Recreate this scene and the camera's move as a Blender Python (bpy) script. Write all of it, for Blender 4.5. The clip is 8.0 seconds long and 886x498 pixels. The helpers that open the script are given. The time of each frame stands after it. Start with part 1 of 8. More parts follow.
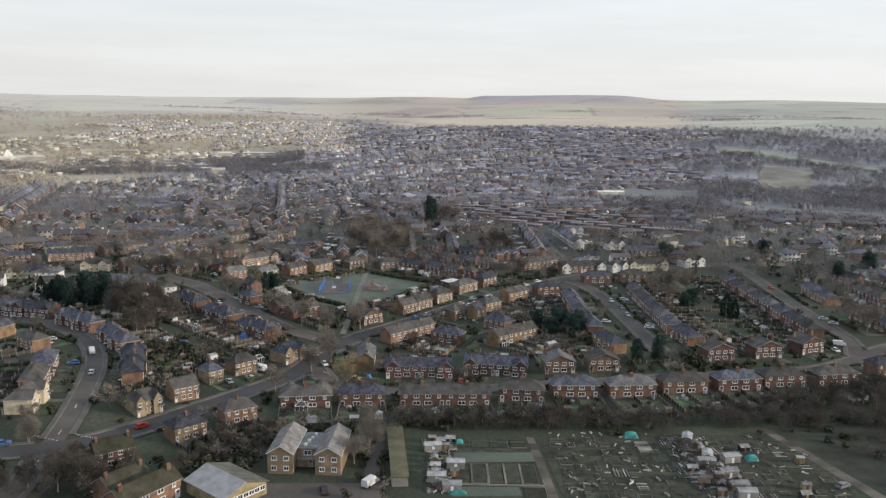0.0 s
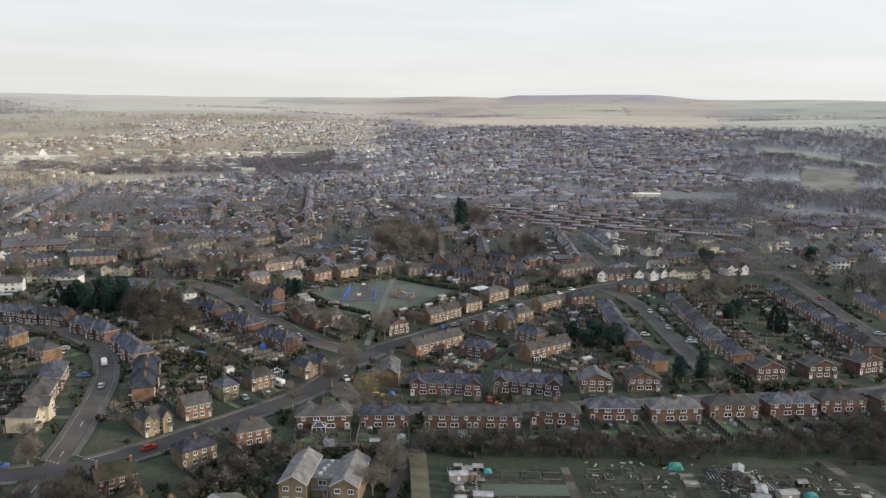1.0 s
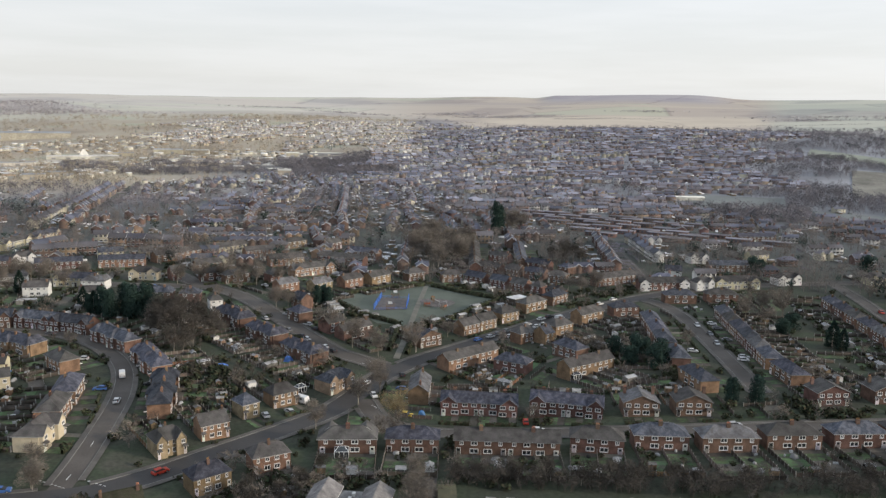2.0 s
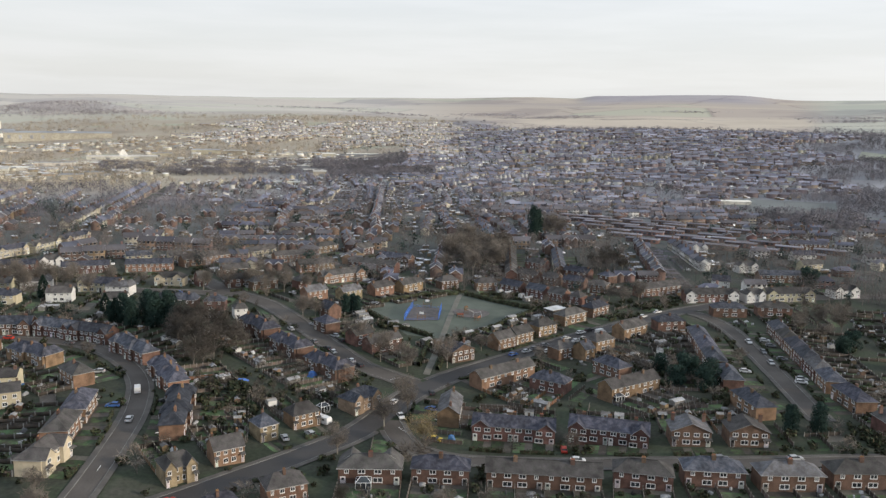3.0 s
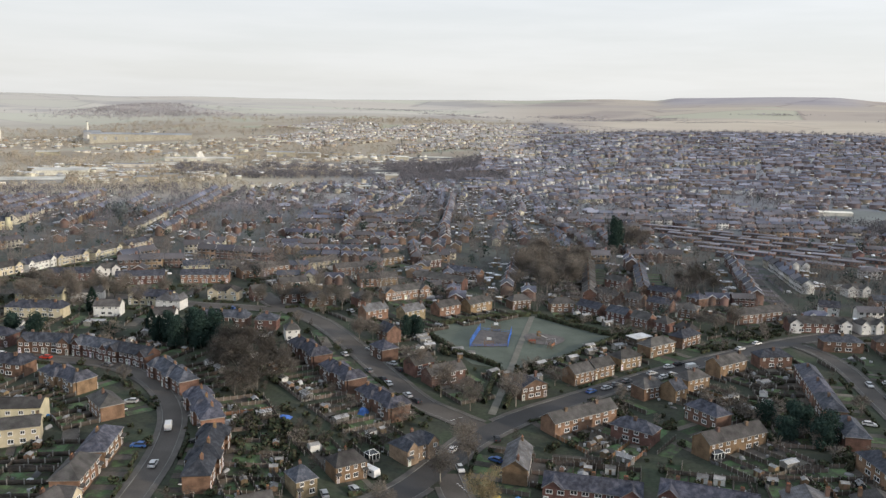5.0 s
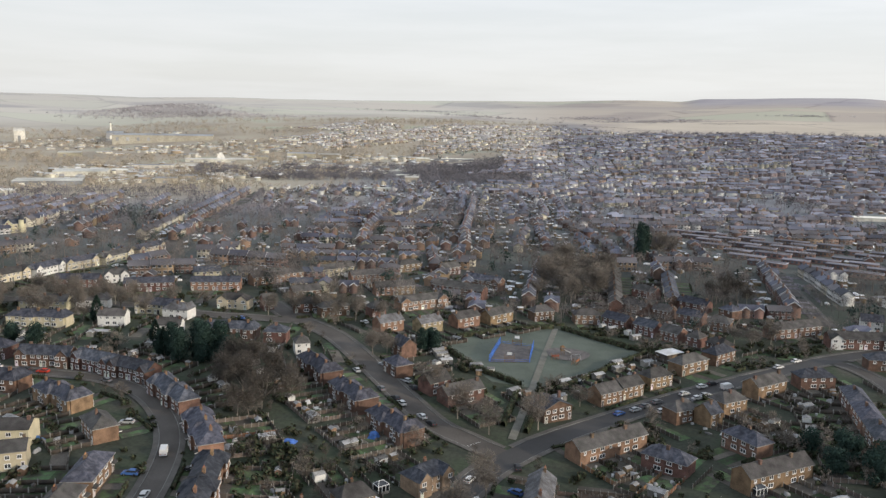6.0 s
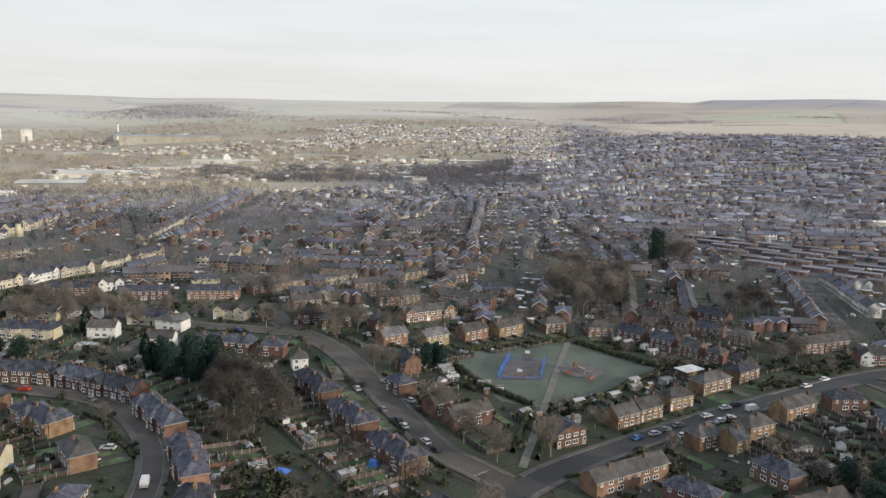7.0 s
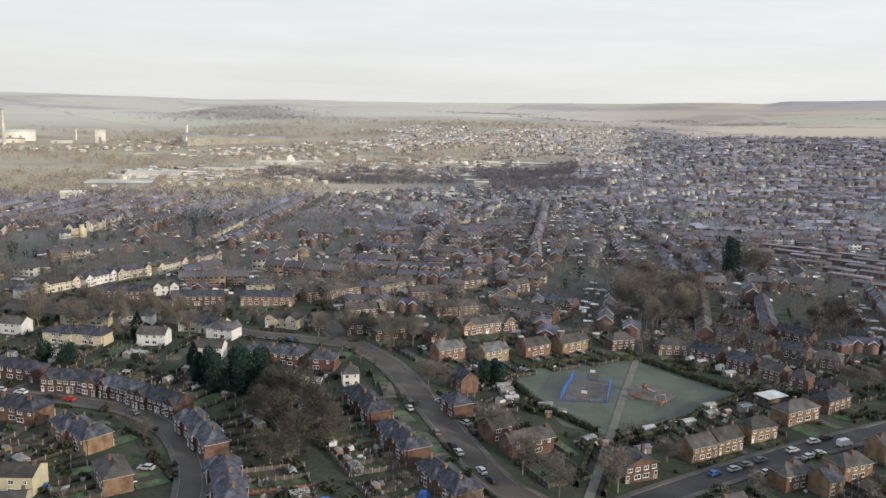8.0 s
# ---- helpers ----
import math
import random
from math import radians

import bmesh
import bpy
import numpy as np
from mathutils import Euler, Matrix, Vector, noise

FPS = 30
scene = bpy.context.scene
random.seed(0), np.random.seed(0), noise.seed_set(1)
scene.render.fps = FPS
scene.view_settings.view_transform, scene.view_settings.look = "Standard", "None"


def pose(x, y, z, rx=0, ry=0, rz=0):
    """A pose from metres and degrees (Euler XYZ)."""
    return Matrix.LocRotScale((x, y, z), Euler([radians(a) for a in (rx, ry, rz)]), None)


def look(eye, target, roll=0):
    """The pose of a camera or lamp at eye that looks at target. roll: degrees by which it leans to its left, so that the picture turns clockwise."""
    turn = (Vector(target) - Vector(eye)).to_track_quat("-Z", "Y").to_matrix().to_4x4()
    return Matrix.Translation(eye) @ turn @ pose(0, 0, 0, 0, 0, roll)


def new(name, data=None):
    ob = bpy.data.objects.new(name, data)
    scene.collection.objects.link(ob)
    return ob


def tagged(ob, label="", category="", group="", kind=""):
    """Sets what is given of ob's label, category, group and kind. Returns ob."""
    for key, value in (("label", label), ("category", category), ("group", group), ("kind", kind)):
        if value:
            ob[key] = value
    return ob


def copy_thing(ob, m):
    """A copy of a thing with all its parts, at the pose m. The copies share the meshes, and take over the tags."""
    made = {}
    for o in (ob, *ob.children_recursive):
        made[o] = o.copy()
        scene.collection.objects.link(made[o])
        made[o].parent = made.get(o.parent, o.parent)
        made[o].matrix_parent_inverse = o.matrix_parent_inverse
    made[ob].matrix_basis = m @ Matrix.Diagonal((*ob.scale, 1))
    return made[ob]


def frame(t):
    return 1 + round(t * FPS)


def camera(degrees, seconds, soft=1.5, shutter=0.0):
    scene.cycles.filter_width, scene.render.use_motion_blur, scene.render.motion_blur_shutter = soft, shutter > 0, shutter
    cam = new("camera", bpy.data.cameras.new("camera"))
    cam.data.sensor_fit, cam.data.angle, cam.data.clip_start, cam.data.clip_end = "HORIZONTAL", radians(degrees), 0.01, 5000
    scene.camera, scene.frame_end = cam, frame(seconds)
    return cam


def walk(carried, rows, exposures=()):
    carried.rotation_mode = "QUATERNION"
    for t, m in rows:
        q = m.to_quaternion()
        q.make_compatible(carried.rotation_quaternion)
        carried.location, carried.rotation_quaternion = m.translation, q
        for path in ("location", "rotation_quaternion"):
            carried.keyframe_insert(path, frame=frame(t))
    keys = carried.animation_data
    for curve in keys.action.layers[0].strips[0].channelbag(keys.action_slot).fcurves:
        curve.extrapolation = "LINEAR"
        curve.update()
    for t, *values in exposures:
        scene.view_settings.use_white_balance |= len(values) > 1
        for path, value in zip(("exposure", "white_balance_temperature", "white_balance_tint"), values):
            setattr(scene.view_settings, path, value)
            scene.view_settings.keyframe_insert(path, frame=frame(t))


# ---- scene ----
cam = camera(58.2, 8.0, soft=1.4)
METRES, EYE = 132.8, 85.0
ROWS = [
    (0.0, 0.0, 0.0, 0.0, 0.16, -9.48, -0.95),
    (0.5, 0.0031, 0.0593, 0.0013, 0.76, -9.49, -0.94),
    (1.0, 0.0051, 0.1253, 0.0031, 2.44, -9.54, -0.96),
    (1.5, 0.0064, 0.1849, 0.0047, 3.83, -9.56, -0.98),
    (3.0, 0.0021, 0.3766, 0.0102, 7.84, -9.59, -1.05),
    (3.5, -0.0018, 0.4359, 0.0121, 9.14, -9.59, -1.07),
    (4.0, -0.0079, 0.5011, 0.0141, 10.54, -9.58, -1.1),
    (4.5, -0.0146, 0.5598, 0.0163, 11.9, -9.56, -1.12),
    (6.0, -0.0434, 0.7462, 0.0212, 14.86, -9.51, -1.19),
    (6.5, -0.0554, 0.8061, 0.0228, 14.87, -9.47, -1.2),
    (7.0, -0.0699, 0.8684, 0.0249, 15.49, -9.46, -1.23),
    (7.5, -0.084, 0.9278, 0.0264, 17.56, -9.46, -1.27),
    (8.0, -0.1002, 0.9898, 0.0282, 20.01, -9.47, -1.3),
]
walk(cam, [(t, pose(0, 0, EYE) @ pose(METRES * x, METRES * y, METRES * z, 90 + pitch, roll, yaw)) for t, x, y, z, yaw, pitch, roll in ROWS],
     exposures=[(0.0, 0.0), (8.0, 0.0)])

# ---- world and sun ----
SUN_ELEV, SUN_AZ = 16.0, 102.0          # degrees; azimuth clockwise from +y
world = bpy.data.worlds.new("winter_sky")
scene.world = world
world.use_nodes = True
wn, wl = world.node_tree.nodes, world.node_tree.links
wn.clear()
w_out = wn.new("ShaderNodeOutputWorld")
w_bg = wn.new("ShaderNodeBackground")
w_sky = wn.new("ShaderNodeTexSky")
w_sky.sky_type, w_sky.sun_disc = "NISHITA", False
w_sky.sun_elevation, w_sky.sun_rotation = radians(SUN_ELEV), radians(SUN_AZ)
w_sky.air_density, w_sky.dust_density, w_sky.ozone_density = 1.0, 3.0, 1.0
w_gain = wn.new("ShaderNodeVectorMath"); w_gain.operation = "SCALE"; w_gain.inputs["Scale"].default_value = 0.15
wl.new(w_sky.outputs[0], w_gain.inputs[0])
# thin high cloud veil over the blue, streaked along the horizon
w_co = wn.new("ShaderNodeTexCoord")
w_map = wn.new("ShaderNodeMapping"); w_map.inputs["Scale"].default_value = (1.6, 1.6, 16.0)
wl.new(w_co.outputs["Generated"], w_map.inputs["Vector"])
w_no = wn.new("ShaderNodeTexNoise")
w_no.inputs["Scale"].default_value, w_no.inputs["Detail"].default_value, w_no.inputs["Roughness"].default_value = 2.2, 7, 0.55
wl.new(w_map.outputs[0], w_no.inputs["Vector"])
w_rng = wn.new("ShaderNodeMapRange")
w_rng.inputs["From Min"].default_value, w_rng.inputs["From Max"].default_value = 0.38, 0.62
w_rng.inputs["To Min"].default_value, w_rng.inputs["To Max"].default_value = 0.90, 1.0
wl.new(w_no.outputs[0], w_rng.inputs["Value"])
w_sep = wn.new("ShaderNodeSeparateXYZ"); wl.new(w_co.outputs["Generated"], w_sep.inputs[0])
w_el = wn.new("ShaderNodeMapRange"); w_el.interpolation_type = "SMOOTHSTEP"
w_el.inputs["From Min"].default_value, w_el.inputs["From Max"].default_value = 0.12, 0.70
w_el.inputs["To Min"].default_value, w_el.inputs["To Max"].default_value = 1.0, 0.80
wl.new(w_sep.outputs["Z"], w_el.inputs["Value"])
w_fac = wn.new("ShaderNodeMath"); w_fac.operation = "MULTIPLY"
wl.new(w_rng.outputs[0], w_fac.inputs[0]); wl.new(w_el.outputs[0], w_fac.inputs[1])
w_mix = wn.new("ShaderNodeMix"); w_mix.data_type = "RGBA"
wl.new(w_fac.outputs[0], w_mix.inputs["Factor"])
wl.new(w_gain.outputs[0], w_mix.inputs["A"])
w_veil = wn.new("ShaderNodeValToRGB")        # the veil is creamy by the horizon, white above it and bluer overhead
VEIL = ((0.0, (0.825, 0.828, 0.815, 1)), (0.045, (0.872, 0.876, 0.862, 1)), (0.10, (0.87, 0.892, 0.90, 1)), (0.17, (0.845, 0.89, 0.935, 1)), (0.62, (0.82, 0.92, 1.06, 1)))
while len(w_veil.color_ramp.elements) < len(VEIL): w_veil.color_ramp.elements.new(0.5)
for e_, (p_, c_) in zip(w_veil.color_ramp.elements, VEIL):
    e_.position, e_.color = p_, c_
wl.new(w_sep.outputs["Z"], w_veil.inputs["Fac"])
wl.new(w_veil.outputs["Color"], w_mix.inputs["B"])
w_east = wn.new("ShaderNodeMapRange"); w_east.inputs["From Min"].default_value, w_east.inputs["From Max"].default_value = -0.7, 0.4
w_east.inputs["To Min"].default_value, w_east.inputs["To Max"].default_value = 0.95, 1.02
wl.new(w_sep.outputs["X"], w_east.inputs["Value"])
w_side = wn.new("ShaderNodeVectorMath"); w_side.operation = "SCALE"
wl.new(w_mix.outputs["Result"], w_side.inputs[0]); wl.new(w_east.outputs[0], w_side.inputs["Scale"])
wl.new(w_side.outputs[0], w_bg.inputs["Color"])
w_bg.inputs["Strength"].default_value = 1.0
wl.new(w_bg.outputs[0], w_out.inputs[0])

sun_data = bpy.data.lights.new("sun", "SUN")
sun_data.energy, sun_data.angle, sun_data.color = 3.3, radians(4), (1.0, 0.875, 0.71)
sun = new("sun", sun_data)
_d = Vector((math.sin(radians(SUN_AZ)) * math.cos(radians(SUN_ELEV)), math.cos(radians(SUN_AZ)) * math.cos(radians(SUN_ELEV)), math.sin(radians(SUN_ELEV))))
sun.matrix_basis = look(_d * 900 + Vector((0, 300, 0)), (0, 300, 0))

# ---- materials ----
def mat(name, base, rough=0.8, metal=0.0, dark=0.6, light=1.3, big=0.15, fine=4.0, rnd="OBJ", spread=0.35, tint=None, bump=0.0, spec=0.3, hue=0.02):
    """Two scales of noise round a base colour, with a random shade for each object or island."""
    m = bpy.data.materials.new(name)
    m.use_nodes = True
    n, l = m.node_tree.nodes, m.node_tree.links
    b = n["Principled BSDF"]
    b.inputs["Roughness"].default_value, b.inputs["Metallic"].default_value = rough, metal
    b.inputs["Specular IOR Level"].default_value = spec
    geo = n.new("ShaderNodeNewGeometry")
    n1, n2 = n.new("ShaderNodeTexNoise"), n.new("ShaderNodeTexNoise")
    n1.inputs["Scale"].default_value, n1.inputs["Detail"].default_value = big, 5
    n2.inputs["Scale"].default_value, n2.inputs["Detail"].default_value = fine, 3
    l.new(geo.outputs["Position"], n1.inputs["Vector"]); l.new(geo.outputs["Position"], n2.inputs["Vector"])
    r1, r2 = n.new("ShaderNodeMapRange"), n.new("ShaderNodeMapRange")
    for r, a, z in ((r1, dark, light), (r2, 0.5 + 0.5 * dark, 0.5 + 0.5 * light)):
        r.inputs["From Min"].default_value, r.inputs["From Max"].default_value = 0.3, 0.7
        r.inputs["To Min"].default_value, r.inputs["To Max"].default_value = a, z
    l.new(n1.outputs[0], r1.inputs["Value"]); l.new(n2.outputs[0], r2.inputs["Value"])
    mul = n.new("ShaderNodeMath"); mul.operation = "MULTIPLY"
    l.new(r1.outputs[0], mul.inputs[0]); l.new(r2.outputs[0], mul.inputs[1])
    hs = n.new("ShaderNodeHueSaturation")
    if tint:
        mx = n.new("ShaderNodeMix"); mx.data_type = "RGBA"
        mx.inputs["A"].default_value, mx.inputs["B"].default_value = (*base, 1), (*tint, 1)
        r3 = n.new("ShaderNodeMapRange"); r3.inputs["From Min"].default_value, r3.inputs["From Max"].default_value = 0.42, 0.6
        n3 = n.new("ShaderNodeTexNoise"); n3.inputs["Scale"].default_value, n3.inputs["Detail"].default_value = big * 2.3, 6
        off = n.new("ShaderNodeVectorMath"); off.inputs[1].default_value = (91.0, 37.0, 11.0)
        l.new(geo.outputs["Position"], off.inputs[0]); l.new(off.outputs[0], n3.inputs["Vector"])
        l.new(n3.outputs[0], r3.inputs["Value"]); l.new(r3.outputs[0], mx.inputs["Factor"])
        l.new(mx.outputs["Result"], hs.inputs["Color"])
    else:
        hs.inputs["Color"].default_value = (*base, 1)
    if rnd:
        src = n.new("ShaderNodeObjectInfo").outputs["Random"] if rnd == "OBJ" else geo.outputs["Random Per Island"]
        rv, rh = n.new("ShaderNodeMapRange"), n.new("ShaderNodeMapRange")
        rv.inputs["To Min"].default_value, rv.inputs["To Max"].default_value = 1 - spread, 1 + spread
        rh.inputs["To Min"].default_value, rh.inputs["To Max"].default_value = 0.5 - hue, 0.5 + hue
        wrap = n.new("ShaderNodeMath"); wrap.operation = "FRACT"
        m7 = n.new("ShaderNodeMath"); m7.operation = "MULTIPLY"; m7.inputs[1].default_value = 7.31
        l.new(src, rv.inputs["Value"]); l.new(src, m7.inputs[0]); l.new(m7.outputs[0], wrap.inputs[0]); l.new(wrap.outputs[0], rh.inputs["Value"])
        m2 = n.new("ShaderNodeMath"); m2.operation = "MULTIPLY"
        l.new(mul.outputs[0], m2.inputs[0]); l.new(rv.outputs[0], m2.inputs[1])
        l.new(m2.outputs[0], hs.inputs["Value"]); l.new(rh.outputs[0], hs.inputs["Hue"])
    else:
        l.new(mul.outputs[0], hs.inputs["Value"])
    l.new(hs.outputs[0], b.inputs["Base Color"])
    if bump:
        bp = n.new("ShaderNodeBump"); bp.inputs["Strength"].default_value, bp.inputs["Distance"].default_value = 0.6, bump
        l.new(n2.outputs[0], bp.inputs["Height"]); l.new(bp.outputs[0], b.inputs["Normal"])
    return m


def course(m, period, depth, colour_gain=0.82):
    """Adds horizontal courses (bricks or roof tiles) to a material: a darker line every period metres of height."""
    n, l = m.node_tree.nodes, m.node_tree.links
    b = n["Principled BSDF"]
    geo = n.new("ShaderNodeNewGeometry")
    sep = n.new("ShaderNodeSeparateXYZ"); l.new(geo.outputs["Position"], sep.inputs[0])
    d = n.new("ShaderNodeMath"); d.operation = "DIVIDE"; d.inputs[1].default_value = period
    f = n.new("ShaderNodeMath"); f.operation = "FRACT"
    l.new(sep.outputs["Z"], d.inputs[0]); l.new(d.outputs[0], f.inputs[0])
    r = n.new("ShaderNodeMapRange")
    r.inputs["From Min"].default_value, r.inputs["From Max"].default_value = 0.0, 0.35
    r.inputs["To Min"].default_value, r.inputs["To Max"].default_value = colour_gain, 1.0
    l.new(f.outputs[0], r.inputs["Value"])
    link = b.inputs["Base Color"].links[0]
    src = link.from_socket
    vm = n.new("ShaderNodeVectorMath"); vm.operation = "SCALE"
    l.new(src, vm.inputs[0]); l.new(r.outputs[0], vm.inputs["Scale"])
    l.new(vm.outputs[0], b.inputs["Base Color"])
    bp = n.new("ShaderNodeBump"); bp.inputs["Strength"].default_value, bp.inputs["Distance"].default_value = 0.5, depth
    l.new(f.outputs[0], bp.inputs["Height"]); l.new(bp.outputs[0], b.inputs["Normal"])
    return m


RED = course(mat("red_brick", (0.148, 0.088, 0.068), 0.85, big=0.5, fine=9, spread=0.25), 0.075, 0.01)
ORANGE = course(mat("orange_brick", (0.225, 0.146, 0.094), 0.85, big=0.5, fine=9, spread=0.2), 0.075, 0.01)
BUFF = course(mat("buff_brick", (0.27, 0.212, 0.138), 0.85, big=0.5, fine=9, spread=0.15), 0.075, 0.01)
CREAM = mat("cream_render", (0.53, 0.48, 0.34), 0.9, big=0.35, fine=3, dark=0.8, light=1.1, spread=0.12)
WHITE = mat("white_render", (0.64, 0.635, 0.615), 0.9, big=0.35, fine=3, dark=0.82, light=1.08, spread=0.1)
SLATE = course(mat("slate_tiles", (0.048, 0.052, 0.068), 0.75, big=0.4, fine=6, spread=0.35, tint=(0.09, 0.092, 0.112), spec=0.2), 0.16, 0.02, 0.75)
BROWN = course(mat("brown_concrete_tiles", (0.082, 0.076, 0.075), 0.9, big=0.4, fine=6, spread=0.3, tint=(0.088, 0.085, 0.08), spec=0.15), 0.18, 0.02, 0.75)
GREYT = course(mat("grey_concrete_tiles", (0.118, 0.113, 0.114), 0.9, big=0.35, fine=6, spread=0.25, tint=(0.155, 0.155, 0.165), spec=0.15), 0.18, 0.02, 0.78)
FASCIA = mat("painted_fascia", (0.24, 0.235, 0.23), 0.6, spread=0.8)
UPVC = mat("white_plastic", (0.76, 0.76, 0.76), 0.4, rnd="OBJ", spread=0.08, dark=0.93, light=1.03, hue=0)
GLASS = mat("window_glass", (0.035, 0.04, 0.045), 0.08, rnd="OBJ", spread=0.5, dark=0.7, light=1.3, spec=0.6, big=0.8)
DOORM = mat("painted_door", (0.45, 0.42, 0.40), 0.4, rnd="OBJ", spread=0.9, hue=0.3)
CHIMB = course(mat("chimney_brick", (0.15, 0.10, 0.075), 0.85, big=0.5, fine=9, spread=0.3), 0.075, 0.01)
POT = mat("clay_pot", (0.3, 0.15, 0.08), 0.8)
POSTC = mat("concrete_posts", (0.27, 0.26, 0.24), 0.9, big=0.6, fine=5, spread=0.3)
ROUGH = mat("rough_brambly_grass", (0.036, 0.038, 0.029), 0.95, big=0.12, fine=1.5, rnd="", dark=0.6, light=1.4, tint=(0.029, 0.034, 0.024), bump=0.08)
CONC = mat("concrete", (0.22, 0.21, 0.195), 0.9, big=0.6, fine=5, spread=0.2)
ASPH = mat("worn_asphalt", (0.078, 0.069, 0.062), 0.85, big=0.08, fine=3, rnd="", dark=0.75, light=1.25, tint=(0.088, 0.078, 0.07), bump=0.01)
ASPHD = mat("fresh_asphalt", (0.05, 0.047, 0.046), 0.7, big=0.08, fine=3, rnd="", dark=0.8, light=1.2, bump=0.01)
PAVE = mat("pavement_flags", (0.10, 0.092, 0.084), 0.9, big=0.3, fine=3, rnd="", dark=0.75, light=1.2)
KERB = mat("kerb_stone", (0.19, 0.185, 0.175), 0.9, rnd="")
LINE = mat("road_paint", (0.62, 0.62, 0.6), 0.7, rnd="", dark=0.7)
FENCE = mat("weathered_fence", (0.088, 0.077, 0.068), 0.85, big=0.6, fine=5, spread=0.6, tint=(0.11, 0.085, 0.07))
FENCEO = mat("new_cedar_fence", (0.2, 0.115, 0.06), 0.8, big=0.6, fine=5, spread=0.3)
TIMBER = mat("shed_timber", (0.20, 0.14, 0.09), 0.85, big=0.8, fine=6, spread=0.5)
FELT = mat("roof_felt", (0.24, 0.235, 0.23), 0.9, big=0.7, fine=4, spread=0.5)
SHEET = mat("corrugated_sheet", (0.29, 0.29, 0.295), 0.6, big=0.5, fine=5, spread=0.35)
TEAL = mat("teal_tarpaulin", (0.045, 0.23, 0.22), 0.5, big=0.8, spread=0.15)
BLUE = mat("blue_tarpaulin", (0.06, 0.17, 0.42), 0.5, big=0.8, spread=0.2)
BLUEF = mat("blue_painted_steel", (0.05, 0.16, 0.55), 0.45, spread=0.05, hue=0.0)
MOSS = course(mat("mossy_dark_tiles", (0.06, 0.056, 0.042), 0.95, big=0.4, fine=6, spread=0.2, tint=(0.05, 0.052, 0.034), spec=0.1), 0.18, 0.02, 0.75)
SOIL = mat("dug_soil", (0.036, 0.036, 0.029), 0.95, big=0.5, fine=3, rnd="ISL", spread=0.35, tint=(0.045, 0.052, 0.033), bump=0.05)
LAWN = mat("winter_lawn", (0.072, 0.112, 0.05), 0.95, big=0.2, fine=2, rnd="ISL", spread=0.55, tint=(0.06, 0.061, 0.043), hue=0.025, bump=0.03)
FROST = mat("frosted_turf", (0.10, 0.116, 0.096), 0.9, big=0.06, fine=1.5, rnd="", dark=0.82, light=1.15, tint=(0.085, 0.101, 0.082), bump=0.02)
MUGA = mat("games_court_tarmac", (0.135, 0.12, 0.115), 0.9, big=0.25, fine=2, rnd="", dark=0.8, light=1.15, tint=(0.10, 0.092, 0.09))
PATHM = mat("worn_path", (0.155, 0.15, 0.128), 0.9, big=0.3, fine=2, rnd="", dark=0.8, light=1.15)
GRAVEL = mat("gravel_yard", (0.105, 0.094, 0.08), 0.95, big=0.15, fine=2, rnd="ISL", spread=0.4, tint=(0.09, 0.08, 0.068), bump=0.03)
HEDGE = mat("hedge_leaves", (0.05, 0.066, 0.039), 0.95, spec=0.08, big=0.6, fine=3, rnd="ISL", spread=0.5, tint=(0.055, 0.047, 0.032))
EVER = mat("evergreen_needles", (0.032, 0.055, 0.046), 0.95, spec=0.08, big=0.5, fine=3, rnd="ISL", spread=0.3)
TWIG = mat("bare_twigs", (0.178, 0.153, 0.13), 0.9, big=0.12, fine=2, rnd="ISL", spread=0.25, tint=(0.14, 0.124, 0.108))
TWIGY = mat("willow_twigs", (0.24, 0.19, 0.105), 0.9, big=0.3, fine=2, rnd="ISL", spread=0.4)
TWIGD = mat("dark_twigs", (0.08, 0.07, 0.06), 0.9, big=0.12, fine=2, rnd="ISL", spread=0.25)
# far and street twigs greyer and bluer, haze put into the colour
TWIGF = mat("hazed_twigs", (0.195, 0.182, 0.20), 0.9, big=0.02, fine=1, rnd="ISL", spread=0.14, tint=(0.175, 0.162, 0.168))
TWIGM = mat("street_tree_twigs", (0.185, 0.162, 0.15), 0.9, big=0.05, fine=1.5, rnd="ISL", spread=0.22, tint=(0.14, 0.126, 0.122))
# brighter twigs for the valley, its sunlight painted in
TWIGS = mat("sunlit_straw_twigs", (0.34, 0.295, 0.235), 0.9, big=0.02, fine=1, rnd="ISL", spread=0.2, tint=(0.37, 0.325, 0.255))
BARK = mat("bark", (0.25, 0.225, 0.19), 0.9, big=0.8, fine=6)
RUBBER = mat("tyre_rubber", (0.025, 0.025, 0.025), 0.8)
STEEL = mat("galvanised_steel", (0.45, 0.46, 0.47), 0.4, 0.8)
# far town: one mesh, shades by island; brick and roofs paled bluish for haze
F_RED = mat("hazed_red_brick", (0.222, 0.176, 0.176), 0.85, rnd="ISL", spread=0.4, big=0.05)
F_ORANGE = mat("hazed_orange_brick", (0.29, 0.227, 0.182), 0.85, rnd="ISL", spread=0.3, big=0.05)
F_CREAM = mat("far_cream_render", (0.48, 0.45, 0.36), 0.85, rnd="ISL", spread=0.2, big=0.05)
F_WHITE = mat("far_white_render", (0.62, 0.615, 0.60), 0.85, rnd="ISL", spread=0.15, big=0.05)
F_SLATE = mat("hazed_slate", (0.15, 0.157, 0.20), 0.85, rnd="ISL", spread=0.35, big=0.03)
F_BROWN = mat("hazed_brown_tiles", (0.176, 0.169, 0.194), 0.8, rnd="ISL", spread=0.3, big=0.03)
F_PALE = mat("hazed_tiles", (0.25, 0.252, 0.302), 0.8, rnd="ISL", spread=0.35, big=0.03)
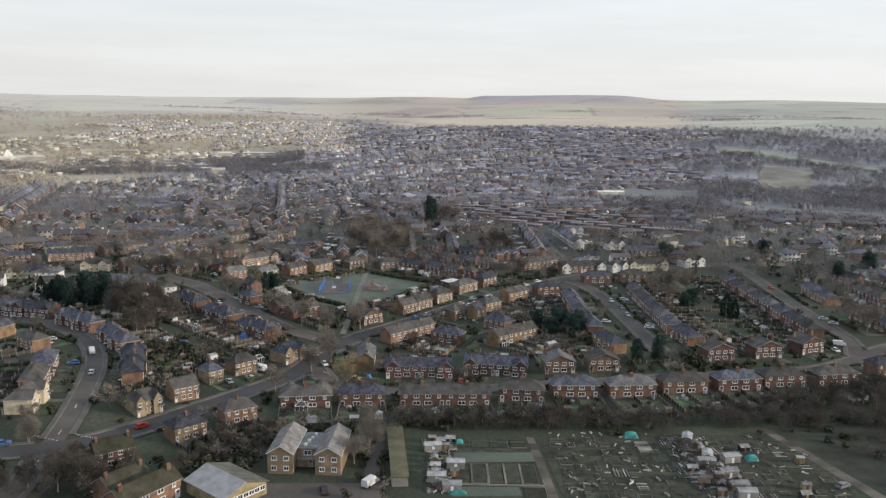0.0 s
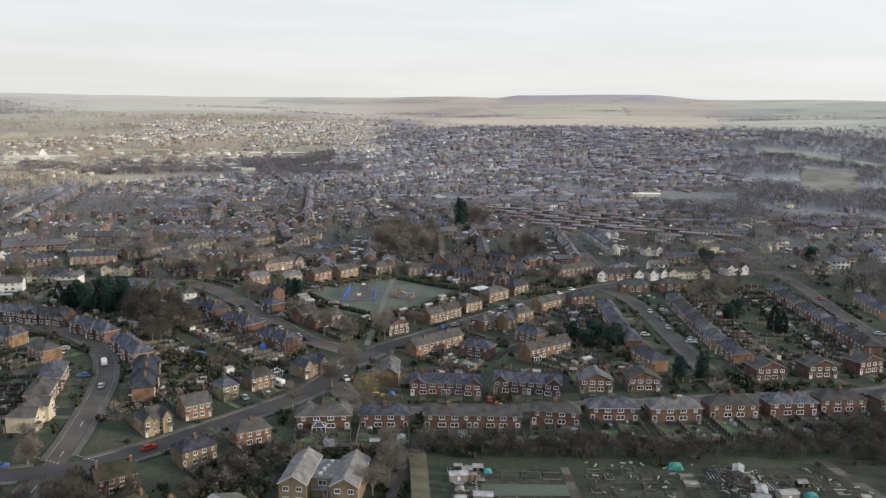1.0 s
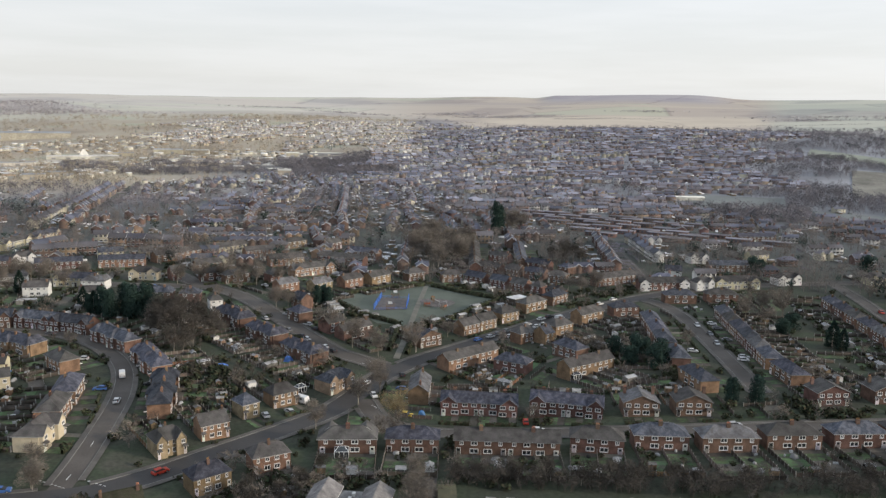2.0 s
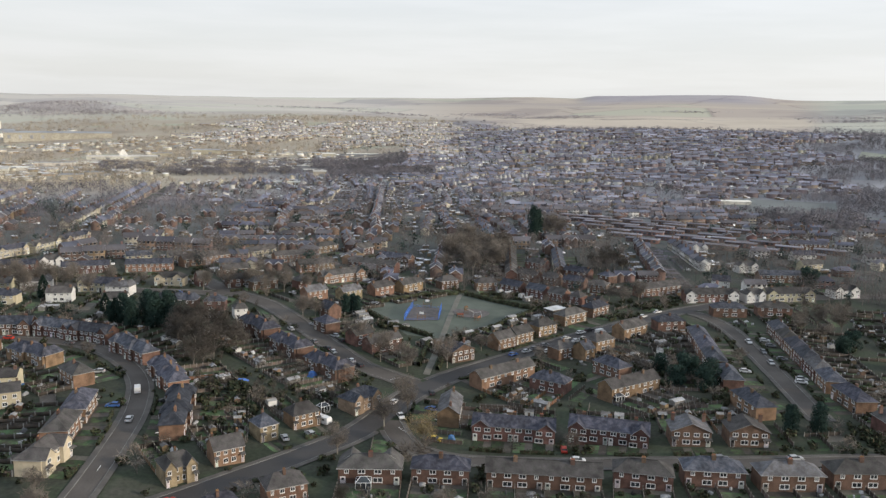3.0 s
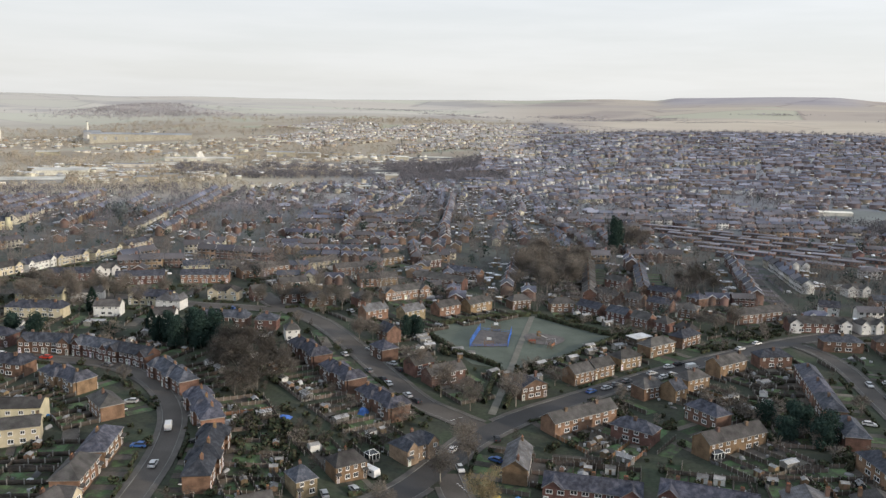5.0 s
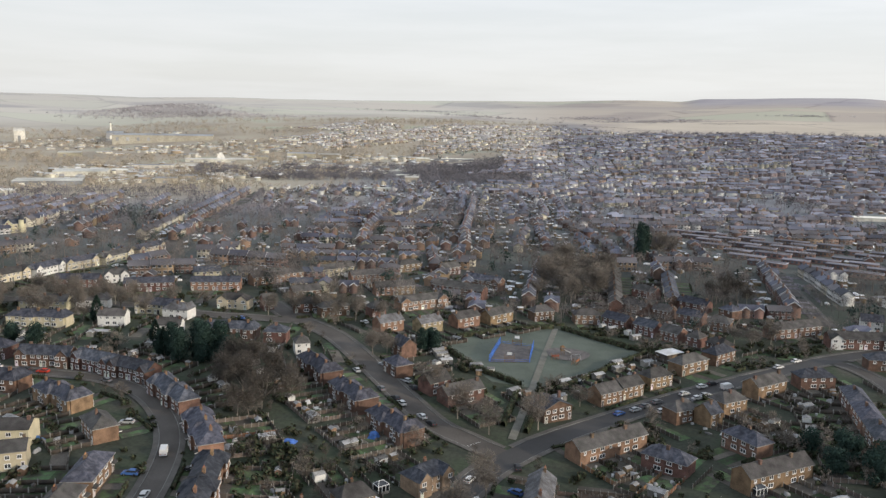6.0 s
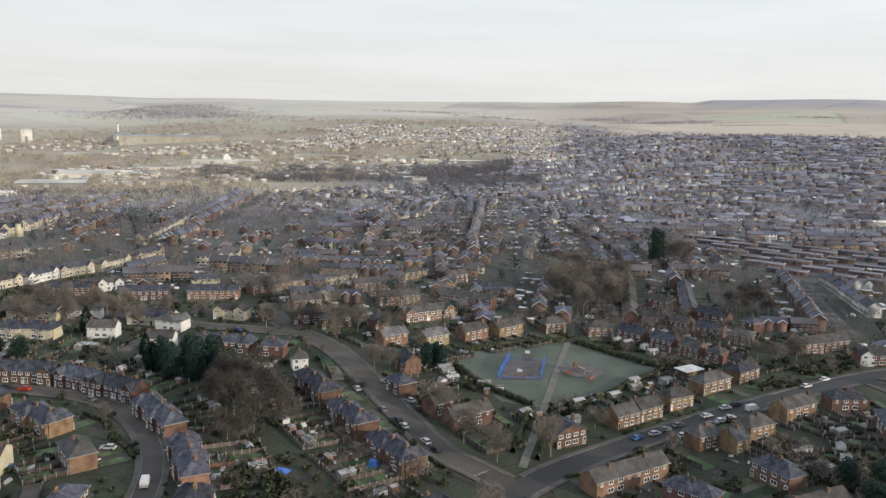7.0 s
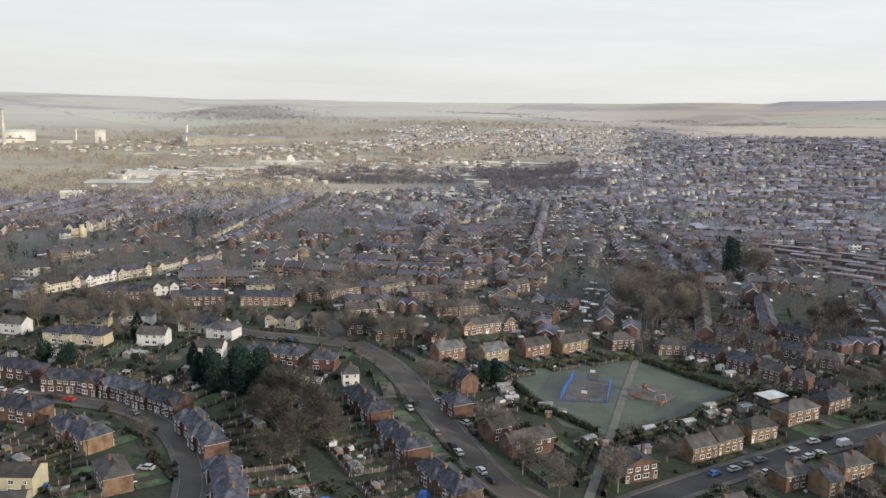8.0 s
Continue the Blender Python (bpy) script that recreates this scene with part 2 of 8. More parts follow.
# far glass lifted and frames dulled, the contrast haze would take
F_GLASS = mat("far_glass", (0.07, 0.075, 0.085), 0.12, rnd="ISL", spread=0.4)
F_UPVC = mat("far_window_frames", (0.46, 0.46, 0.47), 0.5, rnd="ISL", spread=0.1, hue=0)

# street tones sit between near and far ones, lightly hazed in colour
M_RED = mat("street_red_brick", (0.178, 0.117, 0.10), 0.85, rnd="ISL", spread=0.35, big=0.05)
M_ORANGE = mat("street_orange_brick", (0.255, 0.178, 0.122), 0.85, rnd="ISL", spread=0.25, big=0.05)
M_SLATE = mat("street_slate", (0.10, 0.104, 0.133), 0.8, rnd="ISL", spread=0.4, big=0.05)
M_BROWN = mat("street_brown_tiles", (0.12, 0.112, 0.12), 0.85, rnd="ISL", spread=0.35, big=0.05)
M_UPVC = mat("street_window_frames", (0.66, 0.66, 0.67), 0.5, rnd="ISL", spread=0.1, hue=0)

# ---- shape helpers ----
class Shape:
    """Collects faces for one mesh."""
    def __init__(self):
        self.v, self.f, self.m = [], [], []

    def face(self, pts, m=0):
        k = len(self.v)
        self.v.extend(tuple(p) for p in pts)
        self.f.append(tuple(range(k, k + len(pts)))); self.m.append(m)

    def solid(self, pts, faces, m=0):
        k = len(self.v)
        self.v.extend(tuple(p) for p in pts)
        for q in faces:
            self.f.append(tuple(k + i for i in q)); self.m.append(m)

    def box(self, x0, x1, y0, y1, z0, z1, m=0, bottom=False, top=True):
        p = [(x0, y0, z0), (x1, y0, z0), (x1, y1, z0), (x0, y1, z0), (x0, y0, z1), (x1, y0, z1), (x1, y1, z1), (x0, y1, z1)]
        fs = [(0, 1, 5, 4), (1, 2, 6, 5), (2, 3, 7, 6), (3, 0, 4, 7)]
        if top: fs.append((4, 5, 6, 7))
        if bottom: fs.append((3, 2, 1, 0))
        self.solid(p, fs, m)

    def tube(self, a, b, ra, rb, sides=5, m=0, cap=True):
        a, b = Vector(a), Vector(b)
        ax = (b - a).normalized()
        u = ax.orthogonal().normalized(); w = ax.cross(u)
        ring = lambda c, r: [c + (u * math.cos(2 * math.pi * i / sides) + w * math.sin(2 * math.pi * i / sides)) * r for i in range(sides)]
        fs = [(i, (i + 1) % sides, sides + (i + 1) % sides, sides + i) for i in range(sides)]
        if cap: fs.append(tuple(range(sides, 2 * sides)))
        self.solid(ring(a, ra) + ring(b, rb), fs, m)

    def turned(self, ang, dx=0.0, dy=0.0, dz=0.0):
        c, s = math.cos(ang), math.sin(ang)
        self.v = [(x * c - y * s + dx, x * s + y * c + dy, z + dz) for x, y, z in self.v]
        return self

    def add(self, other):
        k = len(self.v)
        self.v += other.v; self.f += [tuple(k + i for i in q) for q in other.f]; self.m += other.m

    def mesh(self, name, mats):
        me = bpy.data.meshes.new(name)
        me.from_pydata(self.v, [], self.f)
        for mm in mats: me.materials.append(mm)
        me.polygons.foreach_set("material_index", self.m)
        me.update()
        return me


def part(name, shape, mats, parent, label=""):
    me = shape if isinstance(shape, bpy.types.Mesh) else shape.mesh(name, mats if isinstance(mats, (list, tuple)) else [mats])
    ob = new(name, me)
    ob.parent = parent
    if label: ob["label"] = label
    return ob


def thing(name, shape, mats, label, category, group="", kind=""):
    me = shape if isinstance(shape, bpy.types.Mesh) else shape.mesh(name, mats if isinstance(mats, (list, tuple)) else [mats])
    return tagged(new(name, me), label, category, group, kind)


def bulk(name, items, mats, label, category, kind="stuff"):
    """One mesh out of many transformed copies. items: (shape, array of rows x, y, z, turn, scale x, y, z)."""
    vs, loops, tot, mi = [], [], [], []
    base = 0
    for sh, rows in items:
        rows = np.asarray(rows, float)
        if len(rows) == 0: continue
        v = np.array(sh.v, float); nv = len(v)
        c, s = np.cos(rows[:, 3]), np.sin(rows[:, 3])
        p = v[None] * rows[:, None, 4:7]
        x = p[..., 0] * c[:, None] - p[..., 1] * s[:, None] + rows[:, None, 0]
        y = p[..., 0] * s[:, None] + p[..., 1] * c[:, None] + rows[:, None, 1]
        vs.append(np.stack([x, y, p[..., 2] + rows[:, None, 2]], -1).reshape(-1, 3))
        lp = np.array([i for q in sh.f for i in q]); ct = np.array([len(q) for q in sh.f])
        k = len(rows)
        loops.append((lp[None] + base + (np.arange(k) * nv)[:, None]).ravel())
        tot.append(np.tile(ct, k)); mi.append(np.tile(np.array(sh.m), k))
        base += k * nv
    vs, loops, tot, mi = np.concatenate(vs), np.concatenate(loops), np.concatenate(tot), np.concatenate(mi)
    me = bpy.data.meshes.new(name)
    me.vertices.add(len(vs)); me.vertices.foreach_set("co", vs.ravel())
    me.loops.add(len(loops)); me.loops.foreach_set("vertex_index", loops.astype(np.int32))
    me.polygons.add(len(tot))
    me.polygons.foreach_set("loop_start", np.concatenate([[0], np.cumsum(tot)[:-1]]).astype(np.int32))
    for mm in mats: me.materials.append(mm)
    me.polygons.foreach_set("material_index", mi.astype(np.int32))
    me.update(calc_edges=True)
    me.validate()
    return tagged(new(name, me), label, category, "", kind)


# ---- the lie of the land ----
def smooth(v, a, b):
    u = np.clip((np.asarray(v, float) - a) / (b - a), 0, 1)
    return u * u * (3 - 2 * u)

DIST = np.array([0, 850, 1050, 1300, 1600, 1900, 2300, 3000, 3800, 4800, 6500.0])
BEAR = np.array([-70, -40, -27, -17, -8, 0, 8, 18, 30, 60.0])
HILL = np.array([
    (0, 0, 0, 0, 0, 4, 12, 45, 92, 154, 180),
    (0, 0, 0, 0, 0, 2, 8, 40, 92, 154, 180),
    (0, 0, 0, 0, 3, 18, 42, 72, 108, 158, 180),
]), np.array([
    (0, 0, 0, 3, 10, 33, 62, 82, 118, 172, 190),
    (0, 0, 3, 12, 30, 42, 60, 78, 122, 178, 200),
    (0, 0, 8, 32, 58, 52, 55, 80, 130, 190, 200),
    (0, 0, 10, 36, 62, 54, 60, 85, 140, 205, 215),
]), np.array([
    (0, 0, 8, 30, 60, 58, 64, 90, 142, 195, 210),
    (0, 0, 2, 16, 45, 62, 72, 95, 140, 190, 210),
    (0, 0, 2, 16, 45, 62, 72, 95, 140, 190, 210),
])
HILL = np.concatenate(HILL)


def ground_z(x, y):
    x, y = np.asarray(x, float), np.asarray(y, float)
    near = -4.2 * np.exp(-((x + 15) / 45) ** 2) * smooth(y, 205, 265) * (1 - 0.6 * smooth(y, 340, 395)) * (1 - smooth(y, 460, 600)) + 2.6 * smooth(-x, 60, 125)
    d = np.hypot(x, y)
    b = np.degrees(np.arctan2(x, np.maximum(y, 1e-3)))
    bi = np.clip(np.interp(b, BEAR, np.arange(len(BEAR))), 0, len(BEAR) - 1.001)
    di = np.clip(np.interp(d, DIST, np.arange(len(DIST))), 0, len(DIST) - 1.001)
    i, j = bi.astype(int), di.astype(int)
    u, v = bi - i, di - j
    u, v = u * u * (3 - 2 * u), 0.5 * v + 0.5 * v * v * (3 - 2 * v)
    h = HILL[i, j] * (1 - u) * (1 - v) + HILL[i + 1, j] * u * (1 - v) + HILL[i, j + 1] * (1 - u) * v + HILL[i + 1, j + 1] * u * v
    roll = smooth(d, 1900, 3200) * (4 * np.sin(x / 310 + y / 520) + 3 * np.sin(x / 170 - y / 410 + 1.3) + 2 * np.sin(y / 140 + x / 700))
    # a wooded tip behind the works, and the long flat-topped hill on the skyline
    roll = roll + 30 * np.exp(-((x + 1790) / 250) ** 2 - ((y - 2760) / 260) ** 2) + 16 * np.exp(-((x + 1480) / 260) ** 2 - ((y - 2860) / 260) ** 2)
    roll = roll + 17 * smooth(b, 1.2, 3.0) * (1 - smooth(b, 12.0, 15.5)) * smooth(d, 3900, 4700)
    return near * (1 - smooth(d, 700, 850)) + np.where(y > 0, h, 0) + roll * (y > 0)


def gz(x, y):
    return float(ground_z(x, y))


def steps(*spans):
    out = []
    for a, b, s in spans:
        out += list(np.arange(a, b, s))
    return np.array(out + [spans[-1][1]])


def ground_sheet():
    xs = steps((-5400, -1600, 190), (-1600, -420, 30), (-420, 260, 5), (260, 1400, 30), (1400, 5400, 190))
    ys = steps((-900, 120, 60), (120, 620, 5), (620, 1000, 15), (1000, 2400, 30), (2400, 5300, 70))
    X, Y = np.meshgrid(xs, ys, indexing="ij")
    co = np.stack([X, Y, ground_z(X, Y)], -1).reshape(-1, 3)
    nx, ny = X.shape
    idx = np.arange(nx * ny).reshape(nx, ny)
    q = np.stack([idx[:-1, :-1], idx[1:, :-1], idx[1:, 1:], idx[:-1, 1:]], -1).reshape(-1, 4)
    me = bpy.data.meshes.new("ground")
    me.vertices.add(len(co)); me.vertices.foreach_set("co", co.ravel())
    me.loops.add(q.size); me.loops.foreach_set("vertex_index", q.ravel().astype(np.int32))
    me.polygons.add(len(q)); me.polygons.foreach_set("loop_start", (np.arange(len(q)) * 4).astype(np.int32))
    me.update(calc_edges=True)
    me.polygons.foreach_set("use_smooth", np.ones(len(q), bool))
    return me


def ground_material():
    m = bpy.data.materials.new("winter_ground")
    m.use_nodes = True
    n, l = m.node_tree.nodes, m.node_tree.links
    b = n["Principled BSDF"]; b.inputs["Roughness"].default_value = 0.95; b.inputs["Specular IOR Level"].default_value = 0.15
    geo = n.new("ShaderNodeNewGeometry")

    def noise_tex(scale, detail=5, off=0.0):
        t = n.new("ShaderNodeTexNoise"); t.inputs["Scale"].default_value, t.inputs["Detail"].default_value = scale, detail
        a = n.new("ShaderNodeVectorMath"); a.inputs[1].default_value = (off, off * 0.7, 0)
        l.new(geo.outputs["Position"], a.inputs[0]); l.new(a.outputs[0], t.inputs["Vector"])
        return t.outputs[0]

    def ramp(val, stops):
        r = n.new("ShaderNodeValToRGB"); l.new(val, r.inputs[0])
        el = r.color_ramp.elements
        while len(el) < len(stops): el.new(0.5)
        for e, (p, c) in zip(el, stops): e.position, e.color = p, (*c, 1)
        return r.outputs[0]

    def mix(f, a, c):
        x = n.new("ShaderNodeMix"); x.data_type = "RGBA"
        l.new(f, x.inputs["Factor"]); l.new(a, x.inputs["A"]); l.new(c, x.inputs["B"])
        return x.outputs["Result"]

    town = ramp(noise_tex(0.035, 7), [(0.34, (0.036, 0.044, 0.03)), (0.46, (0.051, 0.055, 0.042)), (0.56, (0.05, 0.063, 0.041)), (0.68, (0.078, 0.074, 0.062))])
    fine = ramp(noise_tex(0.9, 4, 50), [(0.3, (0.78, 0.78, 0.78)), (0.7, (1.2, 1.2, 1.2))])
    # patchwork of fields with hedge lines, further out, haze put into their colours
    flat = n.new("ShaderNodeVectorMath"); flat.operation = "MULTIPLY"; flat.inputs[1].default_value = (0.0016, 0.0034, 0.0)
    l.new(geo.outputs["Position"], flat.inputs[0])
    vo = n.new("ShaderNodeTexVoronoi"); vo.inputs["Scale"].default_value = 1.0; l.new(flat.outputs[0], vo.inputs["Vector"])
    sep = n.new("ShaderNodeSeparateColor"); l.new(vo.outputs["Color"], sep.inputs[0])
    sx = n.new("ShaderNodeSeparateXYZ"); l.new(geo.outputs["Position"], sx.inputs[0])
    ln = n.new("ShaderNodeVectorMath"); ln.operation = "LENGTH"; l.new(geo.outputs["Position"], ln.inputs[0])

    def band(val, a, c):
        q = n.new("ShaderNodeMapRange"); q.interpolation_type = "SMOOTHSTEP"; q.inputs["From Min"].default_value, q.inputs["From Max"].default_value = a, c
        l.new(val, q.inputs["Value"]); return q.outputs[0]

    def times(p, q):
        x = n.new("ShaderNodeMath"); x.operation = "MULTIPLY"; l.new(p, x.inputs[0]); l.new(q, x.inputs[1]); return x.outputs[0]

    ratio = n.new("ShaderNodeMath"); ratio.operation = "DIVIDE"; l.new(sx.outputs["X"], ratio.inputs[0]); l.new(sx.outputs["Y"], ratio.inputs[1])
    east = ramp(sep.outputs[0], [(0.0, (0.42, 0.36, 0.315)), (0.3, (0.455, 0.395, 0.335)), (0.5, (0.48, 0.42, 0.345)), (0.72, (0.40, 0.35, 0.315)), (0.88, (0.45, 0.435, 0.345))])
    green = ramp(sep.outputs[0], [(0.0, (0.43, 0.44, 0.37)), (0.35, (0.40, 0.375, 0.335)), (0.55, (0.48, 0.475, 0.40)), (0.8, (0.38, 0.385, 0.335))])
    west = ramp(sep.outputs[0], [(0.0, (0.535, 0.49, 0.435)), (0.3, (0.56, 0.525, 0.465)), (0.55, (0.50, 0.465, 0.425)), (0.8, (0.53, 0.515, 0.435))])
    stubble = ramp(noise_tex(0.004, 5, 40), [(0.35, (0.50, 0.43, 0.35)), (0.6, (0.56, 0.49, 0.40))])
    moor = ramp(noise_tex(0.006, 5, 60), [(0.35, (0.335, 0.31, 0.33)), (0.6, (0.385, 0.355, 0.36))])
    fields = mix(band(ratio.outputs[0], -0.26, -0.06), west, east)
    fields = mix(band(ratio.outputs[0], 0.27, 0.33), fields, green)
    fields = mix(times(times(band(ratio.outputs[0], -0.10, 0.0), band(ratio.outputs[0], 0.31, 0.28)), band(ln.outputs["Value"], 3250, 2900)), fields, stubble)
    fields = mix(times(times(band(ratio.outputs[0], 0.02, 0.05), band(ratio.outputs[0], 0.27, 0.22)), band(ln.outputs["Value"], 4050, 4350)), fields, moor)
    ve = n.new("ShaderNodeTexVoronoi"); ve.feature = "DISTANCE_TO_EDGE"; ve.inputs["Scale"].default_value = 1.0; l.new(flat.outputs[0], ve.inputs["Vector"])
    hedge = ramp(ve.outputs["Distance"], [(0.003, (0.78, 0.77, 0.79)), (0.016, (1, 1, 1))])
    fm = n.new("ShaderNodeMix"); fm.data_type = "RGBA"; fm.blend_type = "MULTIPLY"; fm.inputs["Factor"].default_value = 1.0
    l.new(fields, fm.inputs["A"]); l.new(hedge, fm.inputs["B"])
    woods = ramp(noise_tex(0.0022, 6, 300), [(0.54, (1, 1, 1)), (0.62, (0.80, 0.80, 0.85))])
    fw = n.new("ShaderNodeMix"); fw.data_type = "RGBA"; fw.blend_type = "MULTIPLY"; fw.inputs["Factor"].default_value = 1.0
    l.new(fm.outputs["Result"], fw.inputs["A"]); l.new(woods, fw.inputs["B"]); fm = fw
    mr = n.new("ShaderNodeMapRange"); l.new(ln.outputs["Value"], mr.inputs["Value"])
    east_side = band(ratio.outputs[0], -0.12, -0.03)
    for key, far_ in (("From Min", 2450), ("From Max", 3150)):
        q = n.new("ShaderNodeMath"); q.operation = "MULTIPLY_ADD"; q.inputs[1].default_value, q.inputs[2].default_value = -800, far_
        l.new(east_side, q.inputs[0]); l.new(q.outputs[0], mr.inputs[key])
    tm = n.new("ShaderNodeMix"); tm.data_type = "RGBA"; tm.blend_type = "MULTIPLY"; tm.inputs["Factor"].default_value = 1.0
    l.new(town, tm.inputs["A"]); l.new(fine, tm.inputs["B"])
    # ground further off turns pale and bluish, standing in for haze
    hazed_ground = ramp(noise_tex(0.012, 7, 20), [(0.36, (0.165, 0.17, 0.185)), (0.5, (0.225, 0.23, 0.248)), (0.64, (0.30, 0.303, 0.322))])
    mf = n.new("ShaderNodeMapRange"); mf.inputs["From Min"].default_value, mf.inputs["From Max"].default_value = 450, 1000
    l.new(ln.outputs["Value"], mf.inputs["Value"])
    # valley ground in brighter straw tones, sunlight put into the colour
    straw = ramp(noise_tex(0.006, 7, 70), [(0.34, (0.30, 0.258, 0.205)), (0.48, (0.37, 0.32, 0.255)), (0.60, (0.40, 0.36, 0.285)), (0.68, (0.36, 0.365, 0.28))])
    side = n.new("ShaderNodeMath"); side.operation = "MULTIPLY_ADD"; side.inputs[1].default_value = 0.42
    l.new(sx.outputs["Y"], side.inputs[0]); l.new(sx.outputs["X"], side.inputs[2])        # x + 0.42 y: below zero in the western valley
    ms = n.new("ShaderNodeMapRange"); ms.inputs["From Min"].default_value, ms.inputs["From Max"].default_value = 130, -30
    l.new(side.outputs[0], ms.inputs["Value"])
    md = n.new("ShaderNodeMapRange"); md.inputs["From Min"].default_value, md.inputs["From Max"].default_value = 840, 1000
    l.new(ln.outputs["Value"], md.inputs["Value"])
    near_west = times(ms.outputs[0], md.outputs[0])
    beyond = times(band(ratio.outputs[0], -0.09, -0.16), band(ln.outputs["Value"], 1330, 1480))        # the valley slopes north of the railway, also painted as sunlit
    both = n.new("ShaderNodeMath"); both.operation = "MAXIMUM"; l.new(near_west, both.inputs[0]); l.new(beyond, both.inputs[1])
    mid = mix(both.outputs[0], mix(mf.outputs[0], tm.outputs["Result"], hazed_ground), straw)
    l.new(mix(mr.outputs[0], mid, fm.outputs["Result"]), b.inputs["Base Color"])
    return m


ground_mesh = ground_sheet()
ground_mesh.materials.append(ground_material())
tagged(new("ground", ground_mesh), "rolling winter ground of rough grass, soil and far fields", "ground", "", "structure")


# ---- roads ----
ROADS = []     # (sampled centre line, half width of the carriageway)


def spline(pts, step=3.0):
    p = [np.array(q, float) for q in pts]
    p = [2 * p[0] - p[1]] + p + [2 * p[-1] - p[-2]]
    out = []
    for a, b, c, d in zip(p, p[1:], p[2:], p[3:]):
        k = max(2, int(np.linalg.norm(c - b) / step))
        for i in range(k):
            t = i / k
            out.append(0.5 * (2 * b + (c - a) * t + (2 * a - 5 * b + 4 * c - d) * t * t + (3 * b - a - 3 * c + d) * t ** 3))
    out.append(p[-2])
    return np.array(out)


def normals(line):
    d = np.gradient(line, axis=0)
    d /= np.linalg.norm(d, axis=1)[:, None]
    return np.stack([-d[:, 1], d[:, 0]], -1)


def road_gap(x, y, skip=-1):
    """Distance from a place to the nearest carriageway's edge."""
    best = 1e9
    for i, (ln, hw) in enumerate(ROADS):
        if i != skip:
            best = min(best, float(np.min(np.hypot(ln[:, 0] - x, ln[:, 1] - y))) - hw)
    return best


def strip(sh, line, off0, off1, lift, m=0, keep=None):
    nn = normals(line)
    a, b = line + nn * off0, line + nn * off1
    za, zb = ground_z(a[:, 0], a[:, 1]) + lift, ground_z(b[:, 0], b[:, 1]) + lift
    for i in range(len(line) - 1):
        if keep is None or (keep[i] and keep[i + 1]):
            sh.face([(*b[i], zb[i]), (*b[i + 1], zb[i + 1]), (*a[i + 1], za[i + 1]), (*a[i], za[i])], m)


def road(name, pts, half, material, label, lift):
    ln = spline(pts)
    ROADS.append((ln, half))
    sh = Shape(); strip(sh, ln, -half, half, lift)
    thing(name, sh, material, label, "road", "", "structure")


road("road_main", [(-190.0, 165.0), (-150.0, 172.0), (-114.0, 181.0), (-100.6, 186.2), (-90.6, 192.1), (-80.7, 204.0), (-71.5, 218.4), (-61.2, 235.4), (-51.6, 254.6), (-46.1, 274.9), (-40.6, 294.8), (-28.2, 319.8),
     (-11.4, 343.1), (4.0, 359.5), (27.2, 380.7), (48.5, 402.1), (64.0, 417.3), (85.0, 434.0)], 3.6, ASPHD, "dark tarmac main road lined with parked cars", 0.12)
road("road_crescent", [(-93.0, 150.0), (-95.1, 170.3), (-97.5, 187.0), (-101.0, 205.0), (-107.0, 228.8), (-113.2, 249.5), (-122.7, 270.0), (-135.5, 286.5), (-152.0, 300.0), (-171.0, 307.5), (-192.6, 307.0), (-215.0, 304.0), (-240.0, 303.0)],
     2.5, ASPH, "worn grey tarmac crescent between brick terraces", 0.10)
road("road_avenue", [(-40.1, 300.7), (-51.0, 306.1), (-63.0, 312.8), (-79.0, 330.3), (-100.0, 354.9), (-121.0, 378.0), (-137.0, 391.0), (-150.0, 400.0), (-170.0, 420.0)], 3.8, ASPH, "wide grey tarmac avenue with parked cars", 0.108)
road("road_west", [(-146.0, 394.0), (-167.5, 393.0), (-189.6, 391.5), (-212.7, 396.0), (-248.0, 392.0), (-290.0, 386.0), (-340, 380)], 3.4, ASPH, "grey tarmac street past rendered houses", 0.114)
road("road_south", [(-44.1, 268.5), (-36.2, 253.1), (-24.2, 246.2), (-8.1, 246.6), (17.2, 247.8), (42.2, 249.4), (63.1, 252.4), (84.0, 256.6), (113.0, 262.0), (134.0, 268.0), (150.0, 279.0), (172.0, 296.0), (200, 310)], 3.0, ASPH, "narrow grey tarmac street between brick semis", 0.104)
road("road_east", [(62.0, 416.2), (71.0, 404.1), (76.5, 385.1), (78.6, 354.4), (80.3, 320.0), (81.2, 290.1), (81.6, 284.0)], 2.7, ASPH, "straight grey tarmac street with parked cars", 0.116)
road("road_far_east", [(173.0, 466.0), (171.5, 430.0), (167.0, 381.0), (164.0, 345.0), (163.0, 320.0), (160.0, 300.0), (152.0, 281.0)], 2.6, ASPH, "grey tarmac street between brick terraces", 0.122)
road("road_hill", [(-300.0, 530.0), (-308.0, 552.0), (-330.0, 617.0), (-365.0, 720.0), (-400.0, 822.0), (-428.0, 905.0)], 3.0, ASPH, "long straight grey tarmac street climbing between semis", 0.13)
road("road_behind_park", [(72.0, 470.0), (71.0, 490.0), (69.5, 540.0), (69.0, 600.0), (68.0, 640.0)], 2.6, ASPH, "grey tarmac street climbing beside a slate-roofed terrace", 0.132)
road("road_north", [(85.0, 434.0), (120.0, 452.0), (180.0, 470.0), (260, 480)], 3.4, ASPH, "grey tarmac street past cream houses", 0.126)

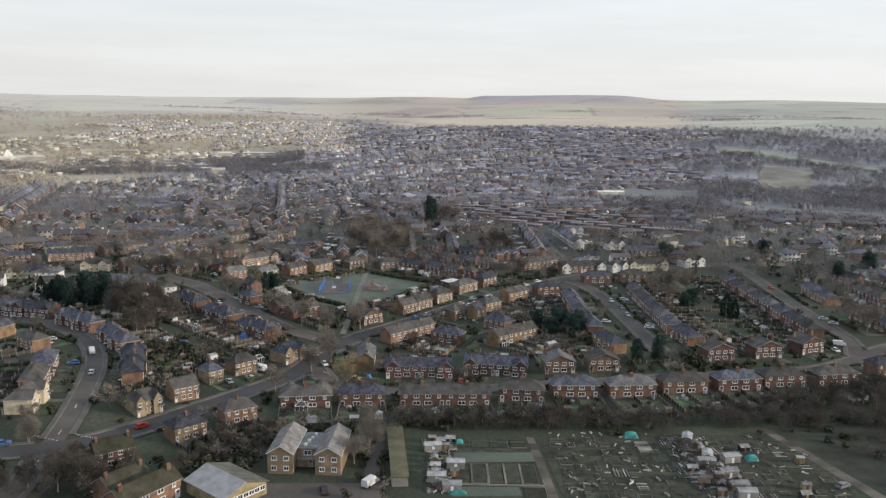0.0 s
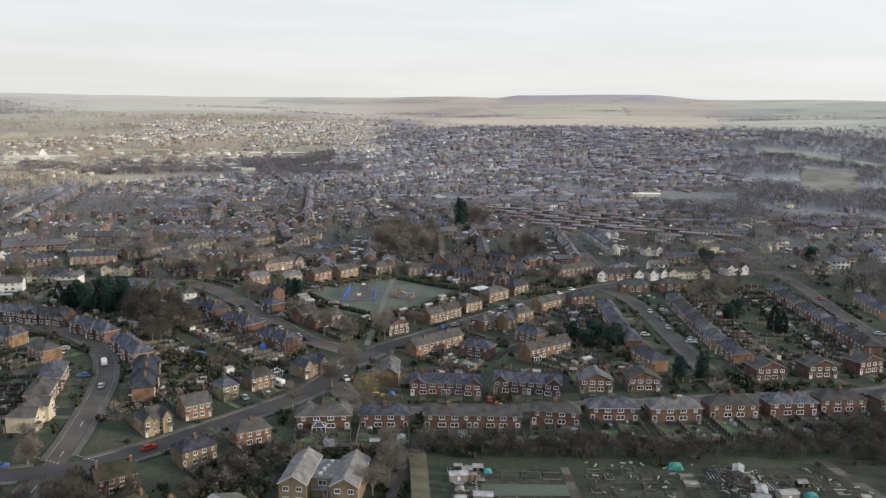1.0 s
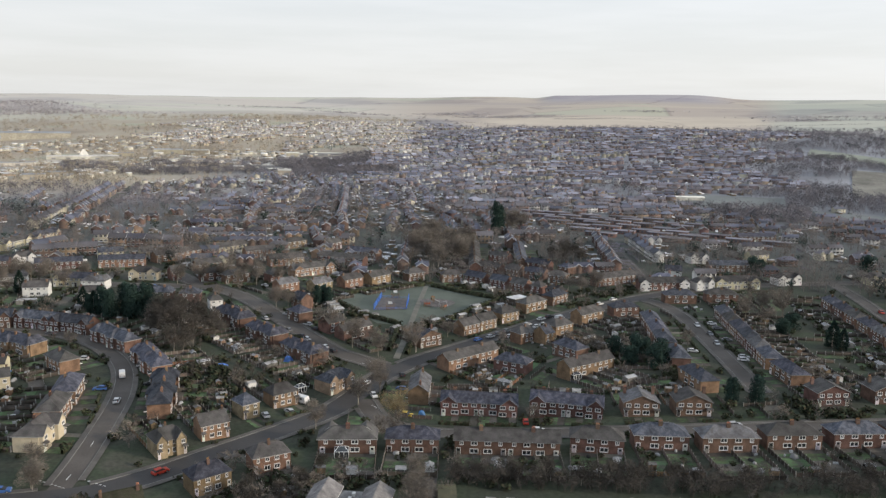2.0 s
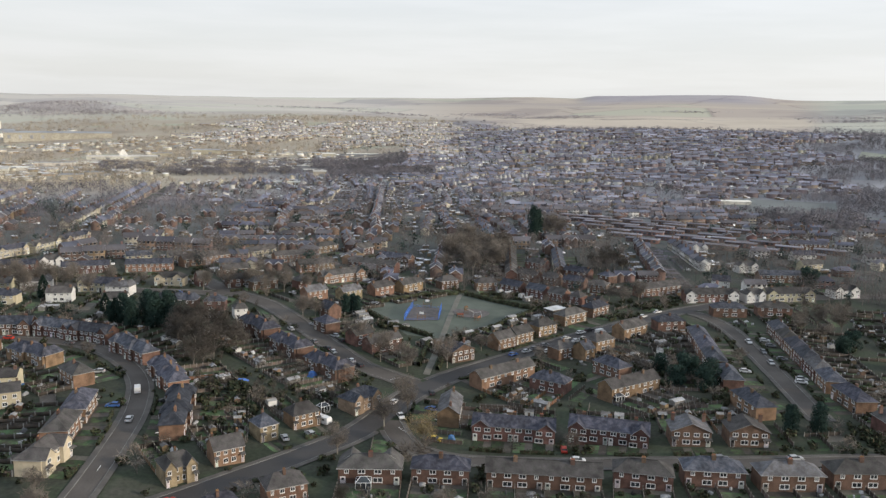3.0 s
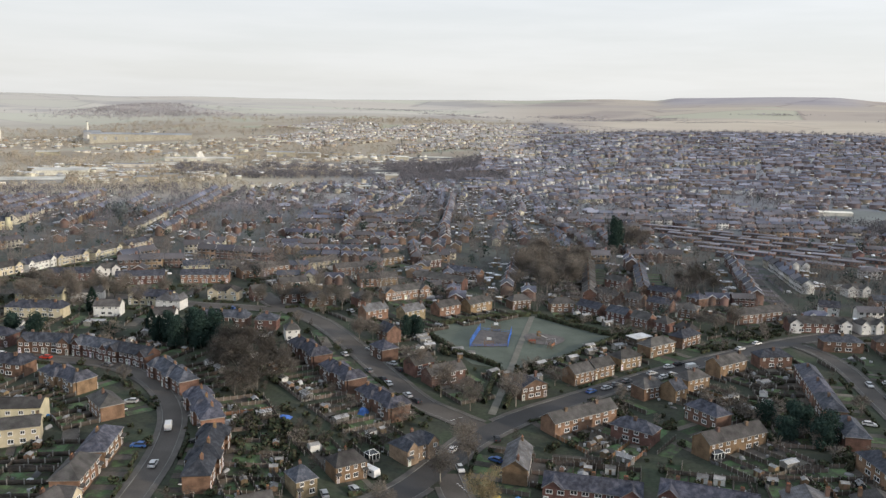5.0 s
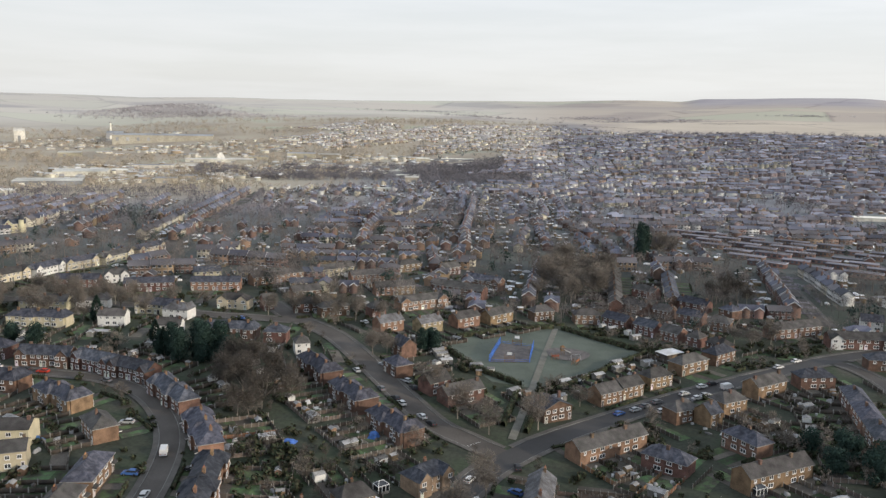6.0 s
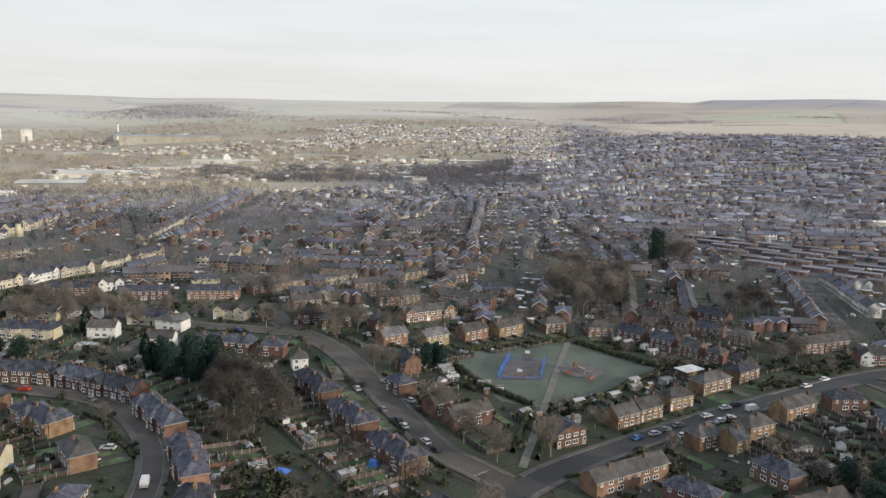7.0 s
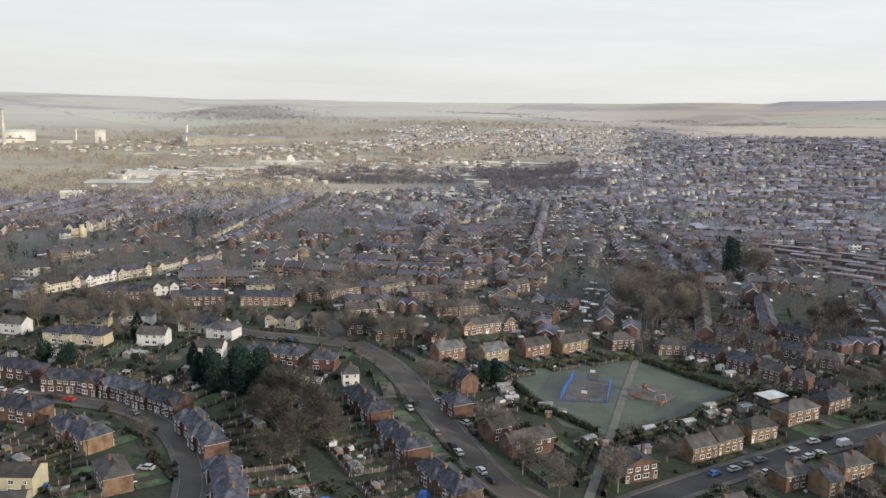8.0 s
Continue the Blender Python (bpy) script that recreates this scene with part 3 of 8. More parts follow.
for i, (ln, hw) in enumerate(list(ROADS)):
    sh, kb = Shape(), Shape()
    for side in (-1, 1):
        mid = ln + normals(ln) * side * (hw + 1.1)
        keep = [road_gap(x, y, i) > 0.6 for x, y in mid]
        a, b = (hw + 0.15, hw + 1.55) if side > 0 else (-hw - 1.55, -hw - 0.15)
        strip(sh, ln, a, b, 0.235, 0, keep)
        a, b = (hw, hw + 0.15) if side > 0 else (-hw - 0.15, -hw)
        strip(kb, ln, a, b, 0.24, 0, keep)
        e = ln + normals(ln) * side * hw
        z = ground_z(e[:, 0], e[:, 1])
        for k in range(len(ln) - 1):
            if keep[k] and keep[k + 1]:
                q = [(*e[k], z[k] + 0.05), (*e[k + 1], z[k + 1] + 0.05), (*e[k + 1], z[k + 1] + 0.24), (*e[k], z[k] + 0.24)]
                kb.face(q if side < 0 else q[::-1])
    pv = thing("pavement", sh, PAVE, "grey flagged footway beside the road", "pavement", "", "structure")
    thing("kerb", kb, KERB, "pale concrete kerb along the road", "kerb", "", "structure")

# centre dashes and give-way marks
dash = Shape()
for ri, gap in ((1, 6),):
    ln, hw = ROADS[ri]
    for k in range(2, 26, gap):
        strip(dash, ln[k:k + 2], -0.07, 0.07, 0.145)
for x0, y0, dx, dy in ((-93, 196, 1, -0.3), (-101, 193, 1, -0.3), (-50, 303.5, 0.5, 0.85), (-38, 262, 0.7, -0.7)):
    for k in range(7):
        x, y = x0 + dx * (k - 3) * 1.1, y0 + dy * (k - 3) * 1.1
        z = gz(x, y) + 0.15
        dash.face([(x - 0.3, y - 0.12, z), (x + 0.3, y - 0.12, z), (x + 0.3, y + 0.12, z), (x - 0.3, y + 0.12, z)])
thing("road_marking", dash, LINE, "worn white painted road markings", "road marking", "", "structure")

# ---- houses ----
PLACED = []      # centre x, y, half length, half depth, turn
CACHE = {}


def blocked(x, y, r):
    """Whether a house or a road lies within r metres of a place."""
    for cx, cy, hl, hd, a in PLACED:
        dx, dy = x - cx, y - cy
        if abs(dx) + abs(dy) < 60:
            u, v = dx * math.cos(a) + dy * math.sin(a), -dx * math.sin(a) + dy * math.cos(a)
            if abs(u) < hl + r and abs(v) < hd + r:
                return True
    return road_gap(x, y) < r


def window_mesh(w, h, both):
    """A white frame with a mullion and sill as one plate with two openings; both: with its glass in the same mesh."""
    key = ("win", w, h, both)
    if key not in CACHE:
        t = 0.125
        xs, zs = (-w / 2, -w / 2 + t, -0.05, 0.05, w / 2 - t, w / 2), (-h / 2 - 0.08, -h / 2 + t, h / 2 - t, h / 2)
        s = Shape()
        pts = [(x, y, z) for y in (-0.09, -0.02) for z in zs for x in xs]
        at = lambda i, j, k: k * 24 + j * 6 + i
        fs, gl = [], []
        for j in range(3):
            for i in range(5):
                q = (at(i, j, 0), at(i + 1, j, 0), at(i + 1, j + 1, 0), at(i, j + 1, 0))
                if j == 1 and i in (1, 3):
                    r = tuple(v + 24 for v in q)
                    gl.append(r)
                    for e in range(4): fs.append((q[e], q[(e + 1) % 4], r[(e + 1) % 4], r[e]))
                else:
                    fs.append(q)
        rim = [at(i, 0, 0) for i in range(6)] + [at(5, j, 0) for j in (1, 2, 3)] + [at(i, 3, 0) for i in (4, 3, 2, 1, 0)] + [at(0, j, 0) for j in (2, 1)]
        for e in range(len(rim)):
            p_, q_ = rim[e], rim[(e + 1) % len(rim)]
            fs.append((p_, p_ + 24, q_ + 24, q_))
        s.solid(pts, fs + (gl if both else []), 0)
        if both: s.m[-len(gl):] = [1] * len(gl)
        g = Shape()
        g.solid([(x, y, z) for y in (-0.035, -0.005) for z in (zs[1], zs[2]) for x in (xs[1], xs[4])], [(0, 1, 3, 2), (0, 4, 5, 1), (1, 5, 7, 3), (3, 7, 6, 2), (2, 6, 4, 0)])
        CACHE[key] = (s.mesh("window", [UPVC, GLASS]), g.mesh("pane", [GLASS]))
    return CACHE[key]


def door_mesh():
    if "door" not in CACHE:
        s = Shape()
        s.box(-0.55, 0.55, -0.07, 0.02, 0, 2.15, 1)
        s.box(-0.45, 0.45, -0.10, 0.0, 0.08, 2.05, 0)
        s.box(-0.28, 0.28, -0.115, 0.0, 1.25, 1.85, 2)
        CACHE["door"] = s.mesh("door", [DOORM, UPVC, GLASS])
    return CACHE["door"]


def porch_mesh():
    """A small canopy on two brackets over a front door."""
    if "porch" not in CACHE:
        s = Shape()
        s.solid([(-0.95, -0.95, 2.35), (0.95, -0.95, 2.35), (0.95, 0.02, 2.75), (-0.95, 0.02, 2.75), (-0.95, -0.95, 2.25), (0.95, -0.95, 2.25), (0.95, 0.02, 2.6), (-0.95, 0.02, 2.6)], [(0, 1, 2, 3), (7, 6, 5, 4), (4, 5, 1, 0), (5, 6, 2, 1), (7, 4, 0, 3)], 0)
        for x in (-0.85, 0.77): s.box(x, x + 0.08, -0.85, -0.0, 2.05, 2.3, 1)
        CACHE["porch"] = s.mesh("porch", [BROWN, UPVC])
    return CACHE["porch"]


def chimney_mesh(wall):
    key = ("chim", wall.name)
    if key not in CACHE:
        s = Shape()
        s.box(-0.45, 0.45, -0.33, 0.33, -1.3, 0.75)
        s.box(-0.51, 0.51, -0.39, 0.39, 0.58, 0.68)
        p = Shape()
        for x in (-0.27, 0.0, 0.27):
            p.tube((x, 0, 0.73), (x, 0, 1.1), 0.12, 0.10, 7)
        CACHE[key] = (s.mesh("chimney", [wall]), p.mesh("chimney_pot", [POT]))
    return CACHE[key]


def gable_roof(s, x0, x1, y0, y1, ze, zr, hip, along="x", over=0.35, t=0.16):
    """A pitched roof slab with overhang, fascia (second material) and verges."""
    if along == "y":
        q = Shape(); gable_roof(q, y0, y1, -x1, -x0, ze, zr, hip, "x", over, t); q.turned(math.pi / 2); s.add(q); return
    ym = (y0 + y1) / 2
    slope = (zr - ze) / ((y1 - y0) / 2)
    drop = over * slope
    xa, xb, ya, yb, zl = x0 - over, x1 + over, y0 - over, y1 + over, ze - drop
    run = min((y1 - y0) / 2 + over, (xb - xa) / 2 - 0.3) if hip else 0.0
    r0, r1 = xa + run, xb - run
    top = [(xa, ya, zl + t), (xb, ya, zl + t), (xb, yb, zl + t), (xa, yb, zl + t), (r0, ym, zr + t), (r1, ym, zr + t)]
    bot = [(xa, ya, zl), (xb, ya, zl), (xb, yb, zl), (xa, yb, zl), (r0, ym, zr), (r1, ym, zr)]
    s.solid(top, [(0, 1, 5, 4), (2, 3, 4, 5)] + ([(1, 2, 5), (3, 0, 4)] if hip else []), 0)
    k = top + bot
    s.solid(k, [(6, 7, 1, 0), (8, 9, 3, 2)] + ([(7, 8, 2, 1), (9, 6, 0, 3)] if hip else [(7, 11, 5, 1), (11, 8, 2, 5), (9, 10, 4, 3), (10, 6, 0, 4)]), 1)
    s.solid(bot, [(3, 2, 1, 0)] if hip else [(0, 4, 5, 1), (2, 5, 4, 3)], 1)
    # ridge cap
    s.box(r0, r1, ym - 0.14, ym + 0.14, zr + t - 0.05, zr + t + 0.07, 0)


FORMS = {   # length, depth, eaves, ridge, hipped, houses, wings
    "hip": (12.6, 6.4, 4.3, 6.4, True, 2, ()),
    "gable": (12.6, 6.4, 4.3, 6.5, False, 2, ()),
    "terrace": (24.0, 6.4, 4.3, 6.4, False, 4, ()),
    "hipterrace": (24.0, 6.2, 4.3, 6.4, True, 4, ()),
    "wings": (20.0, 6.4, 4.3, 6.5, False, 4, (-8.0, 8.0)),
    "whitewings": (24.0, 6.4, 4.3, 6.5, False, 4, (-9.6, 9.6)),
    "wingpair": (12.6, 6.4, 4.3, 6.5, True, 2, (-4.0, 4.0)),
    "front": (10.4, 7.6, 4.3, 6.5, False, 2, ()),
    "small": (7.6, 6.6, 4.4, 6.6, True, 1, ()),
    "smallgable": (7.6, 6.4, 4.4, 6.8, False, 1, ()),
    "flat_block": (15.0, 7.4, 4.8, 6.4, False, 2, ()),
}
FNAME = {"terrace": "terraced_house", "hipterrace": "terraced_house", "wings": "terraced_house", "small": "detached_house", "smallgable": "detached_house", "flat_block": "flats_block"}
WORDS = {"red_brick": "red brick", "orange_brick": "orange brick", "buff_brick": "buff brick", "cream_render": "cream rendered", "white_render": "white rendered",
         "slate_tiles": "dark slate", "brown_concrete_tiles": "brown tiled", "grey_concrete_tiles": "pale grey tiled", "mossy_dark_tiles": "dark mossy tiled"}


def build_house(form, wall, roof, fine, sides=(False, True)):
    L, D, ze, zr, hip, units, wings = FORMS[form]
    word = {"terrace": "terrace with gabled", "hipterrace": "terrace with hipped", "wings": "terrace with projecting front gables,", "whitewings": "terrace with white projecting end gables,", "front": "semi with a wide front gable,",
            "wingpair": "semi with twin front gables,", "small": "detached house with hipped", "smallgable": "detached house with gabled", "flat_block": "block of flats with gabled"}.get(
                form, "semi-detached pair with hipped" if hip else "semi-detached pair with gabled")
    root = tagged(new(FNAME.get(form, "semi_detached_house")), f"{WORDS[wall.name]} {word} {WORDS[roof.name]} roof", "house", "houses of the estate")
    w = Shape()
    hl, hd = L / 2, D / 2
    w.box(-hl, hl, -hd, hd, -1.5, ze, 0, top=False)
    r = Shape()
    if form == "front":
        for y, sgn in ((-hd, 1), (hd, -1)):
            p = [(-hl, y, ze), (hl, y, ze), (0, y, zr)]
            w.face(p if sgn > 0 else p[::-1])
        gable_roof(r, -hl, hl, -hd, hd, ze, zr, False, "y")
    else:
        if not hip:
            for x, sgn in ((-hl, -1), (hl, 1)):
                p = [(x, -hd, ze), (x, hd, ze), (x, 0, zr)]
                w.face(p if sgn > 0 else p[::-1])
        gable_roof(r, -hl, hl, -hd, hd, ze, zr, hip)
    wm = 1 if form == "whitewings" else 0
    for wx in wings:
        w.box(wx - 2.1, wx + 2.1, -hd - 1.0, -hd + 0.2, -1.5, ze, wm, top=False)
        w.face([(wx - 2.1, -hd - 1.0, ze), (wx + 2.1, -hd - 1.0, ze), (wx, -hd - 1.0, zr - 0.35)], wm)
        gable_roof(r, wx - 2.1, wx + 2.1, -hd - 1.0, -0.3, ze, zr - 0.35, False, "y", 0.3)
    for wx in (-L * 0.40, L * 0.10) if form == "hipterrace" else ():
        w.box(wx - 1.9, wx + 1.9, -hd - 0.9, hd + 0.9, -1.5, ze, 0, top=False)
        gable_roof(r, wx - 1.9, wx + 1.9, -hd - 0.9, hd + 0.9, ze, zr - 0.1, True, "y", 0.3)
    part("wall", w, [wall, WHITE] if wm else wall, root)
    part("roof", r, [roof, FASCIA], root, WORDS[roof.name] + " roof with painted fascia boards")
    cm, pm = chimney_mesh(ORANGE if form == "hipterrace" else CHIMB)
    stacks = 3 if form in ("hipterrace", "wings") else max(1, units // 2)
    for i in range(stacks):
        cx = 0.0 if units < 3 else -L / 2 + L * (i + 0.5) / stacks
        if units == 2 and not hip:
            spots = (-hl + 1.0, hl - 1.0)
        else:
            spots = (cx,)
        for x in spots:
            c = part("chimney", cm, None, root)
            c.location = (x, 0.6 if form != "front" else 1.5, zr + 0.1)
            if fine: part("chimney_pot", pm, None, c)
    uw = L / units

    def put(mesh2, x, y, z, back, name="window"):
        me = mesh2[0] if isinstance(mesh2, tuple) else mesh2
        o = part(name, me, None, root)
        o.matrix_basis = pose(x, y, z, 0, 0, 180 if back else 0)
        if fine and isinstance(mesh2, tuple): part("pane", mesh2[1], None, o)

    big, mid, lit = window_mesh(2.0, 1.25, not fine), window_mesh(1.5, 1.1, not fine), window_mesh(0.9, 1.05, not fine)
    for u in range(units):
        x0 = -hl + uw * u
        f = 1 if u % 2 else -1
        xc = x0 + uw / 2
        yf = -hd - (1.0 if any(abs(xc + f * uw * 0.2 - q) < 2.0 for q in wings) else 0.0)
        for back in sides:
            y = hd if back else -hd
            for zz in (0, 1):
                for side in (-1, 1):
                    x = xc + side * f * uw * 0.24
                    yy = y
                    if not back and any(abs(x - q) < 2.1 for q in wings): yy = y - 1.0
                    if form == "hipterrace" and any(abs(x - q) < 2.3 for q in (-L * 0.40, L * 0.10)): yy = y + (0.9 if back else -0.9)
                    if zz == 0 and side == 1:
                        dd = x + f * uw * 0.12
                        yd = y - 1.0 if (not back and any(abs(dd - q) < 2.1 for q in wings)) else y
                        if form == "hipterrace" and any(abs(dd - q) < 2.3 for q in (-L * 0.40, L * 0.10)): yd = y + (0.9 if back else -0.9)
                        if fine or not back: put(door_mesh(), dd, yd, 0.0, back, "door")
                        if fine and not back and form != "wings":
                            o = part("porch", porch_mesh(), None, root); o.matrix_basis = pose(dd, yd, 0.0)
                    else:
                        put(big if zz == 0 else (mid if side == -1 else (mid if not back else lit)), x, yy, 1.35 if zz == 0 else 3.45, back)
    return root


def house(form, wall, roof, x, y, turn, fine=False, sx=1.0):
    """Places a house of this form; turn in radians is the direction of its length."""
    fine = fine and y < 286 and x > -165
    faces = (math.sin(turn) * -x - math.cos(turn) * (60 - y)) / math.hypot(x, y - 60) if y > 405 else 0.0     # far houses get windows only on the side the camera sees
    sides = (False,) if faces > 0.45 else (True,) if faces < -0.45 else (False, True)
    key = (form, wall.name, roof.name, fine, sides)
    m = pose(x, y, gz(x, y), 0, 0, math.degrees(turn)) @ Matrix.Diagonal((sx, 1, 1, 1))
    if key not in CACHE:
        CACHE[key] = build_house(form, wall, roof, fine, sides)
        CACHE[key].matrix_basis = m
        ob = CACHE[key]
        CACHE[key + ("m",)] = True
    else:
        src = CACHE[key]
        keep = src.matrix_basis.copy()
        src.matrix_basis = Matrix.Identity(4)
        ob = copy_thing(src, m)
        src.matrix_basis = keep
    PLACED.append((x, y, FORMS[form][0] / 2 * sx, FORMS[form][1] / 2, turn))
    return ob


PLOTS = []


def row(x1, y1, x2, y2, form, wall, roof, fine=False, n=0, front=None, plot=True):
    """A run of buildings whose ridge goes from one place to the other. front: +1 or -1 to choose the side; else the one by the road."""
    L = math.hypot(x2 - x1, y2 - y1)
    lean = abs((math.degrees(math.atan2(y2 - y1, x2 - x1)) + 90) % 180 - 90)
    if 15 < lean < 62: L -= 0.5 * FORMS[form][1] * min(1.0, math.tan(math.radians(lean)))      # outline of a house set askew holds part of its depth
    base = FORMS[form][0]
    n = n or max(1, round(L / (base * 1.02)))
    sx = min(1.18, max(0.6, L / n / (base + (1.3 if n > 4 else 0.4 if n > 1 else 0.5)))) if form != "front" else 1.0
    a = math.atan2(y2 - y1, x2 - x1)
    ux, uy = math.cos(a), math.sin(a)
    cx, cy = (x1 + x2) / 2, (y1 + y2) / 2
    if front is None:
        front = 1 if road_gap(cx + uy * 12, cy - ux * 12) < road_gap(cx - uy * 12, cy + ux * 12) else -1
    if front < 0:
        a += math.pi
    step = L / n if n > 1 else 0
    for i in range(n):
        k = (i - (n - 1) / 2) * step
        px, py = cx + ux * k, cy + uy * k
        rf = roof if not isinstance(roof, (list, tuple)) else roof[i % len(roof)]
        wl_ = wall if not isinstance(wall, (list, tuple)) else wall[i % len(wall)]
        house(form, wl_, rf, px, py, a, fine, sx)
        if plot: PLOTS.append((px, py, a, base * sx, FORMS[form][1]))


# street by the allotments, facing the lane
row(-48.8, 225.5, -31.4, 228.0, "wingpair", RED, BROWN, True)
row(-30.7, 230.1, -16.4, 231.2, "hip", RED, SLATE, True)
row(-12.7, 231.5, 15.1, 232.9, "terrace", RED, BROWN, True)
row(17.8, 235.9, 32.1, 235.0, "hip", RED, BROWN, True)
row(34.3, 238.4, 49.1, 239.1, "hip", RED, SLATE, True)
row(51.5, 237.9, 66.9, 239.9, "hip", RED, GREYT, True)
row(68.6, 241.6, 84.6, 243.9, "hip", RED, BROWN, True)
row(86.6, 244.6, 102.9, 247.2, "hip", RED, SLATE, True)
row(103.6, 249.0, 118.3, 251.0, "hip", RED, BROWN, True)
row(121.3, 251.1, 137.6, 254.4, "hip", RED, BROWN, True)
# other side of that street
row(-19.2, 265.9, 4.3, 265.7, "wings", RED, SLATE, True)
row(8.1, 265.7, 29.8, 262.8, "wings", RED, SLATE, True)
for hx, hy, ha in ((40.3, 264.4, 0.05), (55.5, 265.4, 0.08), (99.6, 278.8, 0.2), (118.5, 283.1, 0.17), (136.9, 289.8, 0.38)):
    house("front", RED, BROWN if hx > 50 else GREYT, hx, hy, ha, True); PLOTS.append((hx, hy, ha, 11.6, 9))
row(146.5, 262.5, 158.0, 265.7, "hip", RED, SLATE, True)
# main road, west end
row(-88.1, 212.6, -80.7, 219.6, "wingpair", BUFF, BROWN, True, 1)
row(-81.4, 225.2, -73.6, 231.8, "gable", ORANGE, BROWN, True, 1)
row(-76.8, 241.9, -70.8, 248.4, "small", BUFF, SLATE, True, 1)
row(-71.3, 253.2, -62.9, 261.5, "hip", ORANGE, BROWN, True, 1)
row(-58.9, 268.8, -50.7, 281.0, "wingpair", BUFF, SLATE, True, 1)
row(-71.7, 195.2, -62.8, 203.8, "hip", ORANGE, SLATE, True, 1)
row(-61.8, 209.0, -52.1, 215.7, "hip", ORANGE, BROWN, True, 1)
row(-27.7, 286.9, -26.7, 266.9, "gable", ORANGE, GREYT, True, 1)
# crescent
row(-94.6, 234.0, -104.9, 262.0, "hipterrace", ORANGE, SLATE, True, 1)
row(-106.3, 263.6, -123.6, 284.0, "hipterrace", ORANGE, SLATE, True, 1)
row(-128.1, 289.0, -149.6, 304.6, "hipterrace", RED, SLATE, True, 1)
row(-154.4, 310.1, -187.1, 316.5, "wings", RED, SLATE, True)
row(-189.7, 316.5, -207.9, 313.2, "wings", RED, SLATE, True, 1)
row(-215.4, 317.5, -245.7, 316.0, "hip", RED, SLATE, False)
row(-213.5, 289.4, -186.9, 292.0, "hipterrace", ORANGE, SLATE, False)
row(-178.1, 288.3, -158.4, 281.8, "hipterrace", ORANGE, SLATE, False, 1)
row(-148.5, 273.2, -137.1, 264.7, "hip", ORANGE, BROWN, True, 1)
row(-123.8, 236.4, -129.6, 252.9, "hip", ORANGE, SLATE, True, 1)
row(-120.1, 222.9, -124.1, 236.0, "hip", ORANGE, BROWN, True, 1)
row(-115.9, 206.8, -117.3, 219.9, "wingpair", CREAM, BROWN, True, 1)
row(-169.0, 255.8, -155.2, 261.1, "flat_block", CREAM, BROWN, False, 1)
row(-157.9, 242.7, -146.7, 250.5, "flat_block", CREAM, BROWN, False, 1)
# rendered houses to the west
row(-249.3, 352.3, -225.5, 357.9, "hipterrace", CREAM, SLATE, False, 1)
row(-285.2, 353.4, -263.6, 356.8, "gable", WHITE, BROWN)
row(-216.9, 363.8, -205.5, 367.2, "gable", WHITE, BROWN)
row(-214.4, 386.7, -194.8, 387.9, "wings", CREAM, SLATE, False, 1, 1)
row(-187.8, 358.6, -177.0, 361.9, "gable", WHITE, BROWN)
row(-169.4, 361.5, -147.6, 366.1, "hipterrace", RED, SLATE, False, 1)
row(-143.8, 363.8, -135.0, 365.7, "small", RED, SLATE)
row(-127.7, 352.4, -121.2, 356.4, "small", WHITE, BROWN)
row(-312.8, 396.8, -312.1, 405.4, "small", WHITE, SLATE)
row(-313.6, 407.4, -310.7, 428.3, "wings", CREAM, BROWN, False, 1, 1)
row(-307.7, 428.2, -307.0, 448.1, "wings", WHITE, SLATE, False, 1, 1)
row(-305.7, 448.7, -300.4, 467.4, "wings", CREAM, SLATE, False, 1, 1)
row(-298.0, 466.8, -297.6, 494.0, "wings", CREAM, BROWN, False, 1, 1)
row(-297.0, 497.0, -296.0, 522.0, "wings", CREAM, SLATE, False, 1, 1)
row(-281.5, 414.8, -260.6, 422.2, "terrace", RED, SLATE, False, 1)
row(-267.4, 430.2, -256.1, 439.3, "wingpair", WHITE, BROWN, False, 1, 1)
row(-245.9, 417.5, -224.3, 429.3, "terrace", RED, SLATE, False, 1)
row(-231.0, 452.5, -218.0, 462.0, "gable", CREAM, SLATE)
row(-218.7, 432.0, -195.4, 440.6, "terrace", ORANGE, SLATE, False, 1)
row(-197.3, 447.8, -178.7, 475.4, "terrace", ORANGE, BROWN, False, 1)
row(-209.7, 458.7, -201.9, 465.4, "smallgable", CREAM, BROWN)
row(-263.8, 374.1, -243.1, 379.7, "wings", CREAM, BROWN, False, 1)
row(-242.7, 382.0, -228.9, 387.7, "wingpair", WHITE, BROWN, False, 1)
row(-198.9, 382.7, -187.3, 383.3, "wingpair", WHITE, GREYT, False, 1)
row(-187.5, 405.7, -173.2, 407.7, "wingpair", CREAM, BROWN, False, 1)
row(-169.2, 406.3, -163.5, 411.9, "smallgable", RED, BROWN, False, 1)
row(-153.9, 406.7, -139.8, 415.4, "hip", RED, BROWN, False, 1)
row(-121.0, 410.0, -113.7, 417.4, "small", RED, BROWN, False, 1)
row(190.0, 470.0, 204.0, 473.0, "wingpair", CREAM, BROWN, False, 1, 1)
row(197.8, 439.8, 213.4, 432.7, "wingpair", CREAM, BROWN, False, 1)
row(183.5, 392.5, 183.0, 364.0, "hip", ORANGE, SLATE, False, 2)
row(203.2, 356.3, 208.2, 340.7, "hip", RED, BROWN, False, 1)
row(212.6, 424.6, 220.2, 409.9, "gable", RED, SLATE, False, 1)
row(206.3, 389.5, 208.3, 364.3, "hip", RED, BROWN, False, 2)
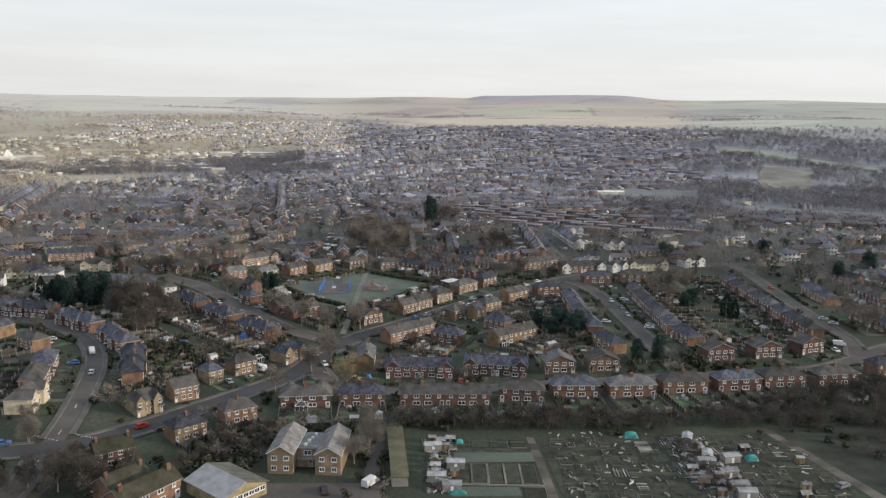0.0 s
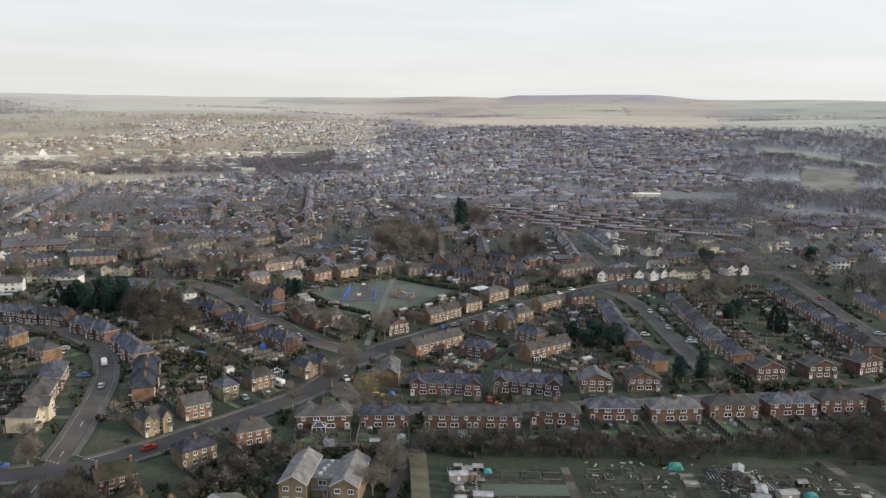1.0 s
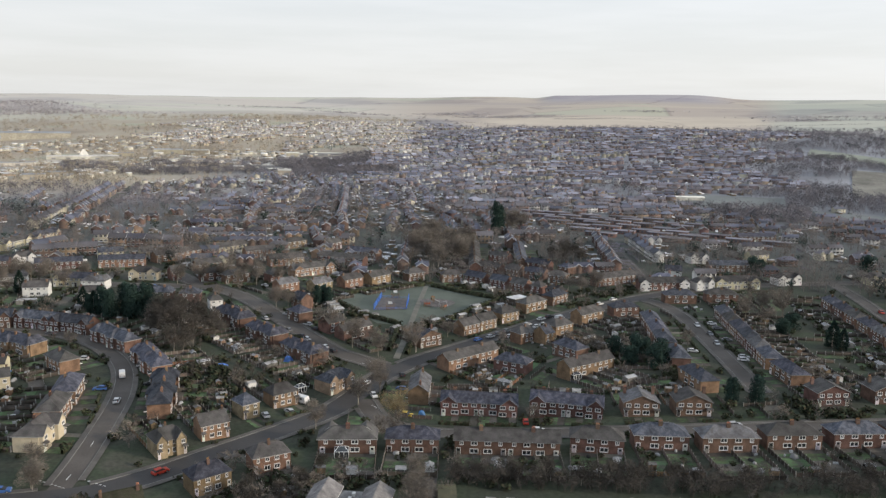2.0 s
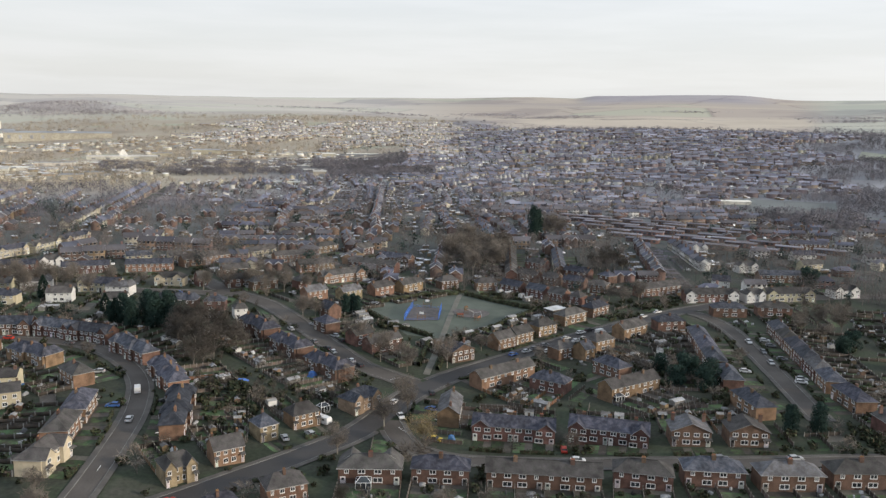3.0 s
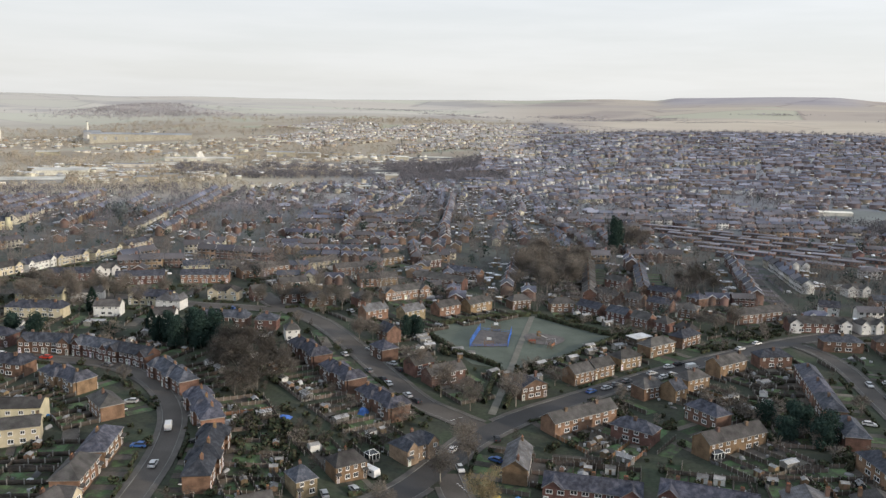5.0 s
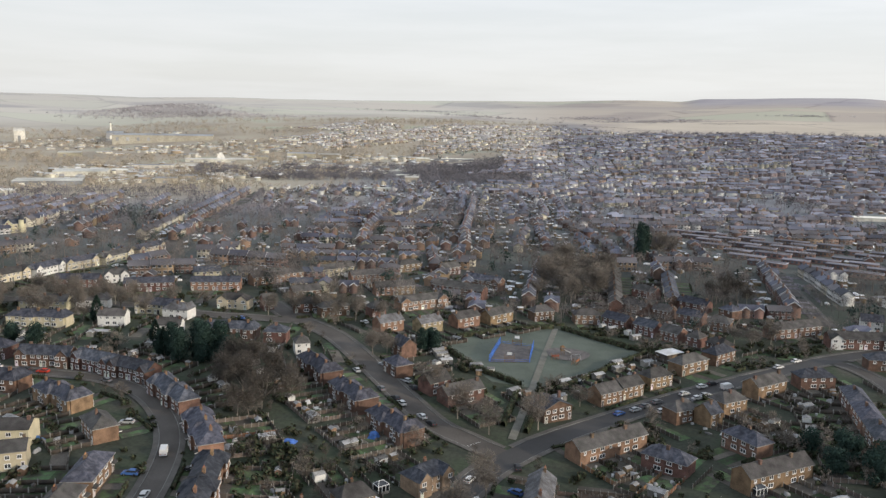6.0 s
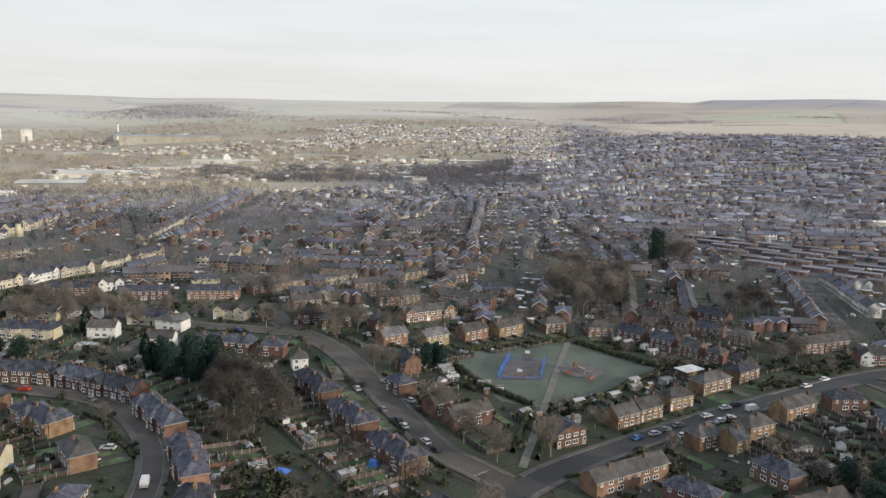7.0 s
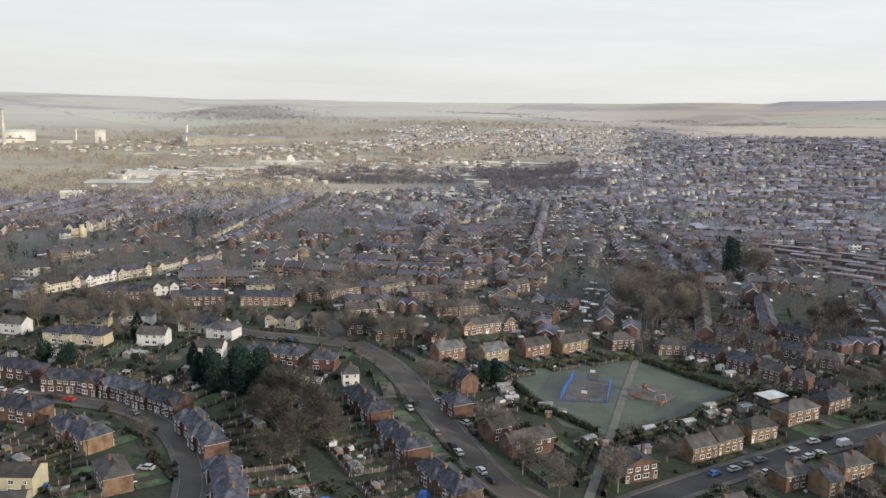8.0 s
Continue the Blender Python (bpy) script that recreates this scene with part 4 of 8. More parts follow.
# round the park
row(-110.0, 389.4, -100.9, 400.8, "gable", ORANGE, GREYT, True, 1)
row(-95.4, 397.1, -86.6, 408.4, "gable", BUFF, GREYT, True, 1)
row(-84.0, 411.9, -74.6, 424.5, "gable", ORANGE, BROWN, True, 1)
row(-72.7, 424.0, -62.9, 438.5, "gable", ORANGE, BROWN, True, 1)
row(-113.6, 425.9, -93.7, 446.0, "wings", ORANGE, BROWN, False, 1)
row(-132.3, 449.8, -114.4, 462.9, "gable", ORANGE, BROWN, False, 2)
row(-153.5, 471.8, -137.1, 485.5, "terrace", ORANGE, BROWN, False, 1)
row(-115.1, 507.7, -106.5, 520.3, "gable", RED, BROWN, False, 1)
row(-108.0, 474.5, -80.0, 466.5, "terrace", RED, BROWN, False, 1)
row(-176.9, 473.9, -160.5, 499.0, "terrace", [CREAM], BROWN, False, 1)
row(-98.0, 498.0, -76.0, 490.0, "wings", RED, SLATE, False, 1)
row(-141.0, 505.0, -128.0, 522.0, "hip", ORANGE, BROWN, False, 1)
row(-55.4, 440.9, -45.3, 448.6, "hip", RED, BROWN)
row(-36.7, 445.4, -24.6, 449.4, "hip", RED, BROWN)
row(-22.8, 448.5, -10.5, 440.0, "gable", RED, SLATE)
row(-9.3, 440.5, 1.4, 433.0, "gable", RED, SLATE)
row(1.5, 432.4, 10.9, 425.6, "gable", RED, BROWN)
row(11.3, 425.0, 18.4, 420.7, "small", RED, BROWN)
row(18.9, 418.2, 27.4, 409.7, "hip", RED, BROWN)
row(-17.0, 479.5, -3.0, 469.9, "gable", RED, BROWN)
row(-1.9, 470.4, 7.8, 464.7, "gable", RED, BROWN)
row(8.5, 463.2, 20.7, 457.0, "gable", RED, SLATE)
row(20.7, 452.1, 30.9, 449.3, "hip", ORANGE, BROWN)
row(43.0, 441.0, 66.0, 457.0, "gable", RED, BROWN, False, 2)
row(28.0, 478.0, 36.0, 470.0, "small", RED, SLATE)
row(-12.0, 512.0, 1.0, 502.0, "gable", RED, BROWN)
row(9.0, 490.0, 25.0, 480.0, "gable", RED, SLATE)
row(-24.1, 554.8, -18.9, 470.8, "gable", RED, BROWN)
row(5.1, 549.9, 7.4, 487.1, "gable", [RED, RED, CREAM], SLATE)
# main road, east of the junction
row(-23.5, 303.9, -3.9, 324.7, "terrace", ORANGE, BROWN, True, 1)
row(18.5, 295.0, 37.2, 310.9, "terrace", ORANGE, BROWN, True, 1)
row(-3.8, 309.5, 9.3, 303.6, "hip", RED, SLATE, True, 1)
row(2.3, 340.4, 11.3, 348.4, "hip", ORANGE, BROWN, True, 1)
row(11.8, 339.1, 17.9, 345.3, "smallgable", ORANGE, SLATE, True, 1)
row(18.4, 328.0, 29.2, 316.5, "hip", RED, SLATE, True, 1)
row(16.4, 349.0, 26.2, 357.9, "hip", ORANGE, BROWN, True, 1)
row(27.9, 364.5, 40.4, 377.4, "gable", ORANGE, BROWN, True, 1)
row(44.4, 379.5, 57.4, 384.2, "hip", RED, SLATE, True, 1)
row(-36.8, 330.4, -27.2, 339.8, "front", RED, SLATE, True, 1)
row(-21.0, 349.9, -5.6, 366.6, "gable", ORANGE, BROWN, True, 2)
row(-5.7, 367.9, 4.0, 377.0, "hip", ORANGE, BROWN, True, 1)
row(4.7, 382.8, 16.6, 396.1, "hip", ORANGE, BROWN, True, 1)
row(17.1, 397.1, 26.8, 410.0, "hip", ORANGE, SLATE, True, 1)
# east street
row(59.9, 371.0, 60.0, 326.2, "hip", [RED, ORANGE], SLATE, True, 3)
row(60.5, 322.1, 61.1, 305.3, "hip", RED, SLATE, True, 1)
row(60.1, 299.5, 66.0, 279.1, "hip", ORANGE, SLATE, True, 1)
row(94.1, 385.4, 93.6, 309.0, "hip", [RED, RED, ORANGE], [SLATE, BROWN, SLATE, SLATE, GREYT], True, 6)
row(93.8, 307.0, 96.4, 291.4, "hip", ORANGE, SLATE, True, 1)
row(149.7, 413.0, 148.7, 306.0, "hip", [RED, RED, ORANGE], [SLATE, SLATE, BROWN, SLATE, GREYT], False, 8)
row(183.0, 343.0, 184.5, 313.0, "hip", RED, SLATE, False, 2)
row(71.9, 409.1, 89.4, 411.3, "hip", RED, SLATE, False, 1)
row(92.4, 414.9, 110.0, 415.4, "hip", RED, BROWN, False, 1)
row(65.0, 436.0, 91.0, 441.0, "whitewings", RED, BROWN, False, 1, 1)
row(93.0, 441.0, 104.0, 444.5, "wingpair", WHITE, BROWN, False, 1, 1)
row(104.5, 445.0, 128.0, 451.0, "wings", CREAM, BROWN, False, 1, 1)
row(113.0, 493.0, 137.0, 497.0, "terrace", RED, SLATE, False, 1, 1)
row(107.0, 519.0, 119.0, 522.0, "wingpair", WHITE, BROWN, False, 1, 1)
row(85.0, 471.5, 94.0, 470.5, "smallgable", WHITE, SLATE, False, 1, 1)
row(149.0, 565.0, 167.0, 570.0, "gable", WHITE, SLATE, False, 1, 1)
row(145.0, 530.0, 159.0, 537.0, "gable", CREAM, BROWN, False, 1, 1)
row(161.0, 612.0, 187.0, 615.0, "terrace", RED, SLATE, False, 1, 1)
row(139.0, 460.0, 154.0, 465.0, "wingpair", WHITE, BROWN, False, 1, 1)
# avenue
row(-118.1, 342.8, -100.0, 326.1, "hipterrace", RED, SLATE, True, 1)
row(-99.0, 324.1, -81.9, 309.5, "hipterrace", RED, SLATE, True, 1)
row(-80.8, 308.3, -63.2, 294.6, "hipterrace", RED, SLATE, True, 1)
row(-90.4, 352.1, -81.3, 344.1, "small", RED, SLATE, True, 1)
row(-94.4, 372.1, -86.3, 365.0, "smallgable", RED, SLATE, True, 1)
row(-73.8, 333.5, -66.8, 343.5, "smallgable", RED, BROWN, True, 1)
row(-66.3, 327.5, -54.7, 340.7, "gable", RED, BROWN, True, 1)
row(-140.8, 403.7, -128.7, 413.8, "hip", RED, BROWN, False, 1)
row(-165.0, 426.9, -152.9, 438.9, "gable", RED, BROWN, False, 1)

# low flats by the lane: two gabled wings and a glazed link
LICHEN = mat("lichened_tiles", (0.15, 0.142, 0.14), 0.9, big=0.5, fine=5, tint=(0.19, 0.182, 0.175))


def flats():
    root = tagged(new("flats_block"), "two-storey yellow brick flats with twin gabled wings and a pale link", "house", "houses of the estate")
    lk = Shape(); lk.box(-3.2, 3.2, -3.2, 6.5, -1, 4.6)
    for sx in (-1, 1):
        w, r = Shape(), Shape()
        w.box(sx * 6.6 - 3.5, sx * 6.6 + 3.5, -7.5, 7.5, -1, 5.2, top=False)
        for y, q in ((-7.5, 1), (7.5, -1)):
            p = [(sx * 6.6 - 3.5, y, 5.2), (sx * 6.6 + 3.5, y, 5.2), (sx * 6.6, y, 7.0)]
            w.face(p if q > 0 else p[::-1])
        gable_roof(r, sx * 6.6 - 3.5, sx * 6.6 + 3.5, -7.5, 7.5, 5.2, 7.0, False, "y")
        part("wall", w, BUFF, root); part("roof", r, [LICHEN, UPVC], root, "lichened grey tiled gable roof")
        wm = window_mesh(1.5, 1.15, False)
        for x in (-1.7, 1.7):
            for z in (1.5, 4.0):
                o = part("window", wm[0], None, root); o.location = (sx * 6.6 + x, -7.5, z); part("pane", wm[1], None, o)
    part("link", lk, BUFF, root)
    fr = Shape(); fr.box(-3.3, 3.3, -3.4, 6.6, 4.6, 4.85); fr.box(-2.6, 2.6, -4.9, -3.2, 2.5, 2.7)
    part("flat_roof", fr, FELT, root, "pale felt flat roof over the link")
    for k in range(4):
        b = Shape(); b.box(-1.2 + k * 0.5, -0.4 + k * 0.5, -2.2 + k * 2.1, -1.2 + k * 2.1, 4.85, 5.4 + 0.1 * (k % 2)); part("roof_unit", b, WHITE, root)
    o = part("window", window_mesh(2.1, 1.3, False)[0], None, root); o.location = (0, -3.2, 3.7)
    part("pane", window_mesh(2.1, 1.3, False)[1], None, o)
    d = part("door", door_mesh(), None, root); d.location = (0.8, -3.2, 0)
    root.matrix_basis = pose(-32.0, 186, gz(-32, 185), 0, 0, -2) @ Matrix.Diagonal((0.87, 1, 1, 1))
    PLACED.append((-32.3, 185.5, 11, 9, 0))


MOSSR = mat("mossy_sheet_roof", (0.10, 0.098, 0.082), 0.95, big=0.4, fine=4)


def hall():
    root = tagged(new("community_hall"), "low hall with a white sheet gable roof and glazed end wall", "hall")
    w, r = Shape(), Shape()
    w.box(-9, 9, -6, 6, -1, 3.1, top=False)
    for x, q in ((-9, -1), (9, 1)):
        p = [(x, -6, 3.1), (x, 6, 3.1), (x, 0, 4.95)]
        w.face(p if q > 0 else p[::-1])
    for q in (-1, 1):                                    # one slope rimed white, the other mossy
        r.solid([(-9.6, q * 6.6, 2.96), (9.6, q * 6.6, 2.96), (9.6, 0, 5.0), (-9.6, 0, 5.0), (-9.6, q * 6.6, 3.12), (9.6, q * 6.6, 3.12), (9.6, 0, 5.16), (-9.6, 0, 5.16)],
                [(4, 5, 6, 7), (3, 2, 1, 0), (0, 1, 5, 4), (1, 2, 6, 5), (3, 0, 4, 7)] if q < 0 else [(7, 6, 5, 4), (0, 1, 2, 3), (4, 5, 1, 0), (5, 6, 2, 1), (7, 4, 0, 3)], 0 if q < 0 else 1)
    part("wall", w, BUFF, root); part("roof", r, [mat("rimed_sheet_roof", (0.27, 0.265, 0.265), 0.7, big=0.5, fine=5, dark=0.75, light=1.15), MOSSR], root, "sheet roof, one slope white with rime, one mossy")
    for k in range(7):
        o = part("window", window_mesh(1.5, 1.15, False)[0], None, root)
        o.matrix_basis = pose(9.02, -4.8 + k * 1.6, 2.0, 0, 0, 90); part("pane", window_mesh(1.5, 1.15, False)[1], None, o)
    root.matrix_basis = pose(-48, 168.4, gz(-48, 168), 0, 0, -39) @ Matrix.Diagonal((0.78, 0.95, 1, 1))
    PLACED.append((-48, 168.4, 8, 6, -0.63))


flats(); hall()
row(-84.1, 178.9, -74.9, 185.7, "gable", RED, MOSS, True, 1, plot=False)
row(-74.2, 159.9, -66.7, 171.6, "gable", ORANGE, MOSS, True, 1, plot=False)
row(-69.7, 153.5, -59.0, 170.8, "gable", ORANGE, MOSS, True, 1, plot=False)

# ---- trees ----
def bare_tree_shapes(seed, h, spread, twigs, tw=0.05, tl=1.1, deep=3, low=0.6):
    """Trunk with forking limbs, and a crown of thin twigs in clumps round the limb ends."""
    rg = random.Random(seed)
    t, c, tips = Shape(), Shape(), []

    def limb(a, d, ln, r, depth):
        b = a + d * ln
        t.tube(a, b, r, r * 0.62, 5 if depth < 2 else 3, cap=False)
        if depth == deep:
            tips.append(b); return
        tips.append(a + d * ln * 0.8)
        for k in range(3 if depth else 5):
            ang = rg.uniform(0, 6.28); tilt = rg.uniform(0.35, 0.85)
            u = d.orthogonal().normalized(); v = d.cross(u)
            nd = (d * math.cos(tilt) + (u * math.cos(ang) + v * math.sin(ang)) * math.sin(tilt) * spread + Vector((0.0, 0.0, 0.18))).normalized()
            limb(b - d * ln * rg.uniform(0, 0.35), nd, ln * rg.uniform(0.5, 0.72), r * 0.5, depth + 1)

    limb(Vector((0, 0, -0.3)), Vector((rg.uniform(-.06, .06), rg.uniform(-.06, .06), 1)).normalized(), h * 0.34, h * 0.016, 0)
    mid = Vector((0, 0, h * low))
    lobes = [(Vector((rg.gauss(0, 0.55), rg.gauss(0, 0.55), rg.uniform(-0.75, 0.75))) * h * 0.28, h * rg.uniform(0.15, 0.22)) for k in range(9)]
    for k in range(twigs):
        if k % 4:      # most of the fine twigs fill a rounded, lobed crown
            o, q = rg.choice(lobes)
            p = mid + o + Vector((rg.gauss(0, 1), rg.gauss(0, 1), rg.gauss(0, 1))).normalized() * q * rg.random() ** 0.4
        else:
            p = rg.choice(tips) + Vector((rg.gauss(0, 1), rg.gauss(0, 1), rg.gauss(0, 0.8))) * h * 0.04
        out = (p - mid).normalized() * 0.8 + Vector((rg.uniform(-1, 1), rg.uniform(-1, 1), rg.uniform(-0.3, 1.0)))
        out.normalize()
        ln = tl * rg.uniform(0.5, 1.2)
        sd = out.orthogonal().normalized()
        sd = Matrix.Rotation(rg.uniform(0, 6.28), 3, out) @ sd
        c.face([p - sd * tw, p + sd * tw, p + out * ln])
    return t, c


def leaf_blob(rg, c, centre, rad, n, size):
    """Small leaf cards over an uneven body."""
    for k in range(n):
        d = Vector((rg.gauss(0, 1), rg.gauss(0, 1), rg.gauss(0, 1))).normalized()
        q = 0.72 + 0.34 * rg.random()
        p = Vector(centre) + Vector((d.x * rad[0], d.y * rad[1], d.z * rad[2])) * q
        u = (d + Vector((rg.uniform(-1, 1), rg.uniform(-1, 1), rg.uniform(-1, 1)))).normalized().orthogonal().normalized()
        v = u.cross(d + Vector((rg.uniform(-.6, .6), rg.uniform(-.6, .6), rg.uniform(-.6, .6)))).normalized()
        s = size * rg.uniform(0.6, 1.4)
        c.face([p - u * s, p + v * s * 0.7, p + u * s, p - v * s * 0.7])


def conifer_shapes(seed, h, r):
    rg = random.Random(seed)
    t, c = Shape(), Shape()
    t.tube((0, 0, -0.3), (0, 0, h * 0.8), h * 0.02, 0.05, 6)
    for k in range(int(150 * h)):
        z = h * (0.04 + 0.96 * rg.random() ** 1.1)
        f = 1 - z / h
        rr = r * (min(1, f * 2.2 + 0.05)) * (0.75 + 0.35 * rg.random())
        a = rg.uniform(0, 6.283)
        rr *= 1 + 0.12 * math.sin(a * 3 + z)
        p = Vector((math.cos(a) * rr, math.sin(a) * rr, z))
        out = Vector((math.cos(a), math.sin(a), rg.uniform(0.2, 1.4))).normalized()
        sd = out.orthogonal().normalized(); sd = Matrix.Rotation(rg.uniform(0, 6.28), 3, out) @ sd
        s = rg.uniform(0.25, 0.5)
        c.face([p - sd * s * 0.6 - out * s, p + sd * s * 0.6 - out * s, p + out * s * 1.2])
    return t, c


TREES = {}


def tree(kind, x, y, s=1.0, label=""):
    if kind not in TREES:
        names = {"bare": ("bare_tree", TWIG, "leafless brown broadleaf tree in a garden", "tree"), "dark": ("bare_tree", TWIGD, "leafless dark twiggy tree in a dense clump", "tree"),
                 "willow": ("bare_tree", TWIGY, "leafless tree with yellow twigs by the junction", "tree"),
                 "shrub": ("shrub", TWIG, "leafless brown garden shrub", "shrub"), "darkshrub": ("shrub", TWIGD, "dark leafless scrub bush", "shrub"),
                 "conifer": ("conifer", EVER, "tall dark green conifer", "tree"), "bush": ("bush", HEDGE, "rounded dark evergreen bush", "bush"), "holly": ("evergreen_tree", EVER, "broad dark evergreen tree", "tree"),
                 "yew": ("evergreen_tree", EVER, "tall dense dark evergreen with a rounded top", "tree")}[kind]
        rgk = random.Random(len(TREES) * 7 + 3)
        made = []
        for var in range(3):
            sd = 100 * len(TREES) + var
            if kind in ("bare", "dark", "willow"):
                t, c = bare_tree_shapes(sd, 11, 1.0, 3900 if kind == "dark" else 3500, 0.048, 0.85, 3, 0.48 if kind == "dark" else 0.6)
            elif kind in ("shrub", "darkshrub"):
                t, c = bare_tree_shapes(sd, 4.2, 1.35, 800, 0.05, 0.6)
            elif kind == "conifer":
                t, c = conifer_shapes(sd, 12, 2.6)
            elif kind == "yew":
                t, c = Shape(), Shape()
                t.tube((0, 0, -0.3), (0, 0, 8.0), 0.35, 0.1, 6)
                for k in range(16):
                    z = 1.2 + 0.66 * k
                    q = 2.9 * (1 - (abs(z - 5.0) / 7.6) ** 3.5) * rgk.uniform(0.68, 0.84); a = k * 2.4
                    leaf_blob(rgk, c, (math.cos(a) * q * 0.6, math.sin(a) * q * 0.6, z), (q, q, q * 1.1), 300, 0.24)
            else:
                t, c = Shape(), Shape()
                rr = 1.6 if kind == "bush" else 3.6
                t.tube((0, 0, -0.3), (0, 0, rr), 0.12 * rr / 1.6, 0.05, 5)
                for k in range(5 if kind == "bush" else 11):
                    cc = (rgk.uniform(-.6, .6) * rr, rgk.uniform(-.6, .6) * rr, rr * rgk.uniform(0.5, 1.35 if kind == "bush" else 2.0))
                    q = rr * rgk.uniform(0.45, 0.7)
                    leaf_blob(rgk, c, cc, (q, q, q), 170 if kind == "bush" else 330, 0.17 if kind == "bush" else 0.24)
            made.append((t.mesh("trunk", [BARK]), c.mesh("crown", [names[1]])))
        TREES[kind] = (names, made)
    names, made = TREES[kind]
    k = int(abs(x * 13.7 + y * 7.1)) % 3
    root = tagged(new(names[0]), label or names[2], names[3], "", "")
    part("trunk", made[k][0], None, root); part("crown", made[k][1], None, root)
    root.matrix_basis = pose(x, y, gz(x, y), 0, 0, (x * 37 + y * 17) % 360) @ Matrix.Diagonal((s, s, s * (0.9 + 0.2 * ((x * 3.3 + y) % 1)), 1))
    return root


rt = random.Random(5)
# clump west of the avenue, evergreens behind the crescent
for x, y, s in ((-127.0, 322.0, 1.6), (-117.0, 316.0, 1.5), (-121.0, 305.0, 1.65), (-112.0, 300.0, 1.35), (-136.0, 329.0, 1.35), (-130.0, 311.0, 1.4), (-107.0, 309.0, 1.15), (-116.0, 293.0, 1.1)):
    tree("dark", x, y, s)
for x, y, s in ((-178.0, 345.0, 0.8), (-221.0, 368.0, 0.85), (-168.0, 335.0, 0.85), (125.2, 342.0, 0.95), (127.5, 338.0, 0.7)):
    tree("conifer", x, y, s)
for x, y, s in ((-146.0, 336.0, 1.25), (-150.5, 333.0, 1.2), (-159.0, 331.0, 1.05), (-155.0, 337.0, 1.15), (-165.0, 336.0, 1.0), (-141.5, 333.0, 0.95), (-80.5, 377.0, 0.72), (-85.5, 376.5, 0.75), (-83.5, 380.0, 0.7), (-142.0, 339.0, 0.8), (69.8, 273.9, 0.72), (77.4, 274.2, 0.75)):
    tree("yew", x, y, s)
for x, y, s in ((-169.0, 336.0, 1.0), (-150.0, 342.0, 1.1), (-94.9, 445.6, 0.9), (-150.0, 418.0, 0.9), (55.2, 312.6, 1.0), (48.3, 318.9, 1.1), (52.2, 306.7, 0.9), (44.3, 310.0, 0.9), (118.0, 366.0, 0.9), (112.0, 358.0, 0.8), (245.0, 449.0, 1.4), (213.0, 422.0, 1.2), (207.0, 507.0, 1.3), (137.0, 484.0, 1.4), (-218.0, 330.0, 1.0), (-230.0, 332.0, 1.0), (-190.0, 338.0, 0.8), (40.4, 323.4, 0.8)):
    tree("holly", x, y, s)
for x, y, s in ((-11.0, 611.0, 1.72), (-8.0, 615.0, 1.55), (-10.0, 607.0, 1.2)):
    tall = tree("yew", x, y, s); tall.matrix_basis = tall.matrix_basis @ Matrix.Diagonal((0.74, 0.74, 1.12, 1))
for x, y, s in ((1.0, 622.0, 1.7), (8.0, 627.0, 1.5), (-1.0, 630.0, 1.6)): tree("bare", x, y, s)
tree("willow", -31, 253.0, 0.95); tree("dark", -85.0, 166.0, 0.95); tree("dark", -77.0, 165.0, 1.0); tree("dark", -70.5, 168.0, 0.8); tree("bare", -103.4, 189.5, 0.6)
for x, y, s in ((-39.9, 275.3, 1.0), (-44.6, 263.5, 0.9), (-52.0, 240.0, 0.75), (-47.0, 313.2, 1.0), (-58.0, 319.9, 1.0), (-34.1, 322.9, 1.0), (-71.0, 335.8, 0.85), (-100.0, 361.9, 0.9), (-95.9, 365.8, 0.8), (-24.1, 347.7, 0.7), (-128.0, 398.0, 1.0), (-122.0, 402.0, 1.0), (-112.0, 407.9, 0.9), (-150.0, 405.0, 0.95),
                (-160.0, 398.0, 0.9), (-142.0, 410.0, 0.95), (175.0, 318.0, 1.25), (174.5, 331.0, 1.0), (121.0, 387.0, 1.1), (113.0, 392.0, 1.0), (104.0, 383.0, 0.9), (110.0, 375.0, 0.8), (-205.0, 378.0, 0.9), (-222.0, 384.0, 0.95), (-237.0, 386.0, 0.95), (-252.0, 384.0, 0.9), (-266.0, 382.0, 0.95), (-280.0, 380.0, 0.9), (-225.0, 399.0, 0.9),
                (-242.0, 400.0, 0.9), (-258.0, 398.0, 0.9), (-275.0, 396.0, 0.85), (-210.0, 402.0, 0.8), (36.0, 425.2, 0.9), (44.1, 432.3, 0.85), (30.0, 430.1, 0.8), (-104.0, 190.0, 0.5), (-110.0, 201.0, 0.55), (-20.0, 199.0, 0.7), (-18.0, 192.0, 0.75), (-21.0, 185.0, 0.7), (-19.0, 207.0, 0.7)):
    tree("bare", x, y, s * 1.18)
# brown street trees in front of the rendered houses
for x, y, s in ((-296.0, 372.0, 1.1), (-286.0, 376.0, 1.25), (-276.0, 371.0, 1.2), (-268.0, 366.0, 1.05), (-256.0, 370.0, 1.2), (-246.0, 367.0, 1.1), (-234.0, 372.0, 1.15), (-226.0, 366.0, 0.95), (-292.0, 388.0, 1.1), (-262.0, 391.0, 1.15), (-249.0, 392.0, 1.1), (-232.0, 394.0, 1.0)):
    tree("bare", x, y, s)
